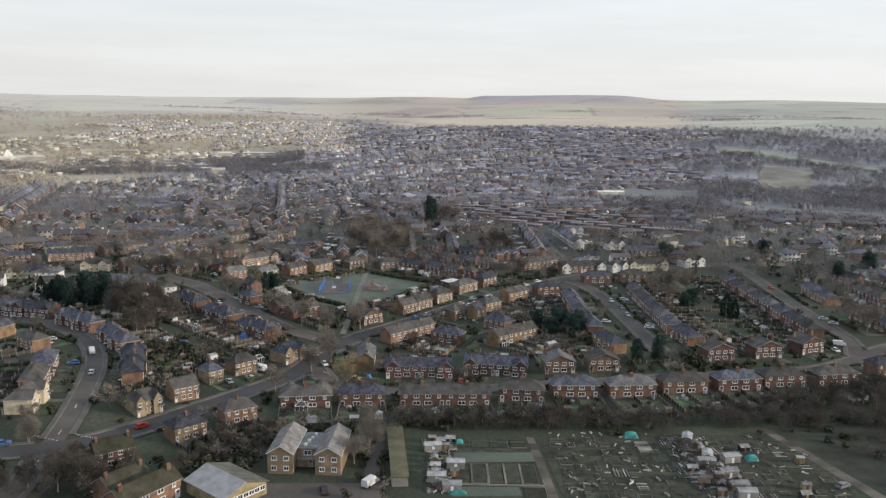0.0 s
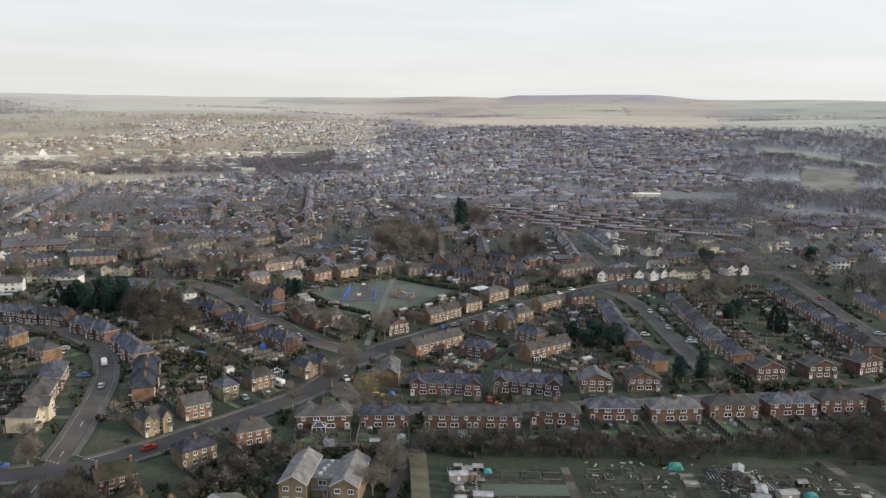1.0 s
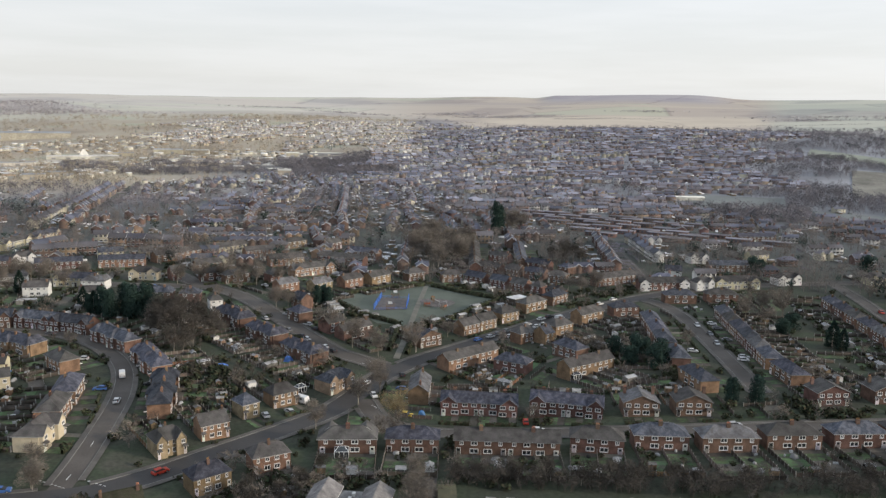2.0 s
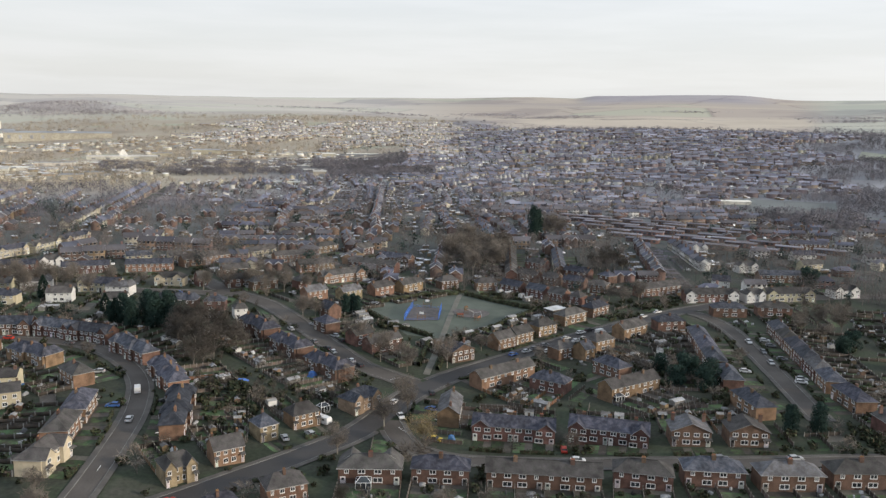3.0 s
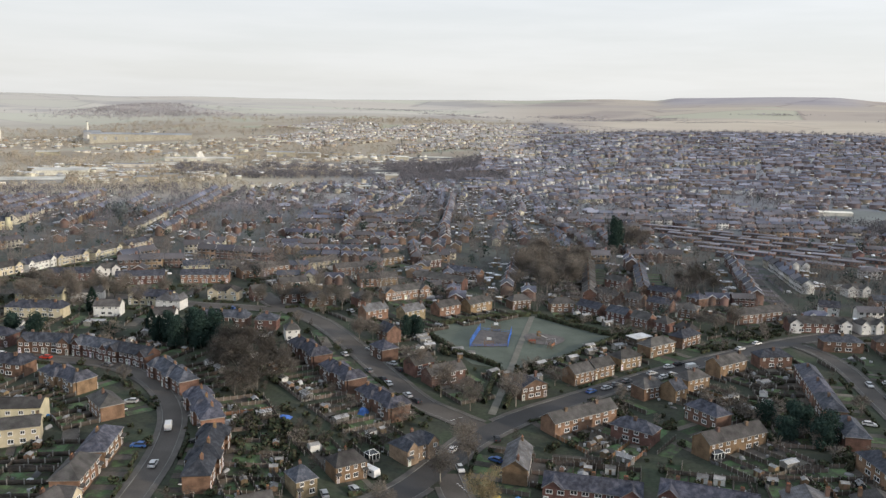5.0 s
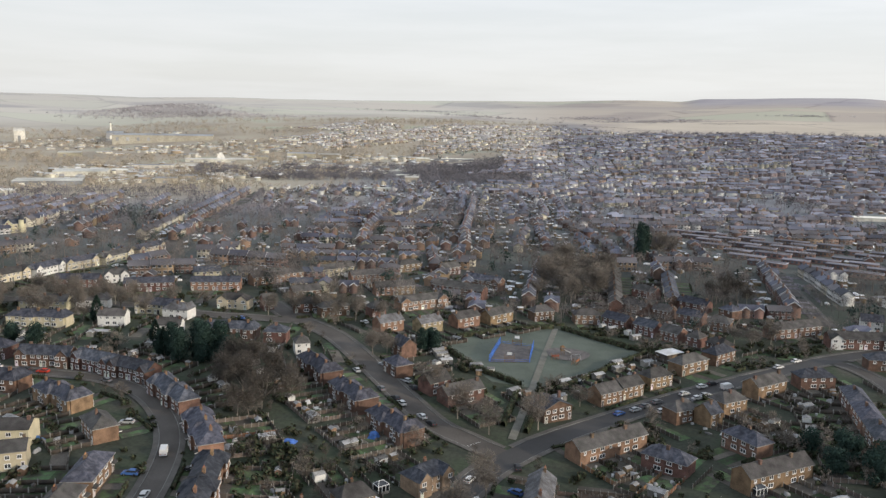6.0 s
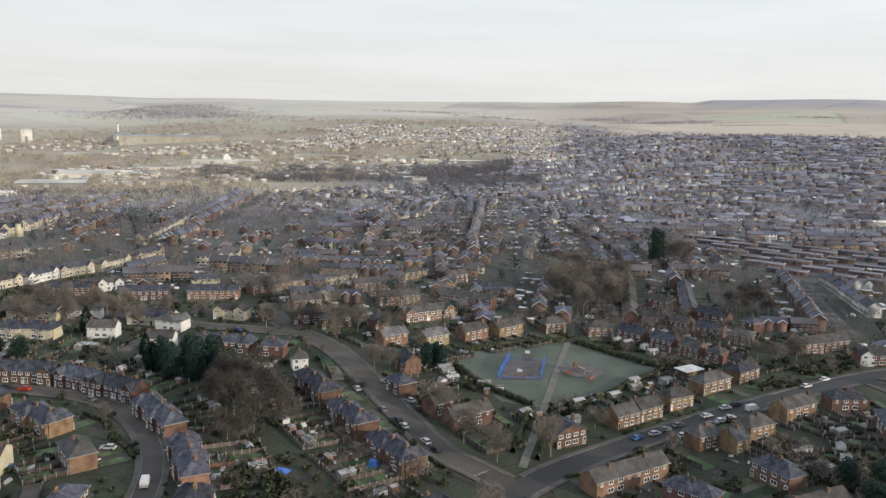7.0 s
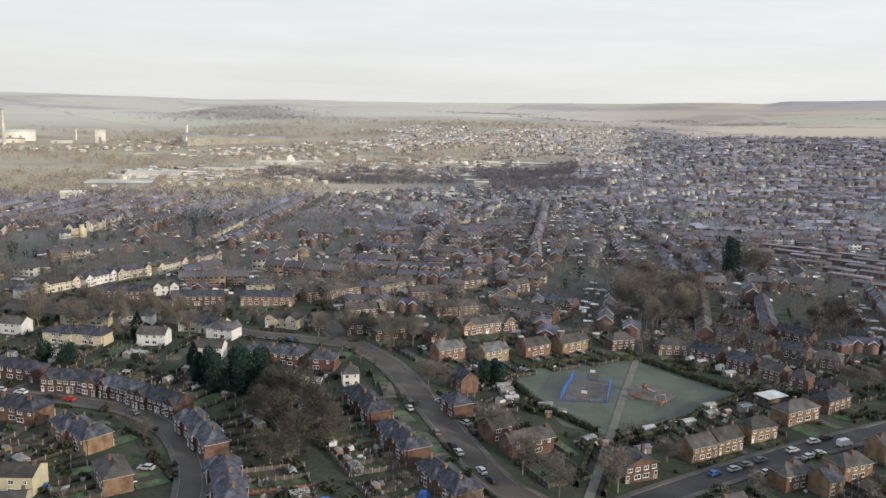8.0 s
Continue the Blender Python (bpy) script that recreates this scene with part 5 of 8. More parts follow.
# tall bare trees beyond the park
for x, y, s in ((30.0, 506.0, 1.3), (38.0, 512.0, 1.4), (33.0, 520.0, 1.3), (42.0, 503.0, 1.1), (25.0, 514.0, 1.0)):
    tree("dark", x, y, s)
for k in range(26):
    tree("bare", -58 + 30 * rt.random(), 480 + 76 * rt.random(), 1.25 + 0.6 * rt.random())
for x, y, s in ((4.0, 211.0, 0.62), (11.0, 213.0, 0.7), (19.0, 211.5, 0.6), (27.0, 214.0, 0.72), (33.0, 213.0, 0.66), (41.0, 215.0, 0.72), (46.0, 213.0, 0.6), (-6.0, 212.0, 0.55), (58.0, 217.0, 0.55), (88.0, 221.0, 0.66), (97.0, 224.0, 0.8), (105.0, 227.0, 0.85), (113.0, 231.0, 0.9), (121.0, 232.0, 0.95), (128.0, 236.0, 0.95), (136.0, 238.0, 1.0), (146.0, 241.0, 1.05), (109.0, 221.0, 0.75), (118.0, 224.0, 0.8), (131.0, 228.0, 0.85), (144.0, 231.0, 0.9),
                (-88.0, 172.0, 0.85), (-80.5, 170.0, 0.9), (-86.5, 179.0, 0.7), (-73.0, 176.5, 0.75), (-62.0, 180.0, 0.6), (-57.5, 184.0, 0.6), (-53.0, 190.0, 0.7), (-49.0, 195.0, 0.65), (-56.5, 196.0, 0.6), (-45.5, 201.0, 0.6), (-43.0, 212.0, 0.55), (-95.0, 160.0, 0.9), (-92.0, 167.0, 0.8)):
    tree("dark", x, y, s)
# low growth, past counting: bare scrub, evergreen bushes and small garden trees
def scrub_shape(seed, h, n, tw, tl):
    t, c = bare_tree_shapes(seed, h, 1.35, n, tw, tl, 1)
    t.add(c); return t


def bush_shape(seed):
    rg = random.Random(seed); c = Shape()
    for k in range(5):
        q = rg.uniform(0.6, 1.0)
        leaf_blob(rg, c, (rg.uniform(-.9, .9), rg.uniform(-.9, .9), rg.uniform(0.5, 1.5)), (q, q, q * 0.9), 14, 0.42)
    return c


scrub, darkscrub, bushes, small_trees, thicket = [], [], [], [], []
def grow(lst, x, y, s, sz=1.0):
    lst.append((x, y, gz(x, y), rt.uniform(0, 6.28), s, s, s * sz))


for k in range(260):
    x = -16 + 160 * rt.random()
    y = 207 + 7.5 * rt.random() + max(0, x) * 0.035 + (2 if x > 60 else 0)
    grow(thicket, x, y, 0.8 + 0.7 * rt.random())
for k in range(420):
    x = 94 + 90 * rt.random(); y = 150 + 86 * rt.random()
    if x > 106 + (210 - y) * 0.25 or y > 214: grow(thicket, x, y, 0.8 + 0.6 * rt.random(), 1.0 if y > 208 else 0.45)
for k in range(60):
    x = -66 + 42 * rt.random(); y = 181 + 30 * rt.random()
    if not blocked(x, y, 1.5): grow(bushes if rt.random() < 0.6 else scrub, x, y, 0.9 + 0.8 * rt.random())
for k in range(40):
    grow(bushes, -60 + 14 * rt.random(), 172 + 12 * rt.random(), 0.8 + 0.7 * rt.random())
for k in range(30):
    x = -14.5 + 2.5 * rt.random() - (0 if k % 2 else 6); grow(bushes if k % 3 else scrub, x, 158 + 50 * rt.random(), 0.6 + 0.5 * rt.random())

for x, y in ((61.5, 206.9), (62.3, 202.1), (62.9, 197.5), (64.1, 194.5), (64.6, 189.9), (65.0, 185.3), (66.0, 182.4), (66.3, 177.8), (67.1, 175.0), (67.9, 172.2)):
    for k in range(4): grow(thicket, x + rt.uniform(-1.6, 1.6), y + rt.uniform(-1.6, 1.6), rt.uniform(0.45, 0.85))
# overgrown ground between the crescent gardens and the main road
for k in range(90):
    x, y = -90 + 17 * rt.gauss(0, 0.6), 272 + 17 * rt.gauss(0, 0.6)
    if not blocked(x, y, 2.0): grow(rt.choice((bushes, bushes, bushes, darkscrub)), x, y, 0.6 + 0.8 * rt.random())
for k in range(70):
    x, y = 46 + 14 * rt.gauss(0, 0.7), 330 + 18 * rt.gauss(0, 0.7)
    if not blocked(x, y, 1.2): grow(rt.choice((bushes, bushes, scrub)), x, y, 0.7 + 0.8 * rt.random())
for k in range(46):
    x, y = -98 + 52 * rt.random(), 160 + 26 * rt.random()
    if not blocked(x, y, 1.6): grow(bushes if k % 3 else thicket, x, y, 0.8 + 0.8 * rt.random())
for cx, cy, n, r in ((-2.0, 411.0, 34, 6.0), (9.0, 411.0, 24, 5.0), (-66.0, 365.0, 16, 4.0), (-34.0, 357.0, 18, 3.5), (-20.0, 432.0, 24, 6.0), (-4.0, 326.0, 30, 7.0), (48.0, 420.0, 20, 6.0), (57.0, 428.0, 20, 6.0), (34.0, 398.0, 14, 5.0), (-62.0, 345.0, 20, 5.0), (60.0, 300.0, 26, 7.0), (88.0, 272.0, 40, 8.0), (102.0, 268.0, 24, 6.0)):
    for k in range(n):
        x, y = cx + r * rt.gauss(0, 0.7), cy + r * rt.gauss(0, 0.7)
        if not blocked(x, y, 0.8): grow(bushes if k % 4 else scrub, x, y, 0.6 + 0.7 * rt.random())

# ---- park ----
def draped(name, corners, material, label, category, lift, step=4.0, kind="structure"):
    """A four-cornered patch laid over the ground."""
    c = [np.array(p, float) for p in corners]
    nu = max(1, int(max(np.linalg.norm(c[1] - c[0]), np.linalg.norm(c[2] - c[3])) / step))
    nv = max(1, int(max(np.linalg.norm(c[3] - c[0]), np.linalg.norm(c[2] - c[1])) / step))
    s = Shape()
    pt = lambda i, j: c[0] * (1 - i / nu) * (1 - j / nv) + c[1] * (i / nu) * (1 - j / nv) + c[2] * (i / nu) * (j / nv) + c[3] * (1 - i / nu) * (j / nv)
    for i in range(nu):
        for j in range(nv):
            q = [pt(i, j), pt(i + 1, j), pt(i + 1, j + 1), pt(i, j + 1)]
            s.face([(p[0], p[1], gz(*p) + lift) for p in q])
    return thing(name, s, material, label, category, "", kind)


draped("park_grass", [(-54.9, 356.4), (-33.0, 357.0), (-4.1, 407.2), (-29.7, 426.6)], FROST, "frosted grey-green recreation ground turf", "grass", 0.06)
draped("park_grass", [(-76.7, 382.0), (-54.9, 356.4), (-29.7, 426.6), (-43.0, 430.0)], FROST, "frosted grey-green recreation ground turf", "grass", 0.066)
draped("park_grass", [(-76.7, 382.1), (-43.1, 430.0), (-59.5, 420.9), (-77.7, 398.8)], FROST, "frosted grey-green recreation ground turf", "grass", 0.072)
draped("park_path", [(-41.3, 312.5), (-38.9, 312.6), (-40.9, 430.9), (-43.3, 431.0)], PATHM, "straight worn tarmac path across the recreation ground", "path", 0.2, 3.0)
draped("games_court", [(-59.6, 375.1), (-45.6, 380.8), (-47.0, 399.8), (-60.0, 399.2)], MUGA, "worn grey tarmac ball court", "court", 0.22, 3.0)
s = Shape()
for k in range(28):
    a, b = 2 * math.pi * k / 28, 2 * math.pi * (k + 1) / 28
    rim = lambda t: (-33.2 + (8.2 + 0.6 * math.sin(3 * t)) * math.cos(t), 396 + (8.6 + 0.7 * math.cos(2 * t)) * math.sin(t))
    pa, pb = rim(a), rim(b)
    s.face([(-33.1, 391.3, gz(-33.1, 391.3) + 0.24), (*pa, gz(*pa) + 0.24), (*pb, gz(*pb) + 0.24)])
thing("play_surface", s, MUGA, "round worn play surface with faded markings", "playground", "", "structure")


def court_fence():
    root = tagged(new("court_fence"), "blue painted steel ball court fence with goal ends", "fence")
    ends = ((-59.6, 375.1, -60.0, 399.2), (-45.6, 380.8, -47.0, 399.8))
    for x1, y1, x2, y2 in ends:
        n = 9
        for k in range(n + 1):
            t = k / n; x, y = x1 + (x2 - x1) * t, y1 + (y2 - y1) * t
            p = Shape(); p.tube((x, y, gz(x, y)), (x, y, gz(x, y) + 3.0), 0.06, 0.06, 6); part("post", p, BLUEF, root)
        b = Shape()
        for k in range(34):
            t0, t1 = k / 34, (k + 0.55) / 34
            a0 = (x1 + (x2 - x1) * t0, y1 + (y2 - y1) * t0); a1 = (x1 + (x2 - x1) * t1, y1 + (y2 - y1) * t1)
            z0, z1 = gz(*a0), gz(*a1)
            b.face([(*a0, z0 + 0.1), (*a1, z1 + 0.1), (*a1, z1 + 2.9), (*a0, z0 + 2.9)])
        for zz in (0.15, 1.5, 2.9):
            b.tube((x1, y1, gz(x1, y1) + zz), (x2, y2, gz(x2, y2) + zz), 0.05, 0.05, 4)
        part("mesh_panel", b, BLUEF, root)
    for (x1, y1), (x2, y2) in (((-59.6, 375.1), (-45.6, 380.8)), ((-60.0, 399.2), (-47.0, 399.8))):
        b = Shape()
        for zz in (0.5, 1.1):
            b.tube((x1, y1, gz(x1, y1) + zz), (x2, y2, gz(x2, y2) + zz), 0.05, 0.05, 4)
        part("rail", b, BLUEF, root)
        cx, cy = (x1 + x2) / 2, (y1 + y2) / 2
        g = Shape()
        ux, uy = (x2 - x1) / math.hypot(x2 - x1, y2 - y1), (y2 - y1) / math.hypot(x2 - x1, y2 - y1)
        z = gz(cx, cy)
        for q in (-1.8, 1.8): g.tube((cx + ux * q, cy + uy * q, z), (cx + ux * q, cy + uy * q, z + 3.2), 0.07, 0.07, 6)
        g.tube((cx - ux * 1.8, cy - uy * 1.8, z + 2.2), (cx + ux * 1.8, cy + uy * 1.8, z + 2.2), 0.07, 0.07, 6)
        for q in np.linspace(-1.7, 1.7, 12): g.face([(cx + ux * q - 0.04, cy + uy * q, z + 0.1), (cx + ux * q + 0.06, cy + uy * q, z + 0.1), (cx + ux * q + 0.06, cy + uy * q, z + 2.2), (cx + ux * q - 0.04, cy + uy * q, z + 2.2)])
        part("goal", g, FENCEO, root, "ochre painted goal end")
        h = Shape(); h.box(cx - 0.9, cx + 0.9, cy - 0.05, cy + 0.05, z + 2.9, z + 3.9); part("backboard", h, UPVC, root, "white basketball backboard")


court_fence()


def play_item(kind, x, y, turn):
    root = tagged(new({"slide": "playground_slide", "swing": "playground_swing", "frame": "climbing_frame"}[kind]), {"slide": "orange and steel slide on the play surface", "swing": "steel swing with two seats on the play surface", "frame": "brown timber climbing frame on the play surface"}[kind], "play equipment")
    if kind == "slide":
        a = Shape(); a.box(-0.7, 0.7, -0.7, 0.7, 1.5, 1.7); a.box(-0.7, 0.7, -0.75, -0.65, 1.7, 2.5); part("platform", a, FENCEO, root)
        for px in (-0.6, 0.6):
            for py in (-0.6, 0.6):
                q = Shape(); q.tube((px, py, 0), (px, py, 3.0), 0.07, 0.07, 6); part("post", q, FENCEO, root)
        r_ = Shape(); r_.solid([(-0.9, -0.9, 2.9), (0.9, -0.9, 2.9), (0.9, 0.9, 2.9), (-0.9, 0.9, 2.9), (0, 0, 3.7)], [(0, 1, 4), (1, 2, 4), (2, 3, 4), (3, 0, 4)]); part("canopy", r_, FENCEO, root)
        c = Shape(); c.solid([(-0.3, 0.7, 1.6), (0.3, 0.7, 1.6), (0.3, 3.6, 0.25), (-0.3, 3.6, 0.25), (-0.3, 0.7, 1.9), (0.3, 0.7, 1.9), (0.3, 3.6, 0.5), (-0.3, 3.6, 0.5)], [(0, 1, 2, 3), (0, 3, 7, 4), (1, 5, 6, 2), (3, 2, 1, 0)]); part("chute", c, STEEL, root)
    elif kind == "swing":
        for px in (-2, 2):
            for py in (-0.9, 0.9):
                q = Shape(); q.tube((px, py, 0), (px, 0, 2.4), 0.06, 0.06, 6); part("leg", q, STEEL, root)
        q = Shape(); q.tube((-2, 0, 2.4), (2, 0, 2.4), 0.06, 0.06, 6); part("crossbar", q, STEEL, root)
        for px in (-1, 1):
            q = Shape(); q.box(px - 0.25, px + 0.25, -0.12, 0.12, 0.5, 0.56, 0, True); q.tube((px - 0.2, 0, 0.55), (px - 0.2, 0, 2.4), 0.015, 0.015, 3); q.tube((px + 0.2, 0, 0.55), (px + 0.2, 0, 2.4), 0.015, 0.015, 3); part("swing_seat", q, RUBBER, root)
    else:
        for px in (-1.3, 0, 1.3):
            for py in (-0.8, 0.8):
                q = Shape(); q.tube((px, py, 0), (px, py, 2.2), 0.08, 0.08, 6); part("post", q, FENCEO, root)
        q = Shape(); q.box(-1.4, 1.4, -0.9, 0.9, 1.1, 1.25, 0, True); part("deck", q, TIMBER, root)
        q = Shape(); q.box(-1.4, 1.4, -0.95, -0.88, 1.3, 2.0, 0, True); part("panel", q, mat("red_panel", (0.24, 0.10, 0.06), 0.6), root)
    root.matrix_basis = pose(x, y, gz(x, y) + 0.24, 0, 0, turn)


play_item("slide", -35.1, 394.7, -60); play_item("frame", -37.1, 387.7, 20); play_item("swing", -29.7, 388.6, 40); play_item("frame", -29.2, 385.0, 70)


def hedge_run(x1, y1, x2, y2, w=1.1, h=1.7, material=None, label="clipped dark green boundary hedge", name="hedge"):
    """A hedge: a lumpy core with leaf cards over it."""
    L = math.hypot(x2 - x1, y2 - y1)
    rg = random.Random(int(x1 * 7 + y1 * 3))
    a = math.atan2(y2 - y1, x2 - x1)
    s = Shape()
    n = max(2, int(L / 0.9))
    prev = None
    for k in range(n + 1):
        px = L * k / n; jw, jh = w / 2 * rg.uniform(0.75, 1.1), h * rg.uniform(0.82, 1.05)
        cx, cy = x1 + (x2 - x1) * k / n, y1 + (y2 - y1) * k / n
        g = gz(cx, cy)
        ring = [(px, -jw, g - 0.2), (px, -jw * 1.05, g + jh * 0.7), (px, -jw * 0.4, g + jh), (px, jw * 0.4, g + jh), (px, jw * 1.05, g + jh * 0.7), (px, jw, g - 0.2)]
        if prev:
            for i in range(5): s.face([prev[i], ring[i], ring[i + 1], prev[i + 1]])
        prev = ring
        for q in range(int(7 * h)):
            t = rg.random()
            yy, zz = (rg.choice((-1, 1)) * w / 2 * 1.05, g + rg.uniform(0.1, h)) if t < 0.6 else (rg.uniform(-w / 2, w / 2), g + h * rg.uniform(0.9, 1.1))
            d = Vector((rg.uniform(-1, 1), rg.uniform(-1, 1), rg.uniform(-1, 1))).normalized() * 0.22
            e = d.orthogonal().normalized() * 0.16
            p = Vector((px + rg.uniform(0, 0.9), yy, zz))
            s.face([p - d, p + e, p + d, p - e])
    c, sn = math.cos(a), math.sin(a)
    s.v = [(x * c - y * sn + x1, x * sn + y * c + y1, z) for x, y, z in s.v]
    return thing(name, s, material or HEDGE, label, "hedge")


for seg in (((-77.7, 398.8), (-59.5, 420.9)), ((-59.5, 420.9), (-43.0, 431.0)), ((-39.5, 430.8), (-21.9, 419.1)), ((-21.9, 419.1), (-4.1, 408.2)), ((-4.1, 406.2), (-17.9, 382.9)), ((-17.9, 382.0), (-33.0, 357.0)), ((-76.7, 381.0), (-61.8, 364.9)), ((-61.8, 364.9), (-44.9, 356.5)), ((-37.1, 318.7), (-37.0, 352.3)), ((-44.1, 320.3), (-45.0, 351.9))):
    hedge_run(*seg[0], *seg[1], 1.6, 2.0)

# ---- gardens ----
def fence_shape(L):
    p, b = Shape(), Shape()
    n = max(1, round(L / 1.9))
    for k in range(n + 1):
        x = L * k / n
        p.box(x - 0.075, x + 0.075, -0.075, 0.075, -0.6, 1.5)
    b.box(0.0, L, -0.03, 0.03, -0.25, 1.2, 0, True)
    return p, b


FENCES, FENCE_RUNS = {}, []


def garden_fence(x1, y1, x2, y2, new_wood=False):
    FENCE_RUNS.append((x1, y1, x2, y2, new_wood))


def fence_thing(x1, y1, x2, y2, new_wood):
    L = max(2, round(math.hypot(x2 - x1, y2 - y1)))
    key = (L, new_wood)
    if key not in FENCES:
        p, b = fence_shape(L)
        FENCES[key] = (p.mesh("posts", [POSTC]), b.mesh("panels", [FENCEO if new_wood else FENCE]))
    root = tagged(new("garden_fence"), ("new orange timber" if new_wood else "weathered timber") + " panel fence on concrete posts", "fence", "garden fences")
    z1, z2 = gz(x1, y1), gz(x2, y2)
    tagged(part("concrete_post", FENCES[key][0], None, root, "pale concrete posts"), kind="stuff"); part("panel", FENCES[key][1], None, root)
    root.matrix_basis = pose(x1, y1, z1 - 0.05, 0, -math.degrees(math.atan2(z2 - z1, L)), math.degrees(math.atan2(y2 - y1, x2 - x1)))


SHEDS = {}


def shed(x, y, turn, kind):
    if kind not in SHEDS:
        w, d, h, e = {"shed": (2.4, 1.9, 1.9, 2.3), "garage": (5.2, 3.0, 2.2, 2.7), "greenhouse": (3.0, 2.0, 1.5, 2.1), "summer": (3.2, 2.6, 2.1, 2.6)}[kind]
        a, r = Shape(), Shape()
        a.box(-w / 2, w / 2, -d / 2, d / 2, -0.5, h, top=False)
        for x_, q in ((-w / 2, -1), (w / 2, 1)):
            p = [(x_, -d / 2, h), (x_, d / 2, h), (x_, 0, e)]
            a.face(p if q > 0 else p[::-1])
        gable_roof(r, -w / 2, w / 2, -d / 2, d / 2, h, e, False, over=0.12, t=0.05)
        dr = Shape(); dr.box(-0.4, 0.4, -d / 2 - 0.04, -d / 2 + 0.02, 0, 1.75)
        wl_ = {"shed": TIMBER, "garage": CONC, "greenhouse": GLASS, "summer": WHITE}[kind]
        rf = {"shed": FELT, "garage": SHEET, "greenhouse": SHEET, "summer": FELT}[kind]
        SHEDS[kind] = (a.mesh("wall", [wl_]), r.mesh("roof", [rf, UPVC if kind != "shed" else TIMBER]), dr.mesh("door", [TIMBER if kind != "garage" else UPVC]))
    root = tagged(new({"shed": "garden_shed", "garage": "garage", "greenhouse": "greenhouse", "summer": "summerhouse"}[kind]),
                  {"shed": "small timber garden shed with a felt roof", "garage": "concrete garage with a pale sheet roof", "greenhouse": "glazed garden greenhouse with a pale roof", "summer": "white painted summerhouse with a felt roof"}[kind], "shed", "garden sheds")
    for nm, me in zip(("wall", "roof", "door"), SHEDS[kind]): part(nm, me, None, root)
    root.matrix_basis = pose(x, y, gz(x, y), 0, 0, turn) @ Matrix.Scale(0.84, 4)


def plot_lawn(s, pts, lift):
    s.face([(px, py, gz(px, py) + lift) for px, py in pts])


rp = random.Random(11)
lawns, yards = Shape(), Shape()
for px, py, a, L, D in PLOTS:
    ux, uy = math.cos(a), math.sin(a)
    nx, ny = -uy, ux                 # back side
    at = lambda u, v: (px + ux * u + nx * v, py + uy * u + ny * v)
    near = math.hypot(px + 20, py - 290) < 175
    depth = D / 2
    for v in (D / 2 + 4, D / 2 + 7, D / 2 + 10, D / 2 + 13, D / 2 + 16):
        if blocked(*at(0, v), 0.5) or blocked(*at(L * 0.4, v), 0.5) or blocked(*at(-L * 0.4, v), 0.5): break
        depth = v
    units = 4 if L > 19 else 2
    if depth > D / 2 + 5:
        for u in range(units):
            x0, x1 = -L / 2 + L / units * u + 0.3, -L / 2 + L / units * (u + 1) - 0.3
            for k in range(3):
                v0, v1 = D / 2 + 2.5 + (depth - D / 2 - 3) * k / 3, D / 2 + 2.5 + (depth - D / 2 - 3) * (k + 1) / 3
                plot_lawn(lawns if rp.random() < 0.82 else yards, [at(x0, v0), at(x1, v0), at(x1, v1), at(x0, v1)], 0.07)
            plot_lawn(yards, [at(x0, D / 2), at(x1, D / 2), at(x1, D / 2 + 2.5), at(x0, D / 2 + 2.5)], 0.075)
            if rp.random() < 0.6:
                q = at(x0 + (1.7 if rp.random() < 0.5 else L / units - 2.3), depth - 1.8 - rp.random() * 2)
                shed(*q, math.degrees(a) + rp.choice((0, 90, 180)), rp.choice(("shed", "shed", "garage", "greenhouse", "summer", "shed")))
            if rp.random() < 0.7:
                q = at(rp.uniform(x0 + 1, x1 - 1), rp.uniform(D / 2 + 4, depth))
                grow(rp.choice((bushes, bushes, darkscrub)), *q, rp.uniform(0.5, 1.1))
        for u in range(0, units + 1, 1 if near else 2):
            x = -L / 2 + L / units * u
            garden_fence(*at(x, D / 2 + 0.5), *at(x, depth), rp.random() < 0.07)
        if near: garden_fence(*at(-L / 2, depth), *at(L / 2, depth), rp.random() < 0.08)
    # front gardens
    fd = 0
    for v in (2.5, 4, 5.5, 7, 8.5):
        if blocked(*at(0, -D / 2 - v), 1.9) : break
        fd = v
    if fd >= 2.5:
        for u in range(units):
            x0, x1 = -L / 2 + L / units * u + 0.2, -L / 2 + L / units * (u + 1) - 0.2
            xm = x0 + (x1 - x0) * 0.6
            plot_lawn(lawns, [at(x0, -D / 2 - fd), at(xm, -D / 2 - fd), at(xm, -D / 2 - 0.8), at(x0, -D / 2 - 0.8)], 0.07)
            plot_lawn(yards, [at(xm, -D / 2 - fd), at(x1, -D / 2 - fd), at(x1, -D / 2 - 0.2), at(xm, -D / 2 - 0.2)], 0.075)
        if rp.random() < 0.7:
            hedge_run(*at(-L / 2, -D / 2 - fd), *at(-L * 0.1, -D / 2 - fd), 0.8, 1.2)
        if rp.random() < 0.6:
            hedge_run(*at(L * 0.1, -D / 2 - fd), *at(L / 2, -D / 2 - fd), 0.8, 1.1)
# dividing fences and plots on the rest of the garden land
for k in range(900):
    x, y = rp.uniform(-300, 150), rp.uniform(234, 430)
    if abs(x + 20) > 0.62 * y + 40 or (-80 < x < 0 and y > 352) or (-52 < x < -30 and 300 < y < 362): continue
    a = min(PLACED, key=lambda q: math.hypot(q[0] - x, q[1] - y))[4] + math.pi / 2
    ln = rp.uniform(5, 8)
    ends = [(x + math.cos(a) * ln * f, y + math.sin(a) * ln * f) for f in (-1, -0.5, 0, 0.5, 1)]
    if any(blocked(*e, 2.2) for e in ends): continue
    if any(abs(ends[2][0] - (f[0] + f[2]) / 2) + abs(ends[2][1] - (f[1] + f[3]) / 2) < 5.5 for f in FENCE_RUNS): continue
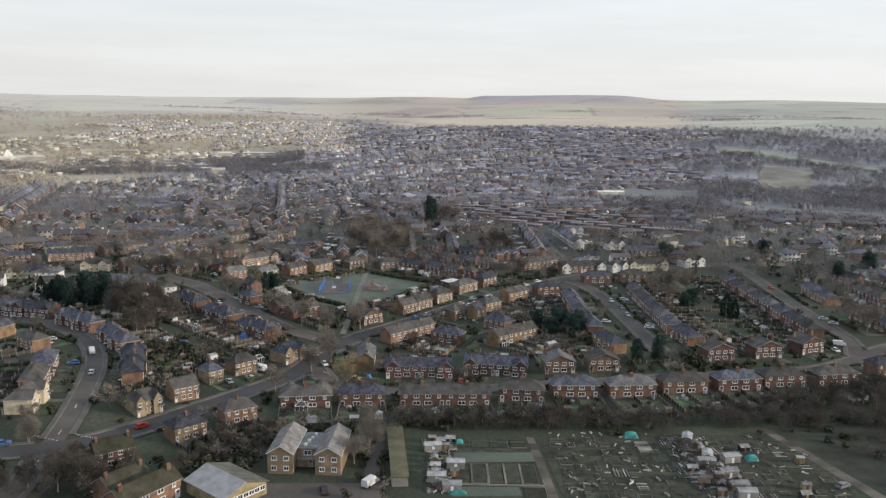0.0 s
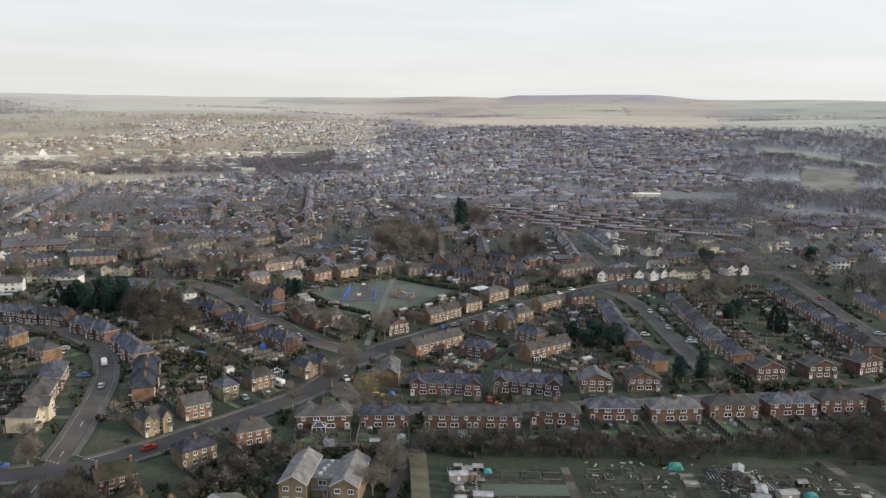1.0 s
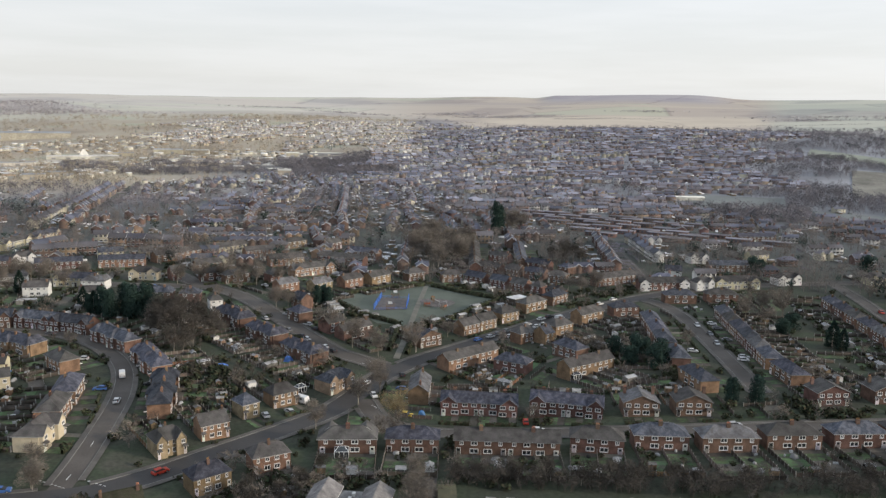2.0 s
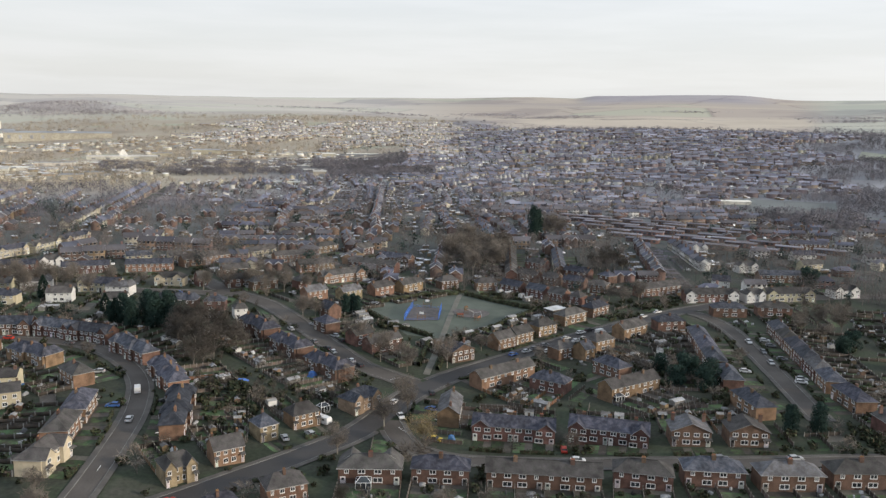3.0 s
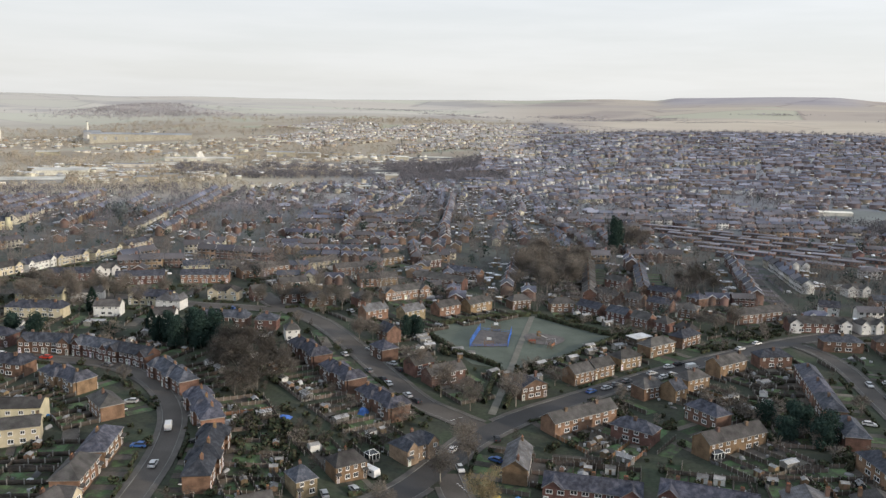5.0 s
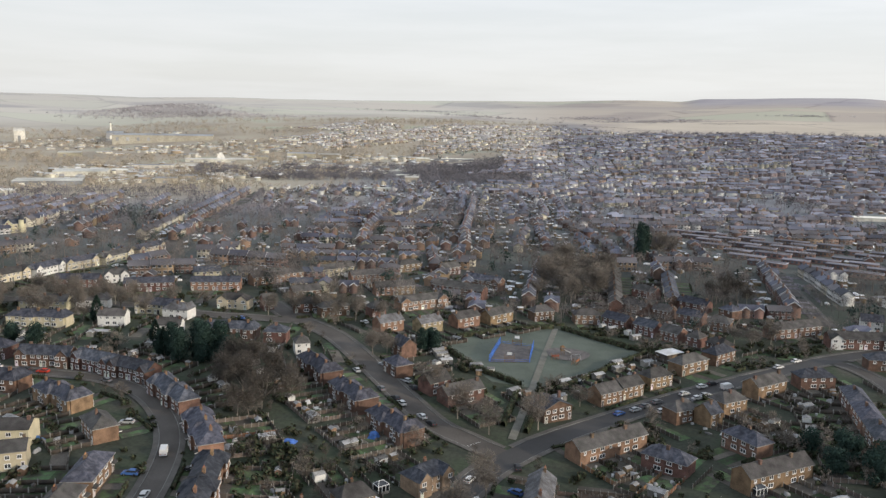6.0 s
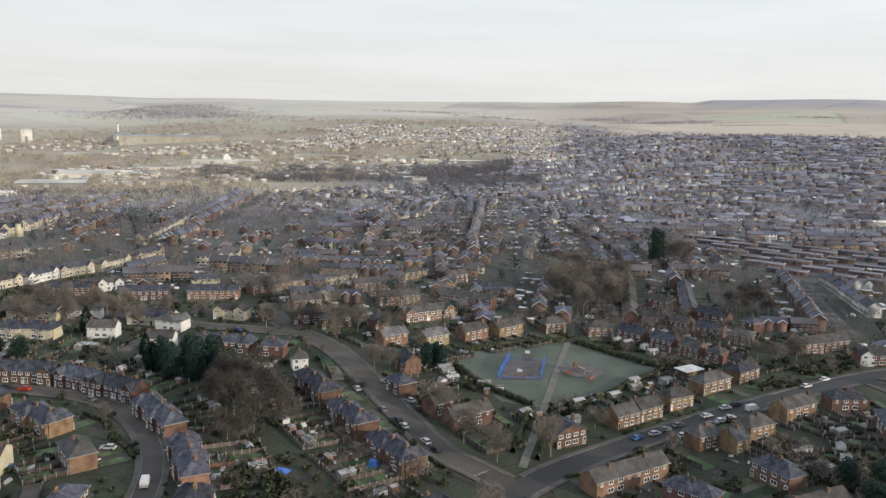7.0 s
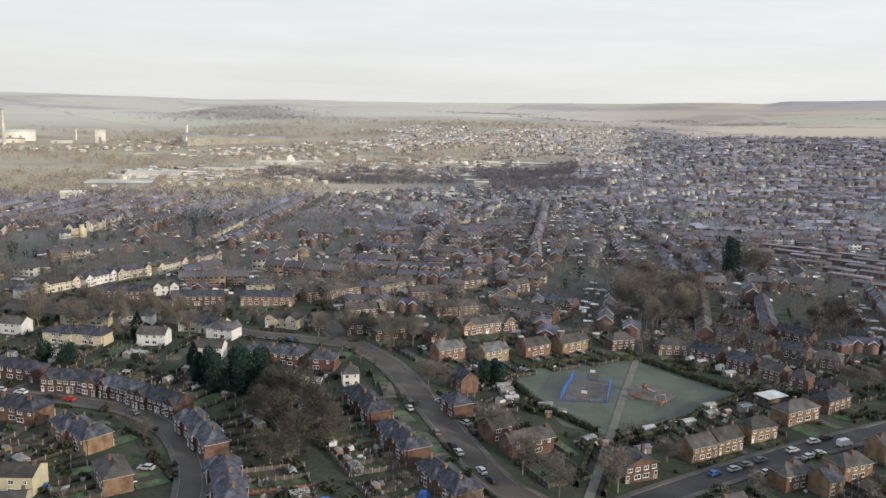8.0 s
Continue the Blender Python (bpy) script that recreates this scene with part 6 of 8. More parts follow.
    garden_fence(*ends[0], *ends[4], rp.random() < 0.08)
    w_ = 4.2; nx_, ny_ = -math.sin(a) * w_, math.cos(a) * w_
    if not any(blocked(e[0] + nx_, e[1] + ny_, 0.6) for e in ends):
        plot_lawn(lawns if rp.random() < 0.8 else yards, [ends[0], ends[4], (ends[4][0] + nx_, ends[4][1] + ny_), (ends[0][0] + nx_, ends[0][1] + ny_)][::-1], 0.066)
FENCE_RUNS.sort(key=lambda q: math.hypot((q[0] + q[2]) / 2 + 20, (q[1] + q[3]) / 2 - 250))
for q in FENCE_RUNS[:175]: fence_thing(*q)
fp, fb = fence_shape(8.0); fp.add(fb); fp.m = [0 if k < len(fp.f) - len(fb.f) else 1 for k in range(len(fp.f))]
bulk("far_garden_fences", [(fp, [(x1, y1, gz((x1 + x2) / 2, (y1 + y2) / 2), math.atan2(y2 - y1, x2 - x1), math.hypot(x2 - x1, y2 - y1) / 8, 1, 1) for x1, y1, x2, y2, nw in FENCE_RUNS[175:]])], [POSTC, FENCE], "weathered timber garden fences behind the houses", "fences")
# scatter over the remaining garden land
def open_land(x, y, r):
    if blocked(x, y, r): return False
    if y > 354 and -79 < x < -3 and y < 437 and (x + 78) * 0.9 + 357 - 26 < y + 26: return False
    return not (-20 < x < 104 and y < 206) and not (-62 < x < -16 and y < 174) and not (y < 165) and not (-45 < x < -36.5 and 310 < y < 358)
for k in range(3000):
    x, y = rp.uniform(-330, 190), rp.uniform(165, 445)
    if math.sin(x / 9 + y / 14) + math.sin(y / 8 - x / 17) < -0.3 and k % 3: continue
    if abs(x + 20) > 0.62 * y + 60: continue
    if not open_land(x, y, 0.9): continue
    c = rp.random()
    if c < 0.05: grow(scrub, x, y, rp.uniform(0.4, 1.1))
    elif c < 0.16: grow(darkscrub, x, y, rp.uniform(0.4, 1.1))
    elif c < 0.95: grow(bushes, x, y, rp.uniform(0.4, 1.15))
    elif open_land(x, y, 2.5): grow(small_trees, x, y, rp.uniform(0.7, 1.3))
bulk("bare_scrub", [(scrub_shape(400 + i, 3.8, 150, 0.07, 0.8), scrub[i::3]) for i in range(3)], [TWIG], "leafless brown garden shrubs and scrub", "shrubs")
bulk("dark_scrub", [(scrub_shape(410 + i, 4.4, 190, 0.07, 0.8), darkscrub[i::3]) for i in range(3)], [TWIGD], "dark leafless scrub thicket", "shrubs")
bulk("thicket", [(scrub_shape(440 + i, 4.4, 240, 0.042, 0.66), thicket[i::3]) for i in range(3)], [TWIGD], "dense dark leafless thicket by the allotments", "shrubs")
bulk("garden_bushes", [(bush_shape(420 + i), bushes[i::3]) for i in range(3)], [HEDGE], "dark evergreen garden bushes", "bushes")
bulk("garden_trees", [(scrub_shape(430 + i, 6.5, 420, 0.07, 1.2), small_trees[i::3]) for i in range(3)], [TWIG], "small leafless garden trees", "trees")
thing("garden_lawn", lawns, LAWN, "patchy winter lawns of the house plots", "lawn", "", "stuff")
thing("garden_yard", yards, GRAVEL, "paved and gravelled yards and drives", "paving", "", "stuff")

# ---- allotments ----
draped("allotment_turf", [(-4, 171), (24, 171), (23.5, 201), (-3.5, 203)], SOIL, "rough trodden turf of the allotments", "grass", 0.05)
draped("allotment_turf", [(29, 160), (96, 165), (98, 209), (26, 202)], SOIL, "rough trodden turf of the allotments", "grass", 0.055)
draped("rough_grass", [(104.5, 150), (215, 150), (215, 232), (92, 213)], ROUGH, "dark rough brambly grass beside the allotments", "grass", 0.06)
draped("allotment_green", [(4, 186.5), (25.2, 188), (25, 193.5), (3.6, 192.5)], FROST, "frosted green grass strip between beds", "grass", 0.08)
draped("allotment_green", [(3, 168.5), (19, 169.5), (18.6, 174), (3, 173.5)], FROST, "frosted green grass strip between beds", "grass", 0.084)
draped("allotment_track", [(25.8, 150), (28.4, 150), (25.2, 203), (23.2, 203)], GRAVEL, "worn gravel track between allotment plots", "track", 0.088)
draped("allotment_track", [(104, 155), (108, 155), (92, 212), (89, 212)], GRAVEL, "worn gravel track between allotment plots", "track", 0.09)
draped("car_park", [(-44, 150), (-18, 150), (-18, 174.5), (-44, 173.5)], ASPH, "worn tarmac forecourt in front of the flats", "car park", 0.06)
draped("lane", [(-17.8, 150), (-12.5, 150), (-15.2, 212), (-18.2, 212)], ASPH, "narrow worn tarmac lane", "road", 0.07)
beds, edges = Shape(), Shape()
ra = random.Random(21)


def bed(x0, x1, y0, y1):
    beds.box(x0, x1, y0, y1, -0.3, 0.16 + 0.05 * ra.random())
    for q in ((x0 - 0.1, x0, y0, y1), (x1, x1 + 0.1, y0, y1), (x0, x1, y0 - 0.1, y0), (x0, x1, y1, y1 + 0.1)):
        if ra.random() < 0.6: edges.box(*q, -0.3, 0.2 + 0.1 * ra.random())


for k in range(5):
    bed(4 + k * 4.0, 7.4 + k * 4.0, 175.3, 185.6)
for k in range(4):
    bed(3.5 + k * 5.0, 7.8 + k * 5.0, 196, 199.5)
bed(19.6, 24.6, 168, 173.5)
for k in range(4): edges.box(7.55 + 4 * k, 7.85 + 4 * k, 174.8, 186, -0.1, 0.32)
edges.box(3.8, 24.6, 174.3, 174.6, -0.1, 0.32)
for gx in range(16):
    for gy in range(12):
        x, y = 30.0 + gx * 4.1 + ra.uniform(-.9, .9), 162 + gy * 3.5 + ra.uniform(-.7, .7)
        if ra.random() < 0.58 and not 66 < x < 71:
            wd = ra.uniform(1.0, 3.2)
            bed(x, x + wd, y, y + ra.uniform(1.2, 3.0))
thing("allotment_bed", beds, SOIL, "dug dark soil beds of the allotments", "vegetable bed", "", "stuff")
thing("bed_edging", edges, mat("pale_boards", (0.17, 0.158, 0.135), 0.9, rnd="ISL", spread=0.5), "pale timber boards edging the allotment beds", "edging", "", "stuff")
for x, y, t, k in ((-2, 199, 0, "shed"), (0.2, 198, 5, "greenhouse"), (-1.8, 194, 8, "garage"), (-1.5, 189.5, 0, "shed"), (-1.2, 186.5, 90, "shed"), (-1, 183, 0, "greenhouse"), (-0.8, 179.5, 4, "shed"), (-0.6, 176.5, 0, "garage"), (0, 173, 90, "shed"), (4, 184, 0, "garage"), (3.6, 179.5, 10, "shed"),
                   (2.8, 199.5, 0, "greenhouse"), (1.5, 194.5, 0, "shed"), (3, 172, 0, "garage"), (66.2, 202, 70, "garage"), (67.2, 198.2, 75, "shed"), (67.6, 194.5, 70, "shed"), (68, 191, 75, "garage"), (66.5, 187.5, 0, "garage"), (69, 184.5, 70, "shed"), (70, 181.5, 10, "garage"),
                   (67.2, 180, 0, "shed"), (71, 178, 70, "shed"), (70, 174.5, 5, "garage"), (66.5, 175.5, 70, "greenhouse"), (70.5, 170.8, 0, "garage"), (65, 171.5, 0, "shed"), (79.5, 197, 10, "greenhouse"), (73.6, 190.2, 12, "garage"), (86, 175, 0, "shed"), (91, 190, 0, "shed"), (84, 171, 10, "greenhouse"), (62, 184, 0, "greenhouse"), (63, 178, 0, "shed")):
    shed(x, y, t, k)


def tarp(x, y, w, d, h, material, label):
    s = Shape()
    n = 7
    for i in range(n):
        for j in range(n):
            z = lambda a, b: gz(x, y) + h * (math.sin(math.pi * a / n) ** 0.45) * (math.sin(math.pi * b / n) ** 0.45) * (1 + 0.12 * math.sin(a * 2.3 + b * 3.1))
            p = lambda a, b: (x - w / 2 + w * a / n, y - d / 2 + d * b / n, z(a, b))
            s.face([p(i, j), p(i + 1, j), p(i + 1, j + 1), p(i, j + 1)])
    thing("tarpaulin", s, material, label, "tarpaulin")


tarp(79.5, 191.3, 3.4, 2.4, 1.4, TEAL, "teal tarpaulin over a frame on the allotment")
tarp(51.7, 204.6, 4.2, 2.4, 1.6, TEAL, "teal tarpaulin beside an allotment shed")
tarp(5.2, 198.5, 2.2, 1.8, 1.2, TEAL, "teal tarpaulin over an allotment heap")
tarp(4.5, 170.2, 4, 1.6, 0.8, TEAL, "teal tarpaulin over an allotment heap")
tarp(0.5, 181.3, 1.2, 1.0, 1.0, BLUE, "blue plastic water butt cover on the allotment")
tarp(-95, 283, 4, 2.2, 0.8, BLUE, "blue tarpaulin in a back garden")
tarp(-76, 296, 3, 3, 1.8, BLUE, "blue tarpaulin in a back garden")
tarp(-24.5, 259, 2.4, 2.2, 2.2, BLUE, "blue tarpaulin beside a garage")
tarp(-156, 262, 3, 1.6, 1.0, BLUE, "blue tarpaulin in a back garden")
# flat garage block with a mossy roof
gb = tagged(new("garage_block"), "long low garage block with a mossy flat roof", "garage")
s = Shape(); s.box(-1.9, 1.9, -15, 15, -0.5, 2.3); part("wall", s, CONC, gb)
s = Shape(); s.box(-2.1, 2.1, -15.2, 15.2, 2.3, 2.5); part("flat_roof", s, mat("mossy_felt", (0.115, 0.11, 0.065), 0.95, tint=(0.09, 0.09, 0.055)), gb)
for k in range(10):
    s = Shape(); s.box(-1.95, -1.88, -14.4 + k * 2.95, -12.1 + k * 2.95, 0, 2.05); part("garage_door", s, DOORM, gb)
gb.matrix_basis = pose(-10.6, 188, gz(-10, 188), 0, 0, 6)
s = Shape()
rd = random.Random(33)
for k in range(560):
    x, y = rd.choice(((rd.uniform(30, 96), rd.uniform(162, 207)), (rd.uniform(-3, 3), rd.uniform(170, 202)), (rd.uniform(60, 72), rd.uniform(168, 204))))
    w, d, h = rd.uniform(0.1, 0.9), rd.uniform(0.06, 0.35), rd.uniform(0.1, 0.4)
    n, t = (rd.randint(3, 7), 0.08 + 1.57 * rd.randint(0, 1) + rd.uniform(-0.1, 0.1)) if k % 14 == 0 else (1, rd.uniform(0, 3.14))
    if n > 1: w, d = rd.uniform(1.2, 2.2), rd.uniform(0.12, 0.3)
    for e in range(n):                                   # some boards lie in rows along the beds
        q = Shape(); q.box(-w, w, -d / 2, d / 2, -0.1, h * (0.5 if n > 1 else 1)); q.turned(t, x - math.sin(t) * e * 0.8, y + math.cos(t) * e * 0.8, gz(x, y) + 0.1); s.add(q)
thing("allotment_clutter", s, mat("mixed_clutter", (0.26, 0.25, 0.235), 0.8, rnd="ISL", spread=0.85, hue=0.12), "boards, tubs and frames scattered over the allotments", "clutter", "", "stuff")

# bins, tables, trampolines and heaps in the gardens
gb1 = Shape(); gb1.box(-0.5, 0.5, -0.35, 0.35, -0.1, 0.8)
gb2 = Shape(); gb2.tube((0, 0, -0.1), (0, 0, 0.7), 1.1, 1.1, 10)
gb3 = Shape(); gb3.solid([(-1.2, -0.8, 0), (1.2, -0.8, 0), (1.2, 0.8, 0), (-1.2, 0.8, 0), (-0.9, -0.5, 1.2), (1.0, -0.4, 1.0), (0.9, 0.6, 1.3), (-0.8, 0.5, 1.0)], [(0, 1, 5, 4), (1, 2, 6, 5), (2, 3, 7, 6), (3, 0, 4, 7), (4, 5, 6, 7)])
gi = [[], [], []]
for px, py, a, L, D in PLOTS:
    for k in range(7 if L < 19 else 12):
        u, v = rp.uniform(-L / 2, L / 2), rp.uniform(D / 2 + 0.8, D / 2 + 14) 
        x, y = px + math.cos(a) * u - math.sin(a) * v, py + math.sin(a) * u + math.cos(a) * v
        if blocked(x, y, 0.9): continue
        gi[0 if rp.random() < 0.75 else rp.choice((1, 2))].append((x, y, gz(x, y) + 0.1, rp.uniform(0, 3.14), rp.uniform(0.4, 1.2), rp.uniform(0.4, 1.1), rp.uniform(0.4, 1.0)))
bulk("garden_clutter", list(zip((gb1, gb2, gb3), gi)), [mat("garden_oddments", (0.25, 0.25, 0.25), 0.7, rnd="ISL", spread=0.95, hue=0.1)], "bins, benches, tubs and heaps about the gardens", "clutter")

# sheds round the park, and the low flat-roofed store behind the main road
for x, y, t, k in ((-79.2, 375.7, 35, "garage"), (-77.0, 372.5, 35, "garage"), (-74.5, 370.0, 40, "shed"), (-73.7, 366.5, 35, "garage"), (-62.7, 366.5, 30, "garage"), (-57.0, 364.5, 20, "summer"), (-60.5, 361.0, 20, "shed"), (-46.0, 349.0, 60, "garage"), (-31.0, 350.5, 45, "garage"), (-22.9, 440.0, 50, "summer"),
                   (-19.0, 437.0, 50, "garage"), (-12.0, 433.8, 50, "summer"), (-8.8, 427.1, 40, "garage"), (-5.0, 424.0, 50, "shed"), (-14.7, 389.0, 45, "garage"), (-3.8, 392.2, 45, "garage"), (-9.0, 386.5, 45, "shed")):
    if not blocked(x, y, 0.8): shed(x, y, t, k)
store = tagged(new("flat_roofed_store"), "low dark timber store with a white flat roof", "outbuilding")
q = Shape(); q.box(-4.2, 4.2, -2.8, 2.8, -0.5, 2.6); part("wall", q, FENCE, store)
q = Shape(); q.box(-4.5, 4.5, -3.1, 3.1, 2.6, 2.85); part("flat_roof", q, mat("white_roof_sheet", (0.62, 0.62, 0.62), 0.6), store)
q = Shape(); q.box(-1.2, 1.2, -2.86, -2.78, 0, 2.1); part("door", q, TIMBER, store)
store.matrix_basis = pose(4.3, 403.0, gz(4.3, 403.0), 0, 0, 45)

# ---- conservatories ----
def conservatory(x, y, turn, w=3.6, d=3.2):
    root = tagged(new("conservatory"), "white framed glass conservatory with a hipped glass roof", "conservatory")
    s = Shape(); s.box(-w / 2, w / 2, -d / 2, d / 2, -0.4, 0.6); part("plinth", s, CONC, root)
    s = Shape(); s.box(-w / 2 + 0.06, w / 2 - 0.06, -d / 2 + 0.06, d / 2 - 0.06, 0.6, 2.1, 0, True); part("glazing", s, GLASS, root)
    g = Shape(); top = [(-w / 2, -d / 2, 2.1), (w / 2, -d / 2, 2.1), (w / 2, d / 2, 2.1), (-w / 2, d / 2, 2.1), (-w / 5, 0, 3.0), (w / 5, 0, 3.0)]
    g.solid(top, [(0, 1, 5, 4), (1, 2, 5), (2, 3, 4, 5), (3, 0, 4), (3, 2, 1, 0)]); part("glass_roof", g, GLASS, root)
    for a, b in ((0, 4), (1, 5), (2, 5), (3, 4), (4, 5), (0, 1), (1, 2), (2, 3), (3, 0)):
        s = Shape(); s.tube(top[a], top[b], 0.07, 0.07, 4); part("roof_bar", s, UPVC, root)
    for i in range(4):
        for sx_ in (-1, 1):
            s = Shape(); px = -w / 2 + w * i / 3; s.box(px - 0.06, px + 0.06, sx_ * d / 2 - 0.05, sx_ * d / 2 + 0.05, 0.55, 2.12, 0, True); part("mullion", s, UPVC, root)
    root.matrix_basis = pose(x, y, gz(x, y), 0, 0, turn)


conservatory(23.5, 295.5, 40); conservatory(-167.1, 285.4, 10); conservatory(-64.0, 268.0, 50, 3.0, 2.6); conservatory(-40.5, 221.0, 10)

# ---- vehicles ----
PAINT = {"white": (0.6, 0.6, 0.6), "silver": (0.42, 0.43, 0.44), "blue": (0.05, 0.12, 0.32), "red": (0.45, 0.05, 0.03), "black": (0.03, 0.03, 0.035), "grey": (0.16, 0.165, 0.175), "yellow": (0.55, 0.40, 0.05)}
PAINTM = {k: mat("car_paint_" + k, v, 0.45, spread=0.06, dark=0.95, light=1.04, spec=0.3, hue=0) for k, v in PAINT.items()}
LAMPM = mat("lamp_glass", (0.6, 0.58, 0.55), 0.15)
TAILM = mat("tail_lamp", (0.35, 0.02, 0.02), 0.2)
CARGLASS = mat("car_glass", (0.03, 0.034, 0.038), 0.4, spread=0.3, spec=0.25)
CARS = {}


def profile_body(s, prof, half, top_half, belt, m=0):
    """Side outline swept across the width, narrowing above the belt line."""
    n = len(prof)
    w = [half if z <= belt else half + (top_half - half) * (z - belt) / (max(p[1] for p in prof) - belt) for x, z in prof]
    L = [(x, -w[i], z) for i, (x, z) in enumerate(prof)]; R = [(x, w[i], z) for i, (x, z) in enumerate(prof)]
    k = len(s.v)
    s.solid(L + R, [(i, (i + 1) % n, n + (i + 1) % n, n + i) for i in range(n)] + [tuple(range(n))[::-1], tuple(range(n, 2 * n))], m)


def car_parts(kind, colour):
    if (kind, colour) in CARS: return CARS[(kind, colour)]
    out = []
    if kind == "car":
        b = Shape(); profile_body(b, [(-2.1, 0.3), (-2.15, 0.75), (-1.95, 0.98), (1.15, 0.95), (2.0, 0.8), (2.15, 0.55), (2.1, 0.3)][::-1], 0.88, 0.84, 0.7)
        g = Shape(); profile_body(g, [(-1.9, 0.95), (-1.45, 1.38), (0.2, 1.42), (1.1, 0.94)][::-1], 0.82, 0.66, 0.95)
        t = Shape(); profile_body(t, [(-1.5, 1.36), (-1.3, 1.45), (0.0, 1.48), (0.3, 1.41)][::-1], 0.70, 0.62, 1.37)
        wb, wr, ln, tl = 1.3, 0.31, 2.1, -2.1
    elif kind == "van":
        b = Shape(); profile_body(b, [(-2.5, 0.35), (-2.5, 2.1), (1.2, 2.1), (1.75, 1.25), (2.45, 1.05), (2.5, 0.35)][::-1], 0.97, 0.88, 1.2)
        g = Shape(); profile_body(g, [(1.15, 1.3), (1.12, 1.95), (1.36, 1.9), (1.82, 1.25)][::-1], 0.95, 0.9, 1.3)
        t = Shape(); t.box(-2.3, 1.0, -0.8, 0.8, 2.08, 2.14)
        wb, wr, ln, tl = 1.6, 0.34, 2.47, -2.5
    else:
        b = Shape(); profile_body(b, [(-3.0, 0.5), (-3.05, 1.5), (-2.8, 2.4), (2.6, 2.45), (3.0, 1.6), (2.9, 0.5)][::-1], 1.1, 1.02, 1.6)
        g = Shape(); g.box(-1.9, -0.9, -1.1, 1.1, 1.4, 1.95, 0, True); g.box(0.4, 1.7, -1.1, 1.1, 1.4, 1.95, 0, True)
        t = Shape(); t.box(-0.4, 0.3, -0.4, 0.4, 2.42, 2.52)
        wb, wr, ln, tl = 0.3, 0.32, 2.95, -3.04
    wh = Shape(); wh.tube((0, -0.1, 0), (0, 0.1, 0), wr, wr, 12); wh.face([(wr * math.cos(i * 0.5236), -0.1, wr * math.sin(i * 0.5236)) for i in range(12)])
    rim = Shape(); rim.tube((0, -0.12, 0), (0, 0.12, 0), wr * 0.6, wr * 0.6, 8); rim.face([(wr * 0.6 * math.cos(i * 0.7854), -0.12, wr * 0.6 * math.sin(i * 0.7854)) for i in range(8)])
    hl, tm = Shape(), Shape()
    hl.box(ln - 0.12, ln + 0.03, -0.18, 0.18, 0.58, 0.72, 0, True); tm.box(tl - 0.03, tl + 0.1, -0.13, 0.13, 0.7, 0.9, 0, True)
    CARS[(kind, colour)] = (b.mesh("body", [PAINTM[colour]]), g.mesh("glasshouse", [CARGLASS]), t.mesh("car_roof", [PAINTM[colour]]), wh.mesh("wheel", [RUBBER]), rim.mesh("rim", [STEEL]), hl.mesh("headlight", [LAMPM]), tm.mesh("tail_light", [TAILM]), wb, wr)
    return CARS[(kind, colour)]


def vehicle(kind, colour, x, y, turn):
    b, g, t, wh, rim, hl, tm, wb, wr = car_parts(kind, colour)
    root = tagged(new({"car": "car", "van": "van", "caravan": "caravan"}[kind]), {"car": f"{colour} hatchback car parked beside the road", "van": f"{colour} panel van parked beside the road", "caravan": "white touring caravan parked on a drive"}[kind], kind, "parked vehicles")
    part("body", b, None, root); part("glasshouse", g, None, root, "dark glass windows"); part("car_roof", t, None, root)
    hw = {"car": 0.82, "van": 0.9, "caravan": 1.02}[kind]
    for sx in ((-1, 1) if kind != "caravan" else (1,)):
        for sy in (-1, 1):
            o = part("wheel", wh, None, root); o.location = (sx * wb, sy * hw, wr)
            if sx > 0: part("rim", rim, None, o)
    if kind != "caravan":
        for sy in (-0.6, 0.6):
            o = part("headlight", hl, None, root); o.location = (0, sy, 0)
            o = part("tail_light", tm, None, root); o.location = (0, sy, 0)
    root.matrix_basis = pose(x, y, gz(x, y) + 0.13, 0, 0, turn) @ Matrix.Diagonal((0.94, 0.94, 0.94, 1))


def road_turn(x, y):
    best, ang = 1e9, 0
    for ln, hw in ROADS:
        d = np.hypot(ln[:, 0] - x, ln[:, 1] - y); k = int(np.argmin(d))
        if d[k] < best:
            k2 = min(k, len(ln) - 2); best = d[k]; v = ln[k2 + 1] - ln[k2]; ang = math.degrees(math.atan2(v[1], v[0]))
    return ang


for kind, colour, x, y, off in (
        ("car", "blue", -11.5, 344.5, 0), ("car", "silver", -6.6, 348.9, 0), ("car", "grey", -3.6, 352.6, 0), ("car", "grey", 0.2, 356.5, 0), ("car", "white", 1.5, 349.2, 0), ("car", "silver", 8.7, 364.9, 0), ("car", "grey", 9.7, 358.6, 0), ("car", "white", 12.8, 361.8, 0), ("car", "silver", 15.5, 364.7, 0),
        ("car", "white", 14.7, 372.5, 0), ("car", "black", 18.3, 375.9, 0), ("van", "white", 22.7, 372.8, 0), ("car", "white", -67.7, 315.4, 0), ("car", "white", -76.3, 322.4, 0), ("car", "black", -79.1, 325.3, 0), ("car", "grey", -85.8, 330.8, 0), ("car", "silver", -98.9, 342.9, 0), ("car", "silver", -92.7, 353.2, 30),
        ("car", "silver", -80.9, 341.8, 20), ("car", "black", -76.8, 336.8, 0), ("car", "black", -63.8, 311.7, 0), ("car", "white", -111.3, 243.2, 0), ("van", "white", -120.2, 264.0, 0), ("car", "silver", -116.2, 272.1, 60), ("car", "blue", -120.7, 251.3, 80), ("car", "black", -108.5, 258.3, 70)):
    vehicle(kind, colour, x, y, road_turn(x, y) + off)
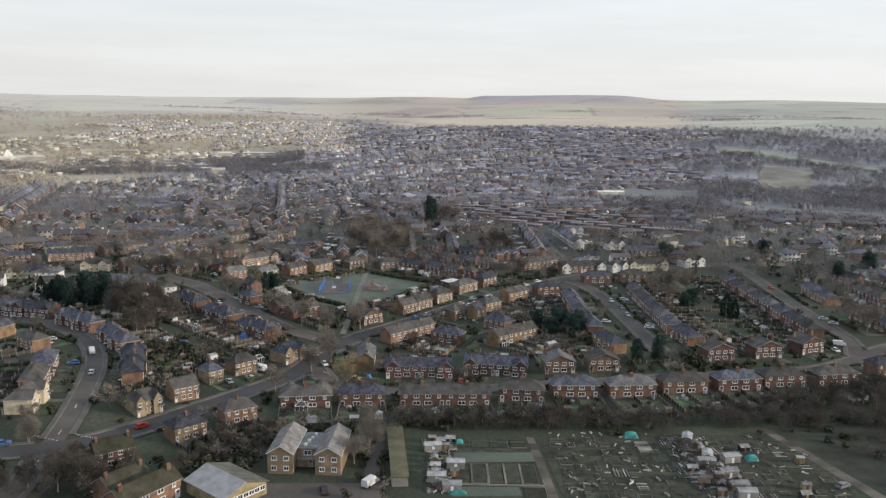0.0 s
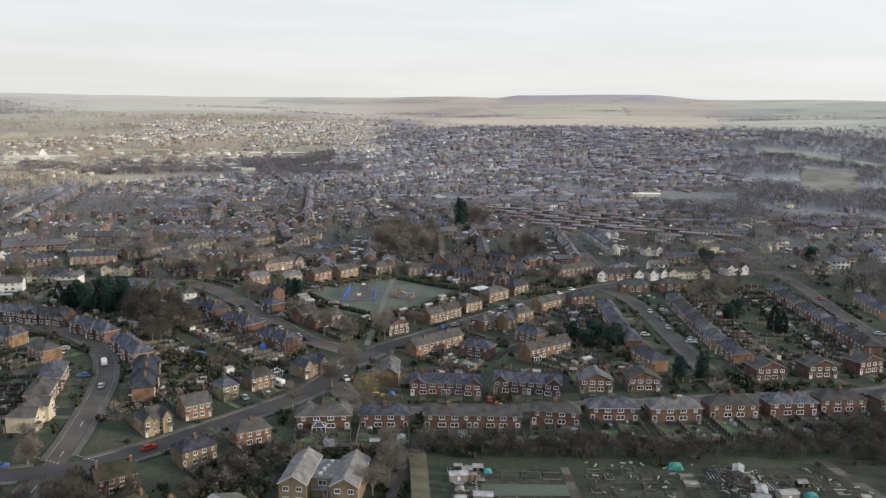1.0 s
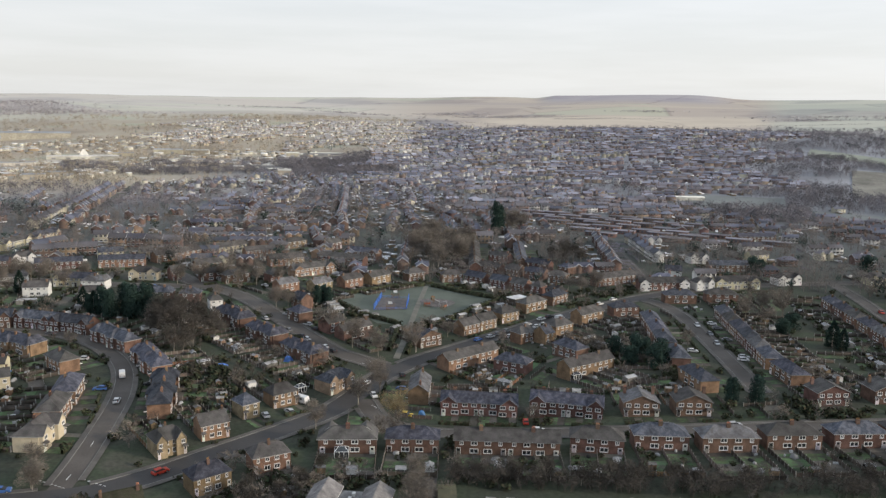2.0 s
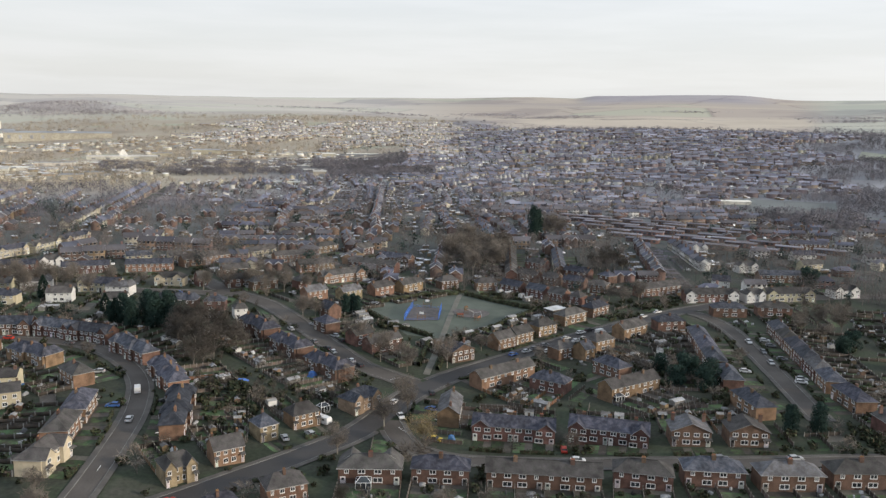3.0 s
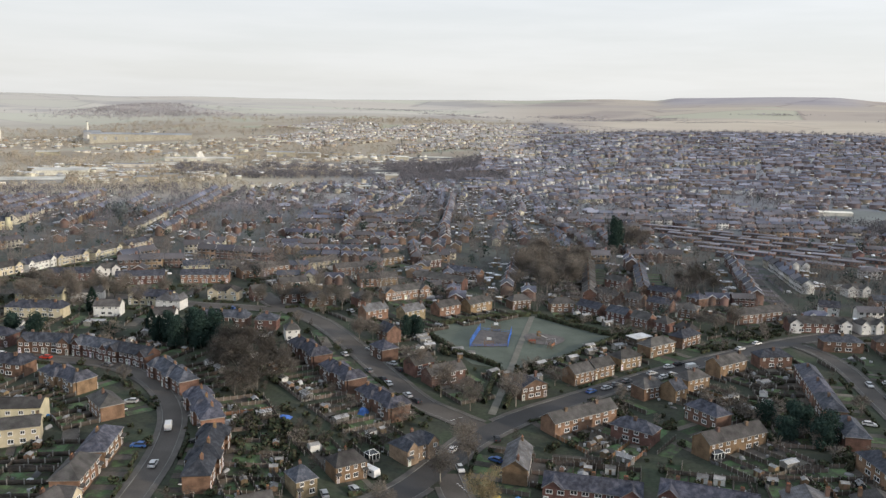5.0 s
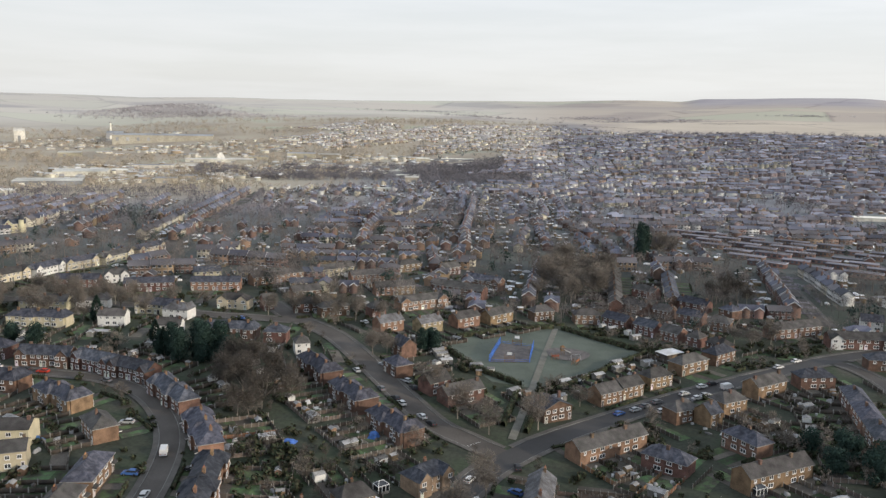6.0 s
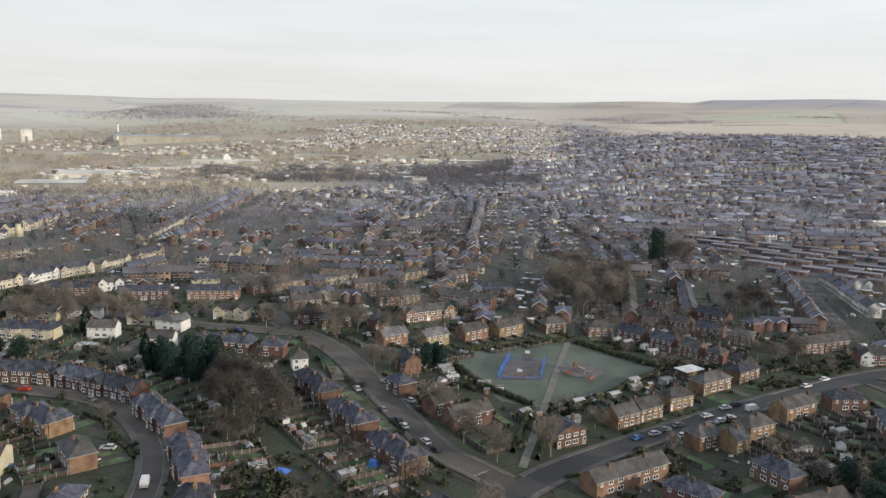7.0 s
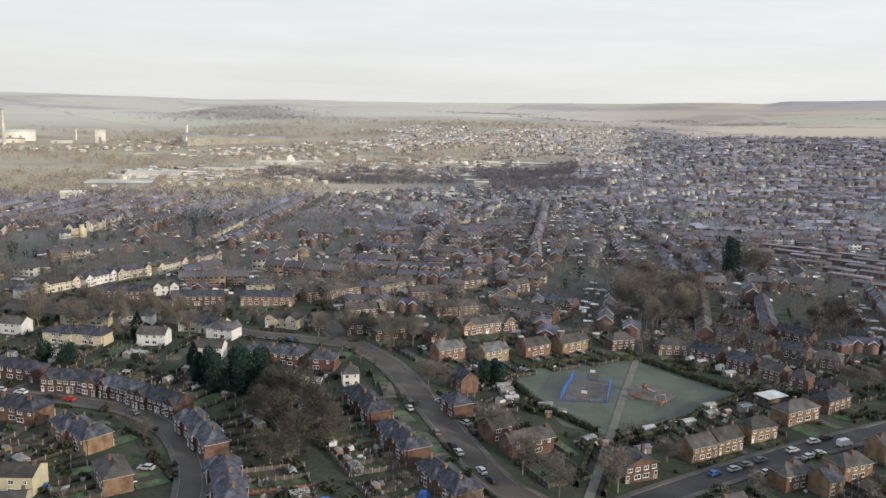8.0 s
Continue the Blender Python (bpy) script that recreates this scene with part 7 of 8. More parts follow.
for kind, colour, x, y, off in (
        ("caravan", "white", -61.8, 259.7, 80), ("car", "silver", -62.4, 250.2, 70), ("car", "silver", -68.0, 245.2, 60), ("car", "white", -45.5, 282.2, 0), ("car", "white", -41.3, 271.8, 0), ("van", "white", -53.2, 275.7, 60), ("car", "black", -35.4, 294.5, 40), ("car", "blue", -33.5, 280.8, 80), ("car", "red", -80.5, 203.9, 0),
        ("car", "silver", -77.7, 227.5, 70), ("car", "grey", -168.9, 305.4, 0), ("car", "white", 50.0, 409.4, 0), ("car", "white", 42.6, 399.7, 0), ("car", "white", 79.6, 366.0, 0), ("car", "grey", 86.9, 362.1, 80), ("car", "white", 86.4, 369.2, 80), ("car", "white", 69.6, 327.4, 80), ("car", "silver", 53.7, 390.1, 20), ("car", "black", -200.5, 306.3, 0),
        ("car", "red", -193.7, 306.7, 0), ("car", "white", -211.4, 305.8, 0), ("car", "silver", -218.7, 304.8, 0), ("car", "silver", -141.2, 278.0, 60), ("car", "white", -118.3, 274.4, 60), ("car", "blue", -168.1, 388.6, 0), ("car", "silver", -159.7, 372.3, 40), ("car", "white", -192.3, 387.2, 0), ("van", "white", -16.0, 173.6, 0),
        ("car", "black", -26.2, 169.5, 50), ("car", "white", 148.3, 289.5, 30), ("van", "white", 153.5, 297.5, 100), ("car", "red", 169.5, 402.0, 0), ("car", "black", 162.5, 352.0, 0), ("car", "white", 166.5, 338.0, 80), ("car", "silver", 167.0, 330.0, 80), ("car", "blue", -109.0, 187.2, 0), ("car", "grey", 86.4, 344.5, 80), ("car", "white", 85.6, 318.6, 80), ("car", "silver", 86.7, 322.0, 80), ("car", "grey", 81.8, 352.7, 0), ("car", "silver", 81.1, 339.0, 0), ("car", "white", -117.3, 400.1, 0), ("car", "white", -154.1, 370.3, 30),
        ("car", "white", 10.1, 248.8, 0), ("car", "red", 6.6, 256.4, 90), ("car", "grey", 46.7, 252.2, 0), ("car", "silver", 65.6, 254.5, 0), ("car", "grey", 95.3, 176.3, 20), ("car", "yellow", -29.0, 258.5, 30)):
    vehicle(kind, colour, x, y, off if kind == "van" and x == -16.1 else road_turn(x, y) + off)

# ---- the pale inn on the western road ----
inn = tagged(new("inn"), "white rendered inn with a gabled wing and a pointed turret", "house")
q = Shape(); q.box(-7, 7, -4, 4, -2, 6.2, top=False)
for x_, d_ in ((-7, -1), (7, 1)):
    p_ = [(x_, -4, 6.2), (x_, 4, 6.2), (x_, 0, 9.0)]
    q.face(p_ if d_ > 0 else p_[::-1])
part("wall", q, CREAM, inn)
q = Shape(); gable_roof(q, -7, 7, -4, 4, 6.2, 9.0, False); part("roof", q, [SLATE, UPVC], inn)
q = Shape(); q.box(-5.5, -0.5, -6.0, -3.8, -2, 6.0, top=False); q.face([(-5.5, -6.0, 6.0), (-0.5, -6.0, 6.0), (-3.0, -6.0, 9.2)]); part("front_wing", q, CREAM, inn)
q = Shape(); gable_roof(q, -5.5, -0.5, -6.0, 0.0, 6.0, 9.2, False, "y"); part("wing_roof", q, [SLATE, UPVC], inn)
q = Shape(); q.tube((4.5, -4.2, -2), (4.5, -4.2, 9.0), 1.7, 1.7, 10); part("turret", q, CREAM, inn)
q = Shape(); q.tube((4.5, -4.2, 9.0), (4.5, -4.2, 13.0), 2.0, 0.05, 10); part("turret_roof", q, SLATE, inn)
for x_, y_, z_ in ((-4.2, -6.0, 1.6), (-1.8, -6.0, 1.6), (-4.2, -6.0, 4.4), (-1.8, -6.0, 4.4), (1.2, -4.0, 1.6), (1.2, -4.0, 4.4)):
    o = part("window", window_mesh(1.5, 1.1, False)[0], None, inn); o.location = (x_, y_, z_); part("pane", window_mesh(1.5, 1.1, False)[1], None, o)
inn.matrix_basis = pose(-429, 549, gz(-429, 549), 0, 0, 40)
PLACED.append((-429, 549, 8, 6, 0.7))

# ---- far town ----
def far_house(L, D, ze, zr, hip, wall, roof, wins=True, cross=False):
    """A small house for the distance. Materials: index into FARM."""
    s = Shape()
    hl, hd = L / 2, D / 2
    s.box(-hl, hl, -hd, hd, -3, ze, wall, top=False)
    if not hip:
        s.face([(-hl, hd, ze), (-hl, -hd, ze), (-hl, 0, zr)], wall); s.face([(hl, -hd, ze), (hl, hd, ze), (hl, 0, zr)], wall)
        for x, q in ((-hl - 0.4, -1), (hl + 0.4, 1)):
            for sy in (-1, 1):
                p = [(x, sy * (hd + 0.35), ze - 0.3), (x, sy * (hd + 0.35), ze + 0.02), (x, 0, zr + 0.08), (x, 0, zr - 0.24)]
                s.face(p if q * sy > 0 else p[::-1], 8 if wall < 2 else roof)
    o = 0.35
    rr = hd * 0.9 if hip else -o
    s.solid([(-hl - o, -hd - o, ze - .2), (hl + o, -hd - o, ze - .2), (hl + o, hd + o, ze - .2), (-hl - o, hd + o, ze - .2), (-hl + rr, 0, zr), (hl - rr, 0, zr)], [(0, 1, 5, 4), (2, 3, 4, 5)] + ([(1, 2, 5), (3, 0, 4)] if hip else []), roof)
    for x in ((-hl * 0.5, hl * 0.5) if L > 12 else (hl * 0.6,)):
        s.box(x - 0.6, x + 0.6, 0.2, 1.0, zr - 1, zr + 1.3, 0)
    if cross:
        for x in (-hl * 0.55, hl * 0.55) if L > 10 else (0.0,):
            s.box(x - 1.9, x + 1.9, -hd - 1.2, 0, -3, ze, wall, top=False)
            s.face([(x - 1.9, -hd - 1.2, ze), (x + 1.9, -hd - 1.2, ze), (x, -hd - 1.2, zr - 0.5)], wall)
            p = [(x - 2.2, -hd - 1.5, ze - 0.2), (x, -hd - 1.5, zr - 0.4), (x + 2.2, -hd - 1.5, ze - 0.2)]
            q = [(a, 0, c) for a, _, c in p]
            s.solid(p + q, [(0, 1, 4, 3), (1, 2, 5, 4)], roof)
            s.solid([(x - 2.25, -hd - 1.52, ze - 0.5), (x - 2.25, -hd - 1.52, ze - 0.15), (x, -hd - 1.52, zr - 0.35), (x, -hd - 1.52, zr - 0.75), (x + 2.25, -hd - 1.52, ze - 0.15), (x + 2.25, -hd - 1.52, ze - 0.5)], [(0, 3, 2, 1), (3, 5, 4, 2)], 8)
    if not wins:
        for z in (1.3, 3.4):
            for k in range(3):
                x = -hl + L * (k + 0.5) / 3
                s.face([(x - 0.6, -hd - 0.05, z - 0.5), (x + 0.6, -hd - 0.05, z - 0.5), (x + 0.6, -hd - 0.05, z + 0.5), (x - 0.6, -hd - 0.05, z + 0.5)], 8 if k % 2 else 7)
    if wins:
        for y, q in ((-hd - 0.04, 1), (hd + 0.04, -1)):
            for z in (1.4, 3.8):
                for k in range(4 if L > 10 else 2):
                    x = -hl + L * (k + 0.5) / (4 if L > 10 else 2)
                    for w, h, e, m in ((0.85, 0.62, 0, 8), (0.36, 0.5, 0.03, 7)):
                        for cx in ((x,) if m == 8 else (x - 0.40, x + 0.40)):
                            p = [(cx - w, y - q * e, z - h), (cx + w, y - q * e, z - h), (cx + w, y - q * e, z + h), (cx - w, y - q * e, z + h)]
                            s.face(p if q > 0 else p[::-1], m)
    return s


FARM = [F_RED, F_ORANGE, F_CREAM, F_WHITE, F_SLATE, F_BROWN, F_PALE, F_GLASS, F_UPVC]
# estate palette: brighter copies of the far-town colours, painted as sunlit
SUNLIT_ESTATEM = [mat("estate_brick", (0.37, 0.30, 0.245), 0.85, rnd="ISL", spread=0.3), mat("estate_buff_brick", (0.44, 0.375, 0.29), 0.85, rnd="ISL", spread=0.25), mat("estate_cream", (0.66, 0.62, 0.50), 0.85, rnd="ISL", spread=0.15), mat("estate_white", (0.74, 0.73, 0.70), 0.85, rnd="ISL", spread=0.1),
           mat("estate_slate", (0.29, 0.28, 0.285), 0.85, rnd="ISL", spread=0.25), mat("estate_tiles", (0.34, 0.305, 0.28), 0.85, rnd="ISL", spread=0.25), mat("estate_sunlit_tiles", (0.38, 0.365, 0.36), 0.85, rnd="ISL", spread=0.25), F_GLASS, F_UPVC]
STREETM = [M_RED, M_ORANGE, F_CREAM, F_WHITE, M_SLATE, M_BROWN, F_SLATE, GLASS, M_UPVC]
rf_ = random.Random(77)


def town_zone(x, y):
    """What the land is used for: houses (with their mix), wood, works or open."""
    d, b = math.hypot(x, y), math.degrees(math.atan2(x, y))
    if 21.7 < b < 24.7 + math.sin(d / 23) * 0.2 and 1000 + 6 * math.sin(b * 3) < d < 1240: return "field"
    if 18.6 < b < 30 and abs(d - (1390 - 7.5 * (b - 19.2))) < 34 + 8 * math.sin(b * 2.3): return "field"
    if 11.3 < b < 17.8 and 838 + 5 * (b - 11.3) < d < 945 + 8 * math.sin(b): return "field"
    if 13.3 < b < 19.2 and 768 + 8 * math.sin(x / 13) < d < 864: return "wood"
    if 19 < b < 30 and 800 < d < 868 + 8 * math.sin(b * 2): return "field"
    if b > 12 and 850 + 25 * math.sin(x / 40) < d < 965 + 30 * math.sin(x / 55): return "wood"
    if b > 17 + 2 * math.sin(d / 40) and d > 940: return "wood" if (math.sin(x / 90) + math.sin(y / 70 + x / 160)) > -1.7 else "open"
    if -30 < b < -8 and 1085 + 5.0 * (-b - 8) + 18 * math.sin(x / 33) < d < 1150 + 11 * (-b - 8) + 22 * math.sin(x / 41): return "wood"
    if b < -10 and d > 950 + 14 * (b + 30) * (b > -30):
        if 1780 + 60 * math.sin(x / 45) < d < 2280 + 110 * math.sin(x / 70 + 1) + 60 * math.sin(x / 23) and -24 + 2 * math.sin(y / 60) < b < -6 + 2 * math.sin(d / 55 + 1) + 1.5 * math.sin(d / 23): return "estate"
        if d < 1750: return "works" if b < -16 else ("wood" if math.sin(x / 75) + math.sin(y / 95) > 0.1 else "hill")
        return "open"
    if d > 1660: return "estate" if (d < 2250 + 90 * math.sin(x / 60) and -14 < b < -5 + 2 * math.sin(d / 55 + 1) + 1.5 * math.sin(d / 23)) else "open"
    if d > 1000: return "hill"
    return "town"


near_boxes = [(p[0], p[1]) for p in PLACED]
grid_used = {}
for x, y in near_boxes: grid_used.setdefault((int(x // 20), int(y // 20)), []).append((x, y))


def taken(x, y, r):
    i, j = int(x // 20), int(y // 20)
    for a in (-1, 0, 1):
        for b in (-1, 0, 1):
            for q in grid_used.get((i + a, j + b), ()):
                if math.hypot(q[0] - x, q[1] - y) < r: return True
    return False


far_rows = {}


def wooded_plots(x, y):
    """Large gardens with more trees than houses: west of the long terraces and behind the park."""
    return (-475 - 0.25 * (y - 560) < x < -228 - 0.25 * (y - 560) and 440 < y < 900) or (-78 < x < 340 and 445 < y < 605 + 0.3 * min(190, max(0, x)))


# districts: centre, direction of the streets in degrees, reach
DISTRICTS = [(-60, 640, 99, 140), (90, 560, 8, 120), (230, 520, 8, 140), (-250, 620, 16, 150), (-420, 560, 108, 190), (60, 800, 15, 170), (-160, 850, 98, 170), (250, 720, 176, 190), (-480, 820, 108, 210), (-330, 960, 110, 170), (-60, 1020, 24, 170), (180, 1010, 170, 190),
             (330, 880, 8, 160), (-130, 1200, 30, 180), (60, 1230, 8, 190), (300, 1230, 174, 200), (-30, 1450, 28, 200), (200, 1460, 4, 220), (420, 1430, 8, 200), (-220, 1400, 38, 180), (-700, 700, 112, 240), (-620, 480, 112, 200)]
DISTRICTS += [(-420, 400, 20, 120), (330, 430, 95, 140), (270, 330, 85, 110),
             (-500, 2050, 42, 260), (-330, 1950, 32, 220), (-620, 1900, 48, 200), (-300, 2200, 30, 220), (-760, 2000, 38, 160), (380, 1600, 5, 200), (100, 1600, 178, 200), (-900, 500, 110, 200)]


def district(x, y):
    return min(DISTRICTS, key=lambda q: math.hypot(q[0] - x, q[1] - y) / q[3])


def add_house(x, y, a, zone, style):
    d = math.hypot(x, y)
    r = style[2] if rf_.random() < 0.6 else rf_.random()
    if zone == "estate": wall = 3 if r < 0.22 else (2 if r < 0.6 else (1 if r < 0.85 else 0))
    elif d > 1000 and x < 60: wall = 2 if r < 0.3 else (3 if r < 0.45 else (1 if r < 0.75 else 0))
    elif x > 60 and 430 < y < 640: wall = 3 if r < 0.34 else (2 if r < 0.5 else (1 if r < 0.6 else 0))
    elif x < -250 and y < 560: wall = 2 if r < 0.3 else (3 if r < 0.4 else (1 if r < 0.6 else 0))
    else: wall = 0 if r < 0.62 else (1 if r < 0.84 else (2 if r < 0.93 else 3))
    r = style[3] if rf_.random() < 0.65 else rf_.random()
    haze_share = 0.02 + 0.42 * min(1.0, max(0.0, (d - 700) / 520))        # the palest tiles grow commoner with distance, standing in for haze
    roof = (5 if r < 0.25 else 6) if zone == "estate" else 6 if rf_.random() < haze_share else (4 if r < 0.6 else 5)
    hip = style[1] if rf_.random() < 0.8 else rf_.random() < 0.3
    kind = style[0] if rf_.random() < 0.78 else rf_.choice((0, 0, 1, 2))
    if kind == 1: hip = False
    far_rows.setdefault((kind, hip, wall, roof, d < 850), []).append((x, y, gz(x, y), a, rf_.uniform(0.88, 1.08), rf_.uniform(0.88, 1.05), rf_.uniform(0.85, 1.02)))


def far_line(x1, y1, x2, y2, gap, walls, roof, kind=0, hip=False, turn=0.0):
    """A street of alike houses in the middle distance."""
    L = math.hypot(x2 - x1, y2 - y1); a = math.atan2(y2 - y1, x2 - x1)
    for k in range(int(L / gap) + 1):
        if k % 9 == 8 and rf_.random() < 0.6: continue
        v = rf_.uniform(-0.5, 0.5)
        x, y = x1 + math.cos(a) * k * gap - math.sin(a) * v, y1 + math.sin(a) * k * gap + math.cos(a) * v
        if taken(x, y, 8): continue
        grid_used.setdefault((int(x // 20), int(y // 20)), []).append((x, y))
        far_rows.setdefault((kind if kind == 1 or rf_.random() < 0.8 else 2 - 2 * (kind == 2), hip, walls[k % len(walls)], roof if rf_.random() < 0.65 else 9 - roof, True), []).append((x, y, gz(x, y), a + turn + rf_.uniform(-0.05, 0.05), rf_.uniform(0.94, 1.02), rf_.uniform(0.98, 1.12), rf_.uniform(0.82, 0.92) if kind == 1 else rf_.uniform(1.12, 1.24)))


# long terraces climbing west of the town, with trees between them
far_line(-332, 556, -441, 868, 11.3, (2, 3, 2, 2), 5)
far_line(-349, 646, -434, 886, 11.3, (0, 1, 0), 4)
far_line(-313, 563, -330, 618, 11.3, (0, 2, 0), 4)
far_line(-441, 576, -468, 644, 11.3, (2, 2, 1), 5)
far_line(-395, 573, -447, 690, 11.3, (0, 0, 1), 4)
far_line(-437, 711, -467, 785, 11.3, (0, 1), 4)
far_line(-485, 690, -522, 788, 11.3, (1, 2, 1), 5)
far_line(-492, 570, -545, 715, 11.3, (1, 1, 0), 5)
far_line(-532, 575, -585, 722, 11.3, (1, 0, 1), 5)
far_line(-575, 580, -628, 728, 11.3, (1, 1), 5)
far_line(-429, 540, -421, 549, 9.0, (3, 2), 4, 1)
far_line(-371, 478, -366, 492, 11.3, (1, 2), 5)
far_line(-274, 470, -268, 488, 11.3, (0, 0), 4)
far_line(-262, 454, -240, 466, 11.3, (0, 1), 5)
far_line(-240, 497, -206, 499, 11.3, (1, 0), 5)
far_line(-280, 545, -246, 556, 13.0, (0, 0, 1), 5, 1, False, 1.57)
far_line(-256, 508, -246, 514, 11.3, (2, 2), 5)
far_line(-205, 642, -226, 742, 13.2, (0, 0, 1), 4)
far_line(-135, 654, -185, 908, 13.2, (0, 0, 1), 4)
far_line(-160, 749, -119, 590, 13.2, (0, 1), 5)
far_line(-226, 712, -186, 576, 13.2, (0, 1), 4)
far_line(-235, 590, -120, 625, 15, (0, 0, 1, 0), 5, 1, False, 1.57)
far_line(-230, 560, -130, 590, 17, (0, 1, 0, 2), 5, 1, False, 1.57)
# terraces running away behind the park, and the road along the last of them
far_line(-60, 470, -67, 566, 11.3, (0, 0, 1), 4)
far_line(-21, 490, -25, 556, 11.3, (0, 0, 0), 4)
far_line(4, 499, -1, 572, 11.3, (0, 2, 0), 4)
far_line(60, 488, 60, 598, 11.3, (0, 0, 0), 4)
far_line(89, 522, 83, 594, 11.3, (3, 3, 2, 3), 4)
far_line(3, 586, 26, 590, 11.3, (0, 0), 5)
far_line(-1, 609, 14, 621, 15, (0, 0), 5, 1, False, 1.57)
far_line(-18, 573, -10, 575, 11.3, (1, 1), 5)
far_line(129, 646, 163, 644, 16.5, (0, 0), 5, 1, False, 1.57)
FLATS = []
for k in range(7):
    for q in range(5 + k % 2):
        x, y = 18 + k * 8 + q * 25 + rf_.uniform(-3, 3), 746 - k * 21 - q * 9 + rf_.uniform(-3, 3)
        if taken(x, y, 8): continue
        for e in (-8, 0, 8): grid_used.setdefault((int((x + e) // 20), int(y // 20)), []).append((x + e, y))
        FLATS.append((x, y, gz(x, y), -0.36 + rf_.uniform(-0.03, 0.03), rf_.uniform(0.8, 1.15), 1, rf_.uniform(0.9, 1.2)))

for dc in DISTRICTS:
    cx, cy, deg, reach = dc
    a = math.radians(deg)
    ux, uy, nx, ny = math.cos(a), math.sin(a), -math.sin(a), math.cos(a)
    v = -reach * 1.6
    k = 0
    while v < reach * 1.6:
        u = -reach * 1.6 + rf_.uniform(0, 15)
        bend, lean, wob = rf_.uniform(-0.0014, 0.0014), rf_.uniform(-0.03, 0.03), rf_.uniform(0, 6.28)
        style = (rf_.choice((0, 0, 0, 2)), rf_.random() < 0.3, rf_.random(), rf_.random())
        while u < reach * 1.6:
            vv = v + bend * u * u + lean * u + 3 * math.sin(u / 45 + wob) + rf_.uniform(-0.9, 0.9)
            x, y = cx + ux * u + nx * vv, cy + uy * u + ny * vv
            u += (rf_.uniform(11.3, 12.4) if rf_.random() < 0.86 else rf_.uniform(16, 27))
            if y < 120 or district(x, y) is not dc: continue
            b = math.degrees(math.atan2(x, y))
            if b < -62 or b > 42: continue
            z = town_zone(x, y)
            if z not in ("town", "hill", "estate"): continue
            near_core = -330 < x < 225 and y < 440
            if near_core or taken(x, y, 9.8): continue
            if road_gap(x, y) < 8 or (-80 < x < 5 and 350 < y < 440): continue
            if (-66 < x < -14 and 480 < y < 565) or math.hypot(x - 33, y - 512) < 22: continue
            if wooded_plots(x, y) and rf_.random() < (0.72 if x < -228 and x > -340 - 0.3 * (y - 560) else 0.6 if x > 190 else 0.88): continue
            if rf_.random() < (0.36 if z == "estate" else 0.14) or (z == "town" and math.sin(x / 31 + y / 57) + math.sin(y / 43 - x / 71) > 1.3): continue
            grid_used.setdefault((int(x // 20), int(y // 20)), []).append((x, y))
            add_house(x, y, math.atan2(uy, ux) + rf_.uniform(-0.05, 0.05) + (1.57 if rf_.random() < 0.10 else 0.0), z, style)
        k += 1
        v += 17.5 if k % 2 else 22.0
# the part of the valley whose houses and trees get sunlit colours
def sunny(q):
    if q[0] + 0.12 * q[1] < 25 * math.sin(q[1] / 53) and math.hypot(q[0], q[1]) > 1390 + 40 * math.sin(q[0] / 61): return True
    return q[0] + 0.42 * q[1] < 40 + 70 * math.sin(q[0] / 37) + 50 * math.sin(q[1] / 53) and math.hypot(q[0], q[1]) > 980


items = []
for (kind, hip, wall, roof, wins), rows in far_rows.items():
    sh = far_house((10.9, 7.0, 10.6)[kind], 5.9, 4.6, 6.7, hip, wall, roof, wins, kind == 2)
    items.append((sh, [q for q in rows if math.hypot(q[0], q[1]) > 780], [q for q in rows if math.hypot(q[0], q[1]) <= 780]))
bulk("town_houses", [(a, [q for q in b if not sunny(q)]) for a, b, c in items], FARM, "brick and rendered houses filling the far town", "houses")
bulk("estate_houses", [(a, [q for q in b if sunny(q)]) for a, b, c in items], SUNLIT_ESTATEM, "pale estate houses across the valley, coloured as if sunlit", "houses")
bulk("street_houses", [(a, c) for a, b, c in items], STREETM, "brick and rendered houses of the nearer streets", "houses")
fl = Shape(); fl.box(-10, 10, -3.2, 3.2, -2, 2.7, 0, top=False); fl.box(-10.3, 10.3, -3.5, 3.5, 2.7, 3.1, 1, True); fl.face([(-10, -3.2, 3.12), (10, -3.2, 3.12), (10, 3.2, 3.12), (-10, 3.2, 3.12)], 2)
for k in range(6): fl.box(-9 + k * 3.2, -7.2 + k * 3.2, -3.24, -3.1, 0.9, 2.2, 3)
bulk("flat_roofed_terraces", [(fl, FLATS)], [M_RED, F_PALE, F_BROWN, F_GLASS], "long low brick terraces with flat roofs and white fascias", "houses")

def far_tree_shape(seed, h, n, w, ln):
    """A street tree: thin trunk and a lobed crown of twig sprays."""
    rg = random.Random(seed); c = Shape()
    lobes = [(rg.uniform(-.24, .24) * h, rg.uniform(-.24, .24) * h, h * rg.uniform(0.4, 0.75), h * rg.uniform(0.2, 0.32)) for k in range(6)]
    c.tube((0, 0, -1), (0, 0, h * 0.5), h * 0.025, h * 0.012, 3, cap=False)
    for k in range(n):
        lx, ly, lz, lr = rg.choice(lobes)
        d = Vector((rg.gauss(0, 1), rg.gauss(0, 1), rg.gauss(0, 1))).normalized()
        p = Vector((lx, ly, lz)) + d * lr * rg.random() ** 0.5
        o = (d + Vector((0, 0, 0.5)) + Vector((rg.uniform(-.6, .6), rg.uniform(-.6, .6), rg.uniform(-.6, .6)))).normalized()
        s = Matrix.Rotation(rg.uniform(0, 6.28), 3, o) @ o.orthogonal().normalized()
        c.face([p - s * w, p + s * w, p + o * ln * rg.uniform(0.6, 1.3)])
    return c


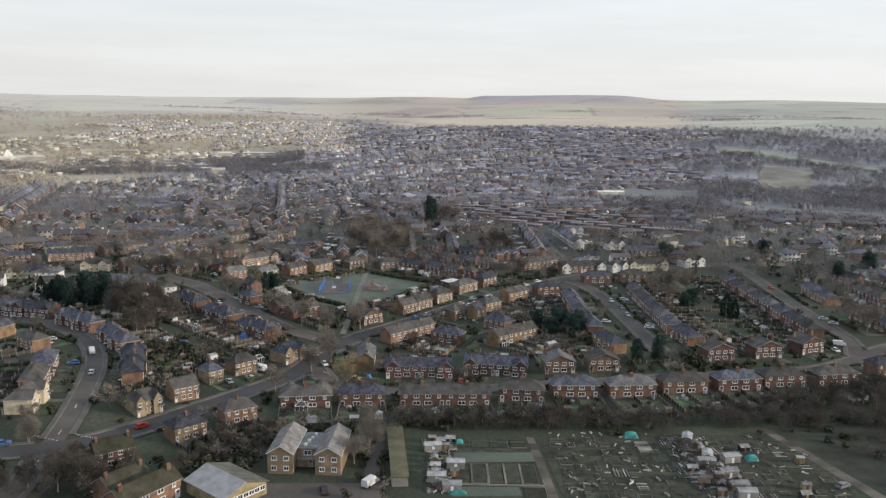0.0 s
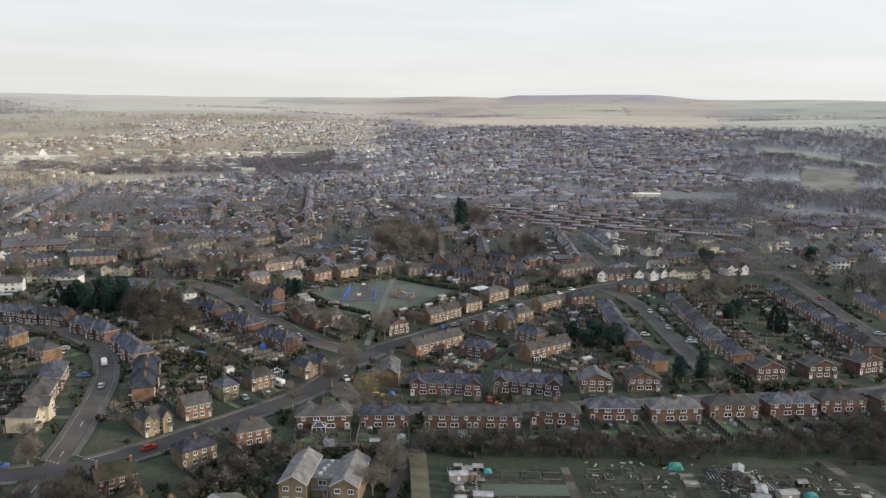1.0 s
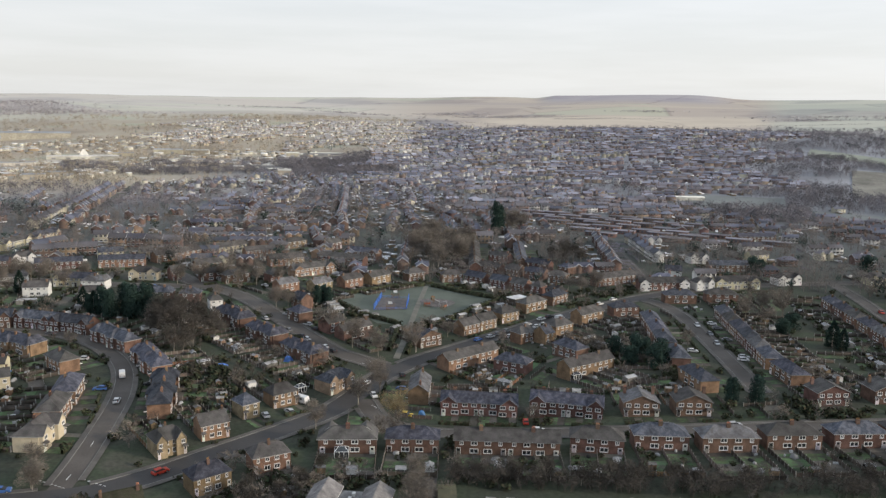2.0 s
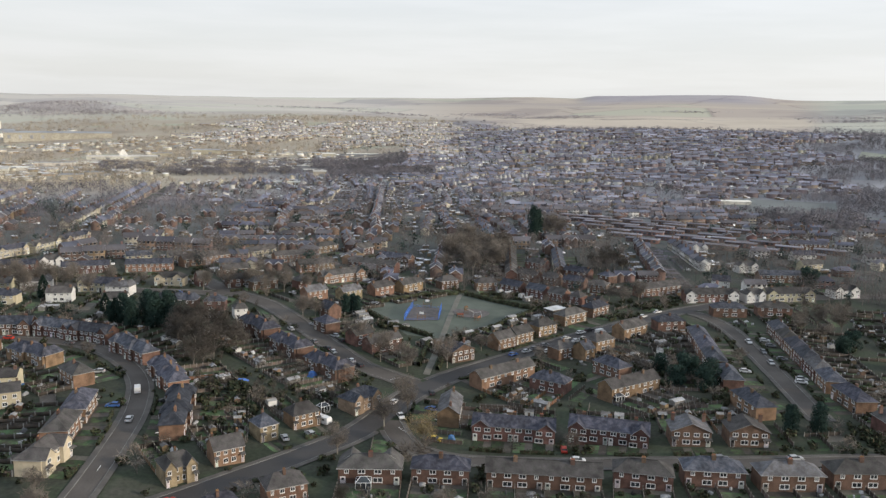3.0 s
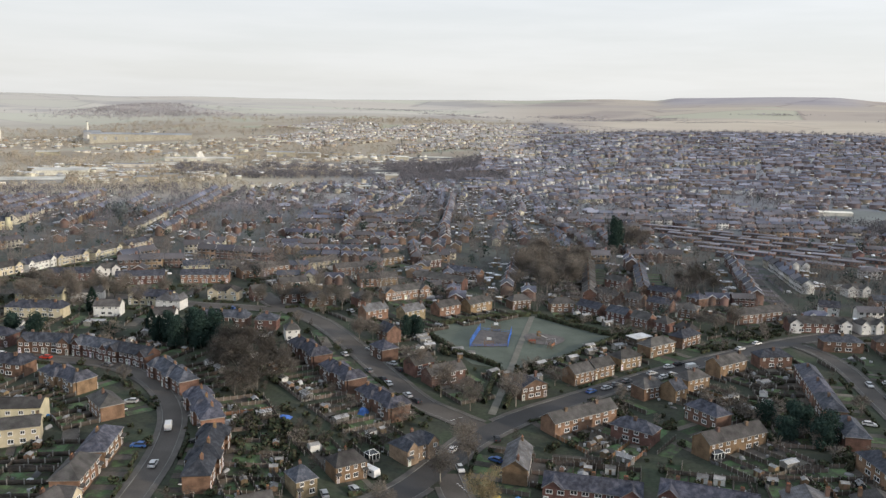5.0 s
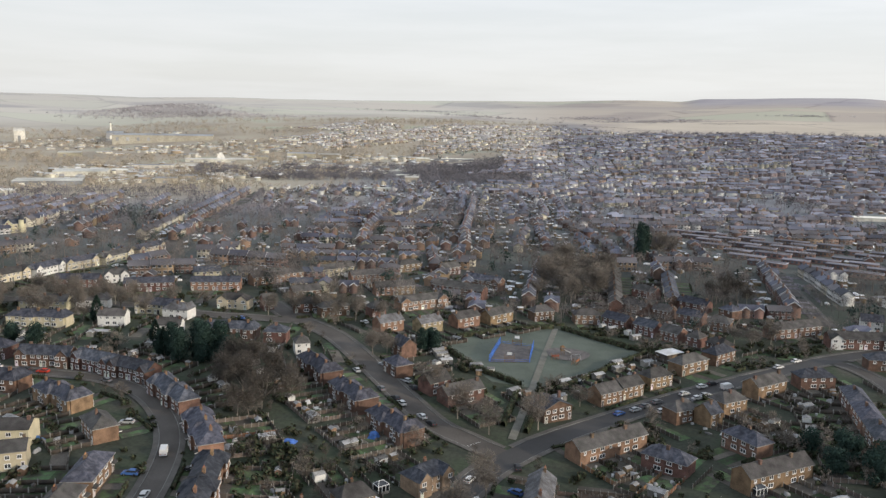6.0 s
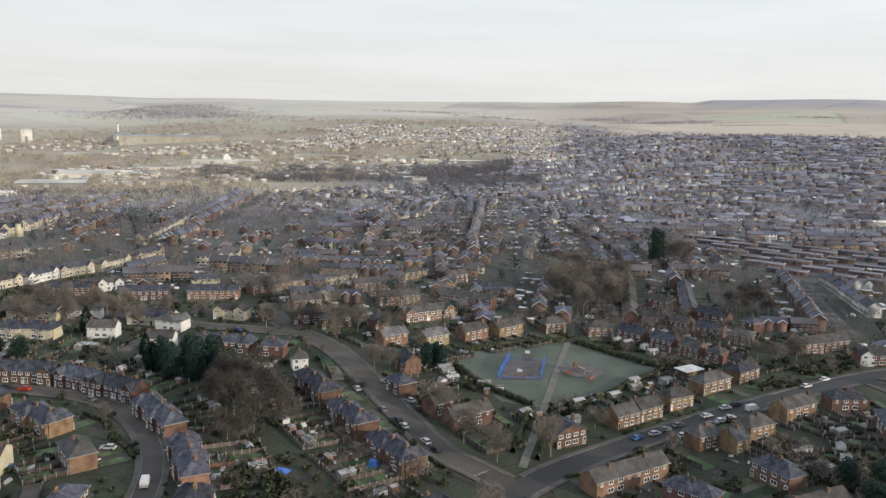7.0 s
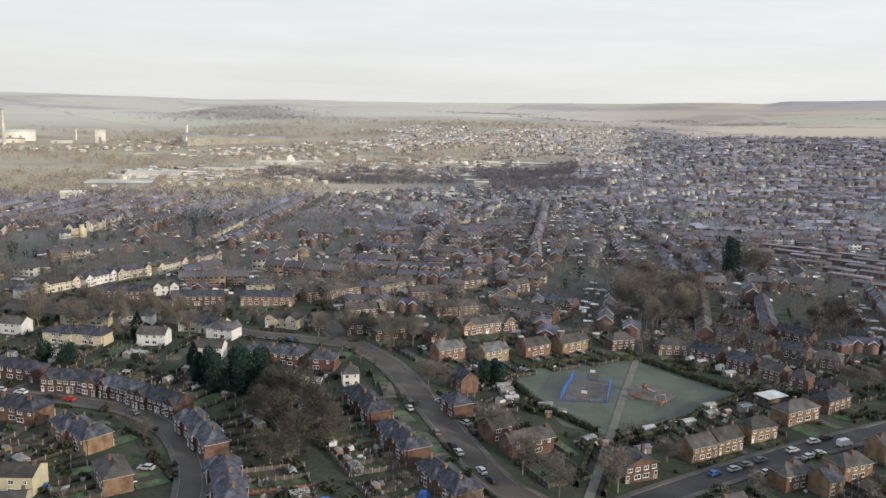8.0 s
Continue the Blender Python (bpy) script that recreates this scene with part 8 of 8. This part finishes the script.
def far_ever_shape(seed, h, n):
    rg = random.Random(seed); c = Shape()
    lobes = [(rg.uniform(-.22, .22) * h, rg.uniform(-.22, .22) * h, h * rg.uniform(0.25, 0.75), h * rg.uniform(0.2, 0.3)) for k in range(6)]
    for k in range(n):
        lx, ly, lz, lr = rg.choice(lobes)
        leaf_blob(rg, c, (lx, ly, lz), (lr, lr, lr), 1, h * 0.07)
    return c


SHED_CLEARINGS = ((-746, 1010, 36), (-731, 1068, 21), (-690, 884, 40), (-633, 754, 14), (-1105, 1734, 119), (-1278, 1787, 20), (-1424, 1641, 14), (-1036, 1337, 21), (-725, 1327, 61), (-580, 954, 14), (-575, 993, 14), (-742, 1164, 31), (-711, 1208, 21), (-641, 1473, 28), (-576, 1449, 21), (-827, 1791, 34), (-730, 1772, 29), (-384, 1399, 14), (-328, 1416, 31), (-379, 1213, 20), (-334, 1154, 18), (-308, 1088, 14), (-315, 978, 18), (-511, 1285, 16), (-698, 1413, 19), (-586, 1194, 17), (-1550, 1600, 110))


def big_shed(x, y):
    """Whether a big valley shed covers a place, or the ground cleared before it to keep it in the camera's view."""
    return any(math.hypot(x - a, y - b) < r or math.hypot(x - a * 0.96, y - b * 0.96) < r for a, b, r in SHED_CLEARINGS)


tr, ev, belt = [[], [], []], [[], []], [[], [], []]
for k in range(20000):
    b = radians(rf_.uniform(-56, 36)); d = 430 + 1800 * rf_.random() ** 1.25
    x, y = d * math.sin(b), d * math.cos(b)
    z = town_zone(x, y)
    if z == "field" or big_shed(x, y) or (z == "open" and rf_.random() < (0.35 if x < -300 else 0.8)) or (z == "works" and rf_.random() < 0.55) or (z in ("estate",) and rf_.random() < 0.3): continue
    if z in ("town", "hill") and (taken(x, y, 6.8) or (rf_.random() < 0.22 and math.sin(x / 31 + y / 57) + math.sin(y / 43 - x / 71) < 1.2)): continue
    if (-330 < x < 190 and y < 440) or (-80 < x < 5 and y < 440): continue
    if road_gap(x, y) < 2 or (wooded_plots(x, y) and taken(x, y, 10.5)): continue
    clump = math.sin(x / 31 + y / 57) + math.sin(y / 43 - x / 71) > 1.3
    s = rf_.uniform(0.4, 0.98) * (1.4 if clump else 1.0)
    row_ = (x, y, gz(x, y), rf_.uniform(0, 6.28), s, s, s * rf_.uniform(0.85, 1.15))
    if rf_.random() < 0.07 and z != "works": ev[k % 2].append(row_)
    else: tr[k % 3].append(row_)
# more garden and street trees through the middle distance
for k in range(6500):
    b = radians(rf_.uniform(-54, 36)); d = 430 + 620 * rf_.random()
    x, y = d * math.sin(b), d * math.cos(b)
    if town_zone(x, y) == "field" or taken(x, y, 10.5 if wooded_plots(x, y) else 6.2) or big_shed(x, y) or road_gap(x, y) < 2 or (-330 < x < 190 and y < 440): continue
    if math.sin(x / 26 + 2) + math.sin(y / 37 - x / 60) < 0.35 and k % 4: continue
    s = rf_.uniform(0.5, 1.25)
    row_ = (x, y, gz(x, y), rf_.uniform(0, 6.28), s, s, s * rf_.uniform(0.8, 1.1))
    if rf_.random() < 0.06: ev[k % 2].append(row_)
    elif d < 740 or k % 5 < 2: tr[k % 3].append(row_)
for x, y in ((-407, 640), (-394, 629), (-384, 624), (-385, 633), (-390, 647), (-411, 657), (-407, 660), (-420, 662)):
    for k in range(2):
        s = rf_.uniform(1.0, 1.6); ev[k].append((x + rf_.uniform(-4, 4), y + rf_.uniform(-5, 5), gz(x, y), rf_.uniform(0, 6.28), s, s, s))
for k in range(1500):
    x, y = rf_.uniform(-640, 340), rf_.uniform(442, 900)
    if not wooded_plots(x, y) or taken(x, y, 10.5) or road_gap(x, y) < 2 or big_shed(x, y) or (-330 < x < 190 and y < 440): continue
    if math.sin(x / 23 + 1) + math.sin(y / 29 - x / 41) < -0.3: continue
    s = rf_.uniform(0.55, 1.15)
    (ev[k % 2] if k % 9 == 0 else tr[k % 3]).append((x, y, gz(x, y), rf_.uniform(0, 6.28), s, s, s * rf_.uniform(0.75, 1.0)))
for k in range(900):
    x, y = rf_.uniform(60, 340), rf_.uniform(448, 690)
    if taken(x, y, 8.0) or road_gap(x, y) < 3 or math.sin(x / 19 + 1) + math.sin(y / 23 - x / 31) < -0.5: continue
    s = rf_.uniform(0.45, 1.0)
    (ev[k % 2] if k % 8 == 0 else tr[k % 3]).append((x, y, gz(x, y), rf_.uniform(0, 6.28), s, s, s * rf_.uniform(0.75, 1.0)))
# the wooded tip behind the works and the far copses
copse = [[], [], []]
for k in range(1500):
    x, y = (-1790 + 170 * rf_.gauss(0, 0.8), 2660 + 120 * rf_.gauss(0, 0.8)) if k % 3 else (-1500 + 260 * rf_.gauss(0, 0.6), 2560 + 70 * rf_.gauss(0, 0.8))
    s = rf_.uniform(0.8, 1.3); copse[k % 3].append((x, y, gz(x, y) - 1, rf_.uniform(0, 6.28), s * 1.5, s * 1.5, s * 0.8))
for cx, cy, rx, ry, n in ((-60, 2980, 150, 120, 300), (-250, 3260, 130, 80, 200), (60, 3120, 90, 60, 120), (-620, 3060, 190, 50, 160), (900, 2600, 120, 40, 120), (1300, 2700, 170, 50, 160), (1050, 2960, 240, 30, 140), (-980, 3300, 260, 60, 160), (520, 3300, 120, 26, 90)):
    for k in range(n):
        x, y = cx + rx * rf_.gauss(0, 0.55), cy + ry * rf_.gauss(0, 0.55)
        s = rf_.uniform(0.6, 1.2); copse[k % 3].append((x, y, gz(x, y) - 1, rf_.uniform(0, 6.28), s * 1.6, s * 1.6, s * 0.8))
# woods on the right hill, along the railway and by the works
for k in range(7600):
    b = radians(rf_.uniform(11, 36)); d = rf_.uniform(765, 1600)
    x, y = d * math.sin(b), d * math.cos(b)
    if town_zone(x, y) == "wood":
        s = rf_.uniform(0.6, 1.1); belt[k % 3].append((x, y, gz(x, y), rf_.uniform(0, 6.28), s * 1.2, s * 1.2, s))
for k in range(6500):
    b = radians(rf_.uniform(-30, -8)); d = rf_.uniform(1060, 1420)
    x, y = d * math.sin(b), d * math.cos(b)
    if town_zone(x, y) == "wood" and not big_shed(x, y):
        s = rf_.uniform(0.5, 0.95); belt[k % 3].append((x, y, gz(x, y), rf_.uniform(0, 6.28), s * 1.3, s * 1.3, s))
for k in range(11000):
    b = radians(rf_.uniform(-52, -6)); d = rf_.uniform(950, 2700)
    x, y = d * math.sin(b), d * math.cos(b)
    if math.sin(x / 120 + 1) + math.sin(y / 60) > -0.7 and not big_shed(x, y) and town_zone(x, y) in ("works", "open", "wood"):
        s = rf_.uniform(0.8, 1.3); tr[k % 3].append((x, y, gz(x, y), rf_.uniform(0, 6.28), s * 1.25, s * 1.25, s))
# tree line along the ridge and hedgerows out in the fields
for k in range(420):
    b = radians(rf_.uniform(-7, 30)); d = rf_.uniform(1600, 1680)
    x, y = d * math.sin(b), d * math.cos(b); s = rf_.uniform(0.6, 1.25)
    tr[k % 3].append((x, y, gz(x, y), rf_.uniform(0, 6.28), s, s, s))
for k in range(26):
    b = radians(rf_.uniform(-55, 35)); d = rf_.uniform(2300, 3000); t = rf_.uniform(0, 3.14); L = rf_.uniform(120, 420)
    for q in range(int(L / 6)):
        x, y = d * math.sin(b) + math.cos(t) * q * 6, d * math.cos(b) + math.sin(t) * 0.4 * q * 6
        tr[q % 3].append((x, y, gz(x, y), 0, 1.0, 0.7, 0.32))
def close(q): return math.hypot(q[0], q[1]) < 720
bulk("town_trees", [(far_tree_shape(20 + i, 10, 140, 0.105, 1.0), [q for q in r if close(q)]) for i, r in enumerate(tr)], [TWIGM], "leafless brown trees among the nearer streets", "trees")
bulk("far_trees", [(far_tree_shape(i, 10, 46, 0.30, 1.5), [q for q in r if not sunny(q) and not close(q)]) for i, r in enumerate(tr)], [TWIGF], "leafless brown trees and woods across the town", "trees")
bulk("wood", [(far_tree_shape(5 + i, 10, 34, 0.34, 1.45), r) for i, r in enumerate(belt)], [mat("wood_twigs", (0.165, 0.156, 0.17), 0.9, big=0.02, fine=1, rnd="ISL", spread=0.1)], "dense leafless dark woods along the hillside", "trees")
# copse twigs paled towards the sky, as haze would
bulk("copse", [(far_tree_shape(30 + i, 10, 16, 0.8, 1.8), r) for i, r in enumerate(copse)], [mat("hazed_copse_twigs", (0.40, 0.375, 0.38), 0.9, big=0.01, fine=1, rnd="ISL", spread=0.12)], "leafless copses on the far slopes, coloured pale for haze", "trees")
bulk("valley_trees", [(far_tree_shape(8 + i, 10, 30, 0.42, 1.7), [q for q in r if sunny(q)][::2]) for i, r in enumerate(tr)], [TWIGS], "leafless valley trees coloured pale straw as if sunlit", "trees")
# evergreens lighter with distance, haze put into the needles
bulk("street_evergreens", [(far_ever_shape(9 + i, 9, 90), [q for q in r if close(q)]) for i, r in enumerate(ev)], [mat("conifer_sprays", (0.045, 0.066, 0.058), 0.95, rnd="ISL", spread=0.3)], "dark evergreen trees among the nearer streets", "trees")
bulk("far_evergreens", [(far_ever_shape(9 + i, 9, 60), [q for q in r if not close(q)]) for i, r in enumerate(ev)], [mat("hazed_conifers", (0.11, 0.125, 0.13), 0.95, rnd="ISL", spread=0.25)], "dark evergreen trees among the far houses", "trees")

# garages, sheds and cars among the far gardens
bx = Shape(); bx.box(-1.4, 1.4, -1.1, 1.1, -1, 2.1, 0); bx.solid([(-1.5, -1.2, 2.1), (1.5, -1.2, 2.1), (1.5, 1.2, 2.1), (-1.5, 1.2, 2.1), (-1.5, 0, 2.6), (1.5, 0, 2.6)], [(0, 1, 5, 4), (2, 3, 4, 5), (1, 2, 5), (3, 0, 4)], 1)
vc = Shape(); profile_body(vc, [(-2.1, 0.3), (-2.1, 0.95), (-1.5, 1.45), (0.2, 1.45), (1.1, 0.95), (2.1, 0.75), (2.1, 0.3)][::-1], 0.88, 0.7, 0.9, 2)
r1, r2, r3 = [], [], []
for rows in far_rows.values():
    for q in rows:
        for k in range(3):
            a = q[3]; u, v = rf_.uniform(-8, 8), rf_.choice((-1, 1)) * rf_.uniform(7, 15)
            x, y = q[0] + math.cos(a) * u - math.sin(a) * v, q[1] + math.sin(a) * u + math.cos(a) * v
            if taken(x, y, 7) or road_gap(x, y) < 4: continue
            (r1 if k < 2 else r2).append((x, y, gz(x, y), a + rf_.choice((0, 1.57)), rf_.uniform(0.7, 1.7), rf_.uniform(0.8, 1.3), rf_.uniform(0.8, 1.1)))
bulk("far_sheds", [(bx, r1), (vc, r2)], [TIMBER, mat("far_shed_roof", (0.56, 0.56, 0.57), 0.7, rnd="ISL", spread=0.6), mat("far_car_paint", (0.55, 0.55, 0.56), 0.3, rnd="ISL", spread=0.8, hue=0.05)], "pale shed roofs and parked cars among the far gardens", "sheds")

# ---- field on the right hillside and frosted open land ----
def polar(b, d): return (d * math.sin(radians(b)), d * math.cos(radians(b)))
FIELD = mat("bleached_pasture", (0.225, 0.212, 0.184), 0.95, big=0.02, fine=0.3, rnd="", tint=(0.205, 0.198, 0.168))
PALE = mat("frosted_meadow", (0.265, 0.285, 0.235), 0.95, big=0.015, fine=0.2, rnd="", dark=0.8, light=1.15)
VERGE = mat("frosted_grass", (0.165, 0.178, 0.175), 0.95, big=0.03, fine=0.3, rnd="", dark=0.85, light=1.12)
draped("pasture", [polar(21.6, 992), polar(24.8, 996), polar(24.9, 1238), polar(21.5, 1222)], FIELD, "bleached brown pasture on the hillside", "field", 0.8, 12)
draped("meadow", [polar(18.9, 1356), polar(24, 1322), polar(24, 1384), polar(19.1, 1424)], PALE, "pale frosted meadow strip on the hillside", "field", 0.8, 20)
draped("meadow", [polar(24, 1318), polar(29.6, 1284), polar(29.8, 1330), polar(24, 1380)], PALE, "pale frosted meadow strip on the hillside", "field", 0.8, 20)
draped("frosted_verge", [polar(11.3, 838), polar(17.8, 870), polar(17.7, 948), polar(11.8, 942)], VERGE, "frosted grey-green grass above the railway", "field", 0.6, 14)
LITTER = mat("leaf_litter", (0.085, 0.078, 0.078), 0.95, big=0.05, fine=0.5, rnd="")
draped("wood_floor", [polar(13.3, 770), polar(19.2, 770), polar(19.2, 862), polar(13.3, 862)], LITTER, "dark leaf litter under the railway wood", "woodland floor", 0.5, 14)
draped("frosted_verge", [polar(19.2, 806), polar(29, 800), polar(29.2, 858), polar(19.2, 866)], VERGE, "frosted grey-green grass below the woods", "field", 0.6, 14)

# ---- works and big sheds in the valley ----
WORKS = mat("pale_cladding", (0.66, 0.635, 0.565), 0.6, big=0.02, fine=0.3, spread=0.25)
WORKD = mat("grey_cladding", (0.29, 0.295, 0.305), 0.6, big=0.02, fine=0.3, spread=0.2)
STONEC = mat("drab_stone_cladding", (0.34, 0.315, 0.26), 0.7, big=0.02, fine=0.3, spread=0.15)
YEL = mat("sandstone_cladding", (0.50, 0.46, 0.36), 0.7, big=0.02, fine=0.3, spread=0.2)


def warehouse(b, d, w, dp, h, turn, wall, roof, label="long pale clad warehouse with a shallow roof"):
    x, y = polar(b, d)
    root = tagged(new("warehouse"), label, "warehouse", "valley works")
    s = Shape(); s.box(-w / 2, w / 2, -dp / 2, dp / 2, -16, h, top=False)
    for x_, q in ((-w / 2, -1), (w / 2, 1)):
        p = [(x_, -dp / 2, h), (x_, dp / 2, h), (x_, 0, h * 1.2)]
        s.face(p if q > 0 else p[::-1])
    part("wall", s, wall, root)
    r = Shape(); gable_roof(r, -w / 2, w / 2, -dp / 2, dp / 2, h, h * 1.2, False, over=0.5, t=0.4); part("roof", r, [roof, wall], root)
    for k in range(max(1, int(min(w, 100) / 25))):
        q = Shape(); q.box(-w / 2 + 8 + k * 22, -w / 2 + 14 + k * 22, -dp / 2 - 0.1, -dp / 2 + 0.05, 0, h * 0.6); part("loading_door", q, WORKD if wall is not WORKD else WORKS, root)
    root.matrix_basis = pose(x, y, gz(x, y), 0, 0, turn)


for x_, y_, w_, dp_, h_, turn_, wall_, roof_ in (
        (-746, 1010, 66, 61, 5.8, 33, WORKS, WORKS), (-731, 1068, 38, 33, 3.8, 31, WORKS, WORKS), (-690, 884, 73, 47, 4.3, 35, WORKD, WORKS), (-633, 754, 22, 18, 5.6, 37, WORKS, WORKS), (-1105, 1734, 216, 98, 12.5, 29, STONEC, WORKD),
        (-1278, 1787, 36, 56, 16.3, 32, WORKD, WORKD), (-1424, 1641, 22, 18, 27.3, 36, WORKS, WORKS), (-1036, 1337, 38, 28, 6.8, 34, YEL, WORKS), (-725, 1327, 111, 36, 4.5, 26, WORKS, WORKS), (-580, 954, 25, 16, 5.8, 29, YEL, WORKD),
        (-575, 993, 22, 10, 6.0, 28, YEL, WORKD), (-742, 1164, 57, 22, 4.1, 30, WORKS, WORKD), (-711, 1208, 39, 19, 3.7, 28, WORKS, WORKS), (-641, 1473, 51, 22, 7.9, 21, YEL, WORKD), (-576, 1449, 39, 19, 7.7, 20, YEL, WORKS),
        (-827, 1791, 62, 22, 3.3, 22, WORKS, WORKS), (-730, 1772, 52, 22, 3.2, 20, WORKS, WORKS), (-384, 1399, 22, 14, 7.6, 14, YEL, WORKS), (-328, 1416, 56, 22, 3.3, 12, WORKD, WORKS), (-379, 1213, 36, 19, 3.3, 16, WORKD, WORKS),
        (-334, 1154, 33, 19, 3.5, 15, WORKD, WORKS), (-308, 1088, 17, 14, 7.0, 14, YEL, WORKS), (-315, 978, 33, 14, 3.0, 17, WORKS, WORKS), (-511, 1285, 29, 16, 5.0, 20, YEL, WORKD), (-698, 1413, 34, 16, 5.2, 24, YEL, WORKD),
        (-586, 1194, 31, 16, 3.0, 24, WORKS, WORKS),
        (-1640, 1612, 64, 56, 21.1, 45, WORKS, WORKS), (-1590, 1510, 100, 56, 8.7, 45, YEL, WORKD), (-1500, 1600, 46, 33, 6.2, 40, WORKS, WORKD), (177, 887, 45, 14, 3.1, 2, WORKS, WORKS)):
    args = (math.degrees(math.atan2(x_, y_)), math.hypot(x_, y_), w_, dp_, h_, turn_, wall_, roof_)
    warehouse(*args)


# lesser works buildings and yards, too far to tell apart
lo = Shape(); lo.box(-1, 1, -1, 1, -0.5, 0.8, 0, top=False); lo.solid([(-1.02, -1.04, 0.8), (1.02, -1.04, 0.8), (1.02, 1.04, 0.8), (-1.02, 1.04, 0.8), (-1.02, 0, 1.05), (1.02, 0, 1.05)], [(0, 1, 5, 4), (2, 3, 4, 5), (1, 2, 5), (3, 0, 4)], 1)
lo2 = Shape(); lo2.v, lo2.f, lo2.m = list(lo.v), list(lo.f), [2 if k == 0 else 1 for k in lo.m]
wr1, wr2 = [], []
for k in range(2600):
    b, d = rf_.uniform(-52, -8), 1010 + 1300 * rf_.random() ** 1.1
    x, y = polar(b, d)
    if not big_shed(x, y) and town_zone(x, y) in ("works", "open", "wood", "hill") and not (b > -14 and d < 1250):
        if not (math.hypot(x + 1480, y - 1690) < 380 or math.hypot(x + 660, y - 1080) < 170 or math.hypot(x + 480, y - 1330) < 190 or math.hypot(x + 900, y - 1560) < 200): continue
        (wr1 if k % 3 else wr2).append((x, y, gz(x, y), radians(rf_.choice((10, 20, 35, 100)) + rf_.uniform(-8, 8)), rf_.uniform(2, 9), rf_.uniform(2, 6), rf_.uniform(2.5, 6)))
bulk("valley_buildings", [(lo, wr1), (lo2, wr2)], [mat("valley_walls", (0.58, 0.55, 0.47), 0.7, rnd="ISL", spread=0.3), mat("valley_roofs", (0.47, 0.46, 0.445), 0.6, rnd="ISL", spread=0.7), mat("valley_brick", (0.34, 0.27, 0.19), 0.8, rnd="ISL", spread=0.25)], "pale works units and yards in the valley", "works buildings")


def stack(b, d, h, r):
    x, y = polar(b, d); z = gz(x, y)
    root = tagged(new("factory_chimney"), "tall slender pale concrete works chimney", "chimney", "valley works")
    s = Shape(); s.tube((0, 0, -3), (0, 0, h), r, r * 0.7, 12); part("shaft", s, WORKS, root)
    s = Shape(); s.tube((0, 0, h * 0.96), (0, 0, h + 0.6), r * 0.85, r * 0.85, 12); part("cap", s, WORKD, root)
    root.matrix_basis = pose(x, y, z)


stack(-35.9, 2300, 38, 3.0); stack(-46.2, 2100, 78, 4.0); stack(-42.5, 2350, 30, 2.5)
tent = tagged(new("pyramid_roof_hall"), "white pointed fabric roof beside the retail sheds", "hall", "valley works")
q = Shape(); q.solid([(-11, -10, -2), (11, -10, -2), (11, 10, -2), (-11, 10, -2), (-2, 0, 15), (2, 0, 15)], [(0, 1, 5, 4), (1, 2, 5), (2, 3, 4, 5), (3, 0, 4)]); part("roof", q, WORKS, tent)
q = Shape(); q.box(13, 52, -9, 9, -3, 5); part("wing", q, WORKS, tent)
tent.matrix_basis = pose(-731, 1339, gz(-731, 1339), 0, 0, 26)

# hedges and fences between the far gardens
hg = Shape()
rh_ = random.Random(31)
for k in range(7):
    x0 = -7 + 2 * k
    h0, w0 = rh_.uniform(0.9, 2.0), rh_.uniform(0.4, 0.8)
    hg.solid([(x0 - 0.2, -w0, 0), (x0 + 2.2, -w0, 0), (x0 + 2.2, w0, 0), (x0 - 0.2, w0, 0), (x0 + 0.4, -w0 * 0.4, h0), (x0 + 1.7, -w0 * 0.5, h0 * 0.9), (x0 + 1.6, w0 * 0.5, h0), (x0 + 0.5, w0 * 0.4, h0 * 0.95)], [(0, 1, 5, 4), (1, 2, 6, 5), (2, 3, 7, 6), (3, 0, 4, 7), (4, 5, 6, 7)])
r4, r5 = [], []
for rows in far_rows.values():
    for q in rows:
        if math.hypot(q[0], q[1]) > 1100: continue
        a = q[3]
        for u, v, t in ((rf_.uniform(-2, 2), 11.0, 0), (-6.2, rf_.choice((-9.0, 9.0)), 1.57), (6.2, -9.5, 1.57)):
            x, y = q[0] + math.cos(a) * u - math.sin(a) * v, q[1] + math.sin(a) * u + math.cos(a) * v
            if rf_.random() < 0.75 and not taken(x, y, 5.5): (r4 if rf_.random() < 0.6 else r5).append((x, y, gz(x, y) - 0.2, a + t, rf_.uniform(0.4, 0.8), 1.0, rf_.uniform(0.7, 1.2)))
# hedge leaves lightened to lose contrast, as in haze
bulk("far_hedges", [(hg, r4)], [mat("hazed_hedge_leaves", (0.12, 0.13, 0.118), 0.9, rnd="ISL", spread=0.4, big=0.1)], "clipped dark hedges between the far gardens", "hedges")
bulk("far_brushwood", [(hg, r5)], [TWIGF], "brown leafless hedges between the far gardens", "hedges")
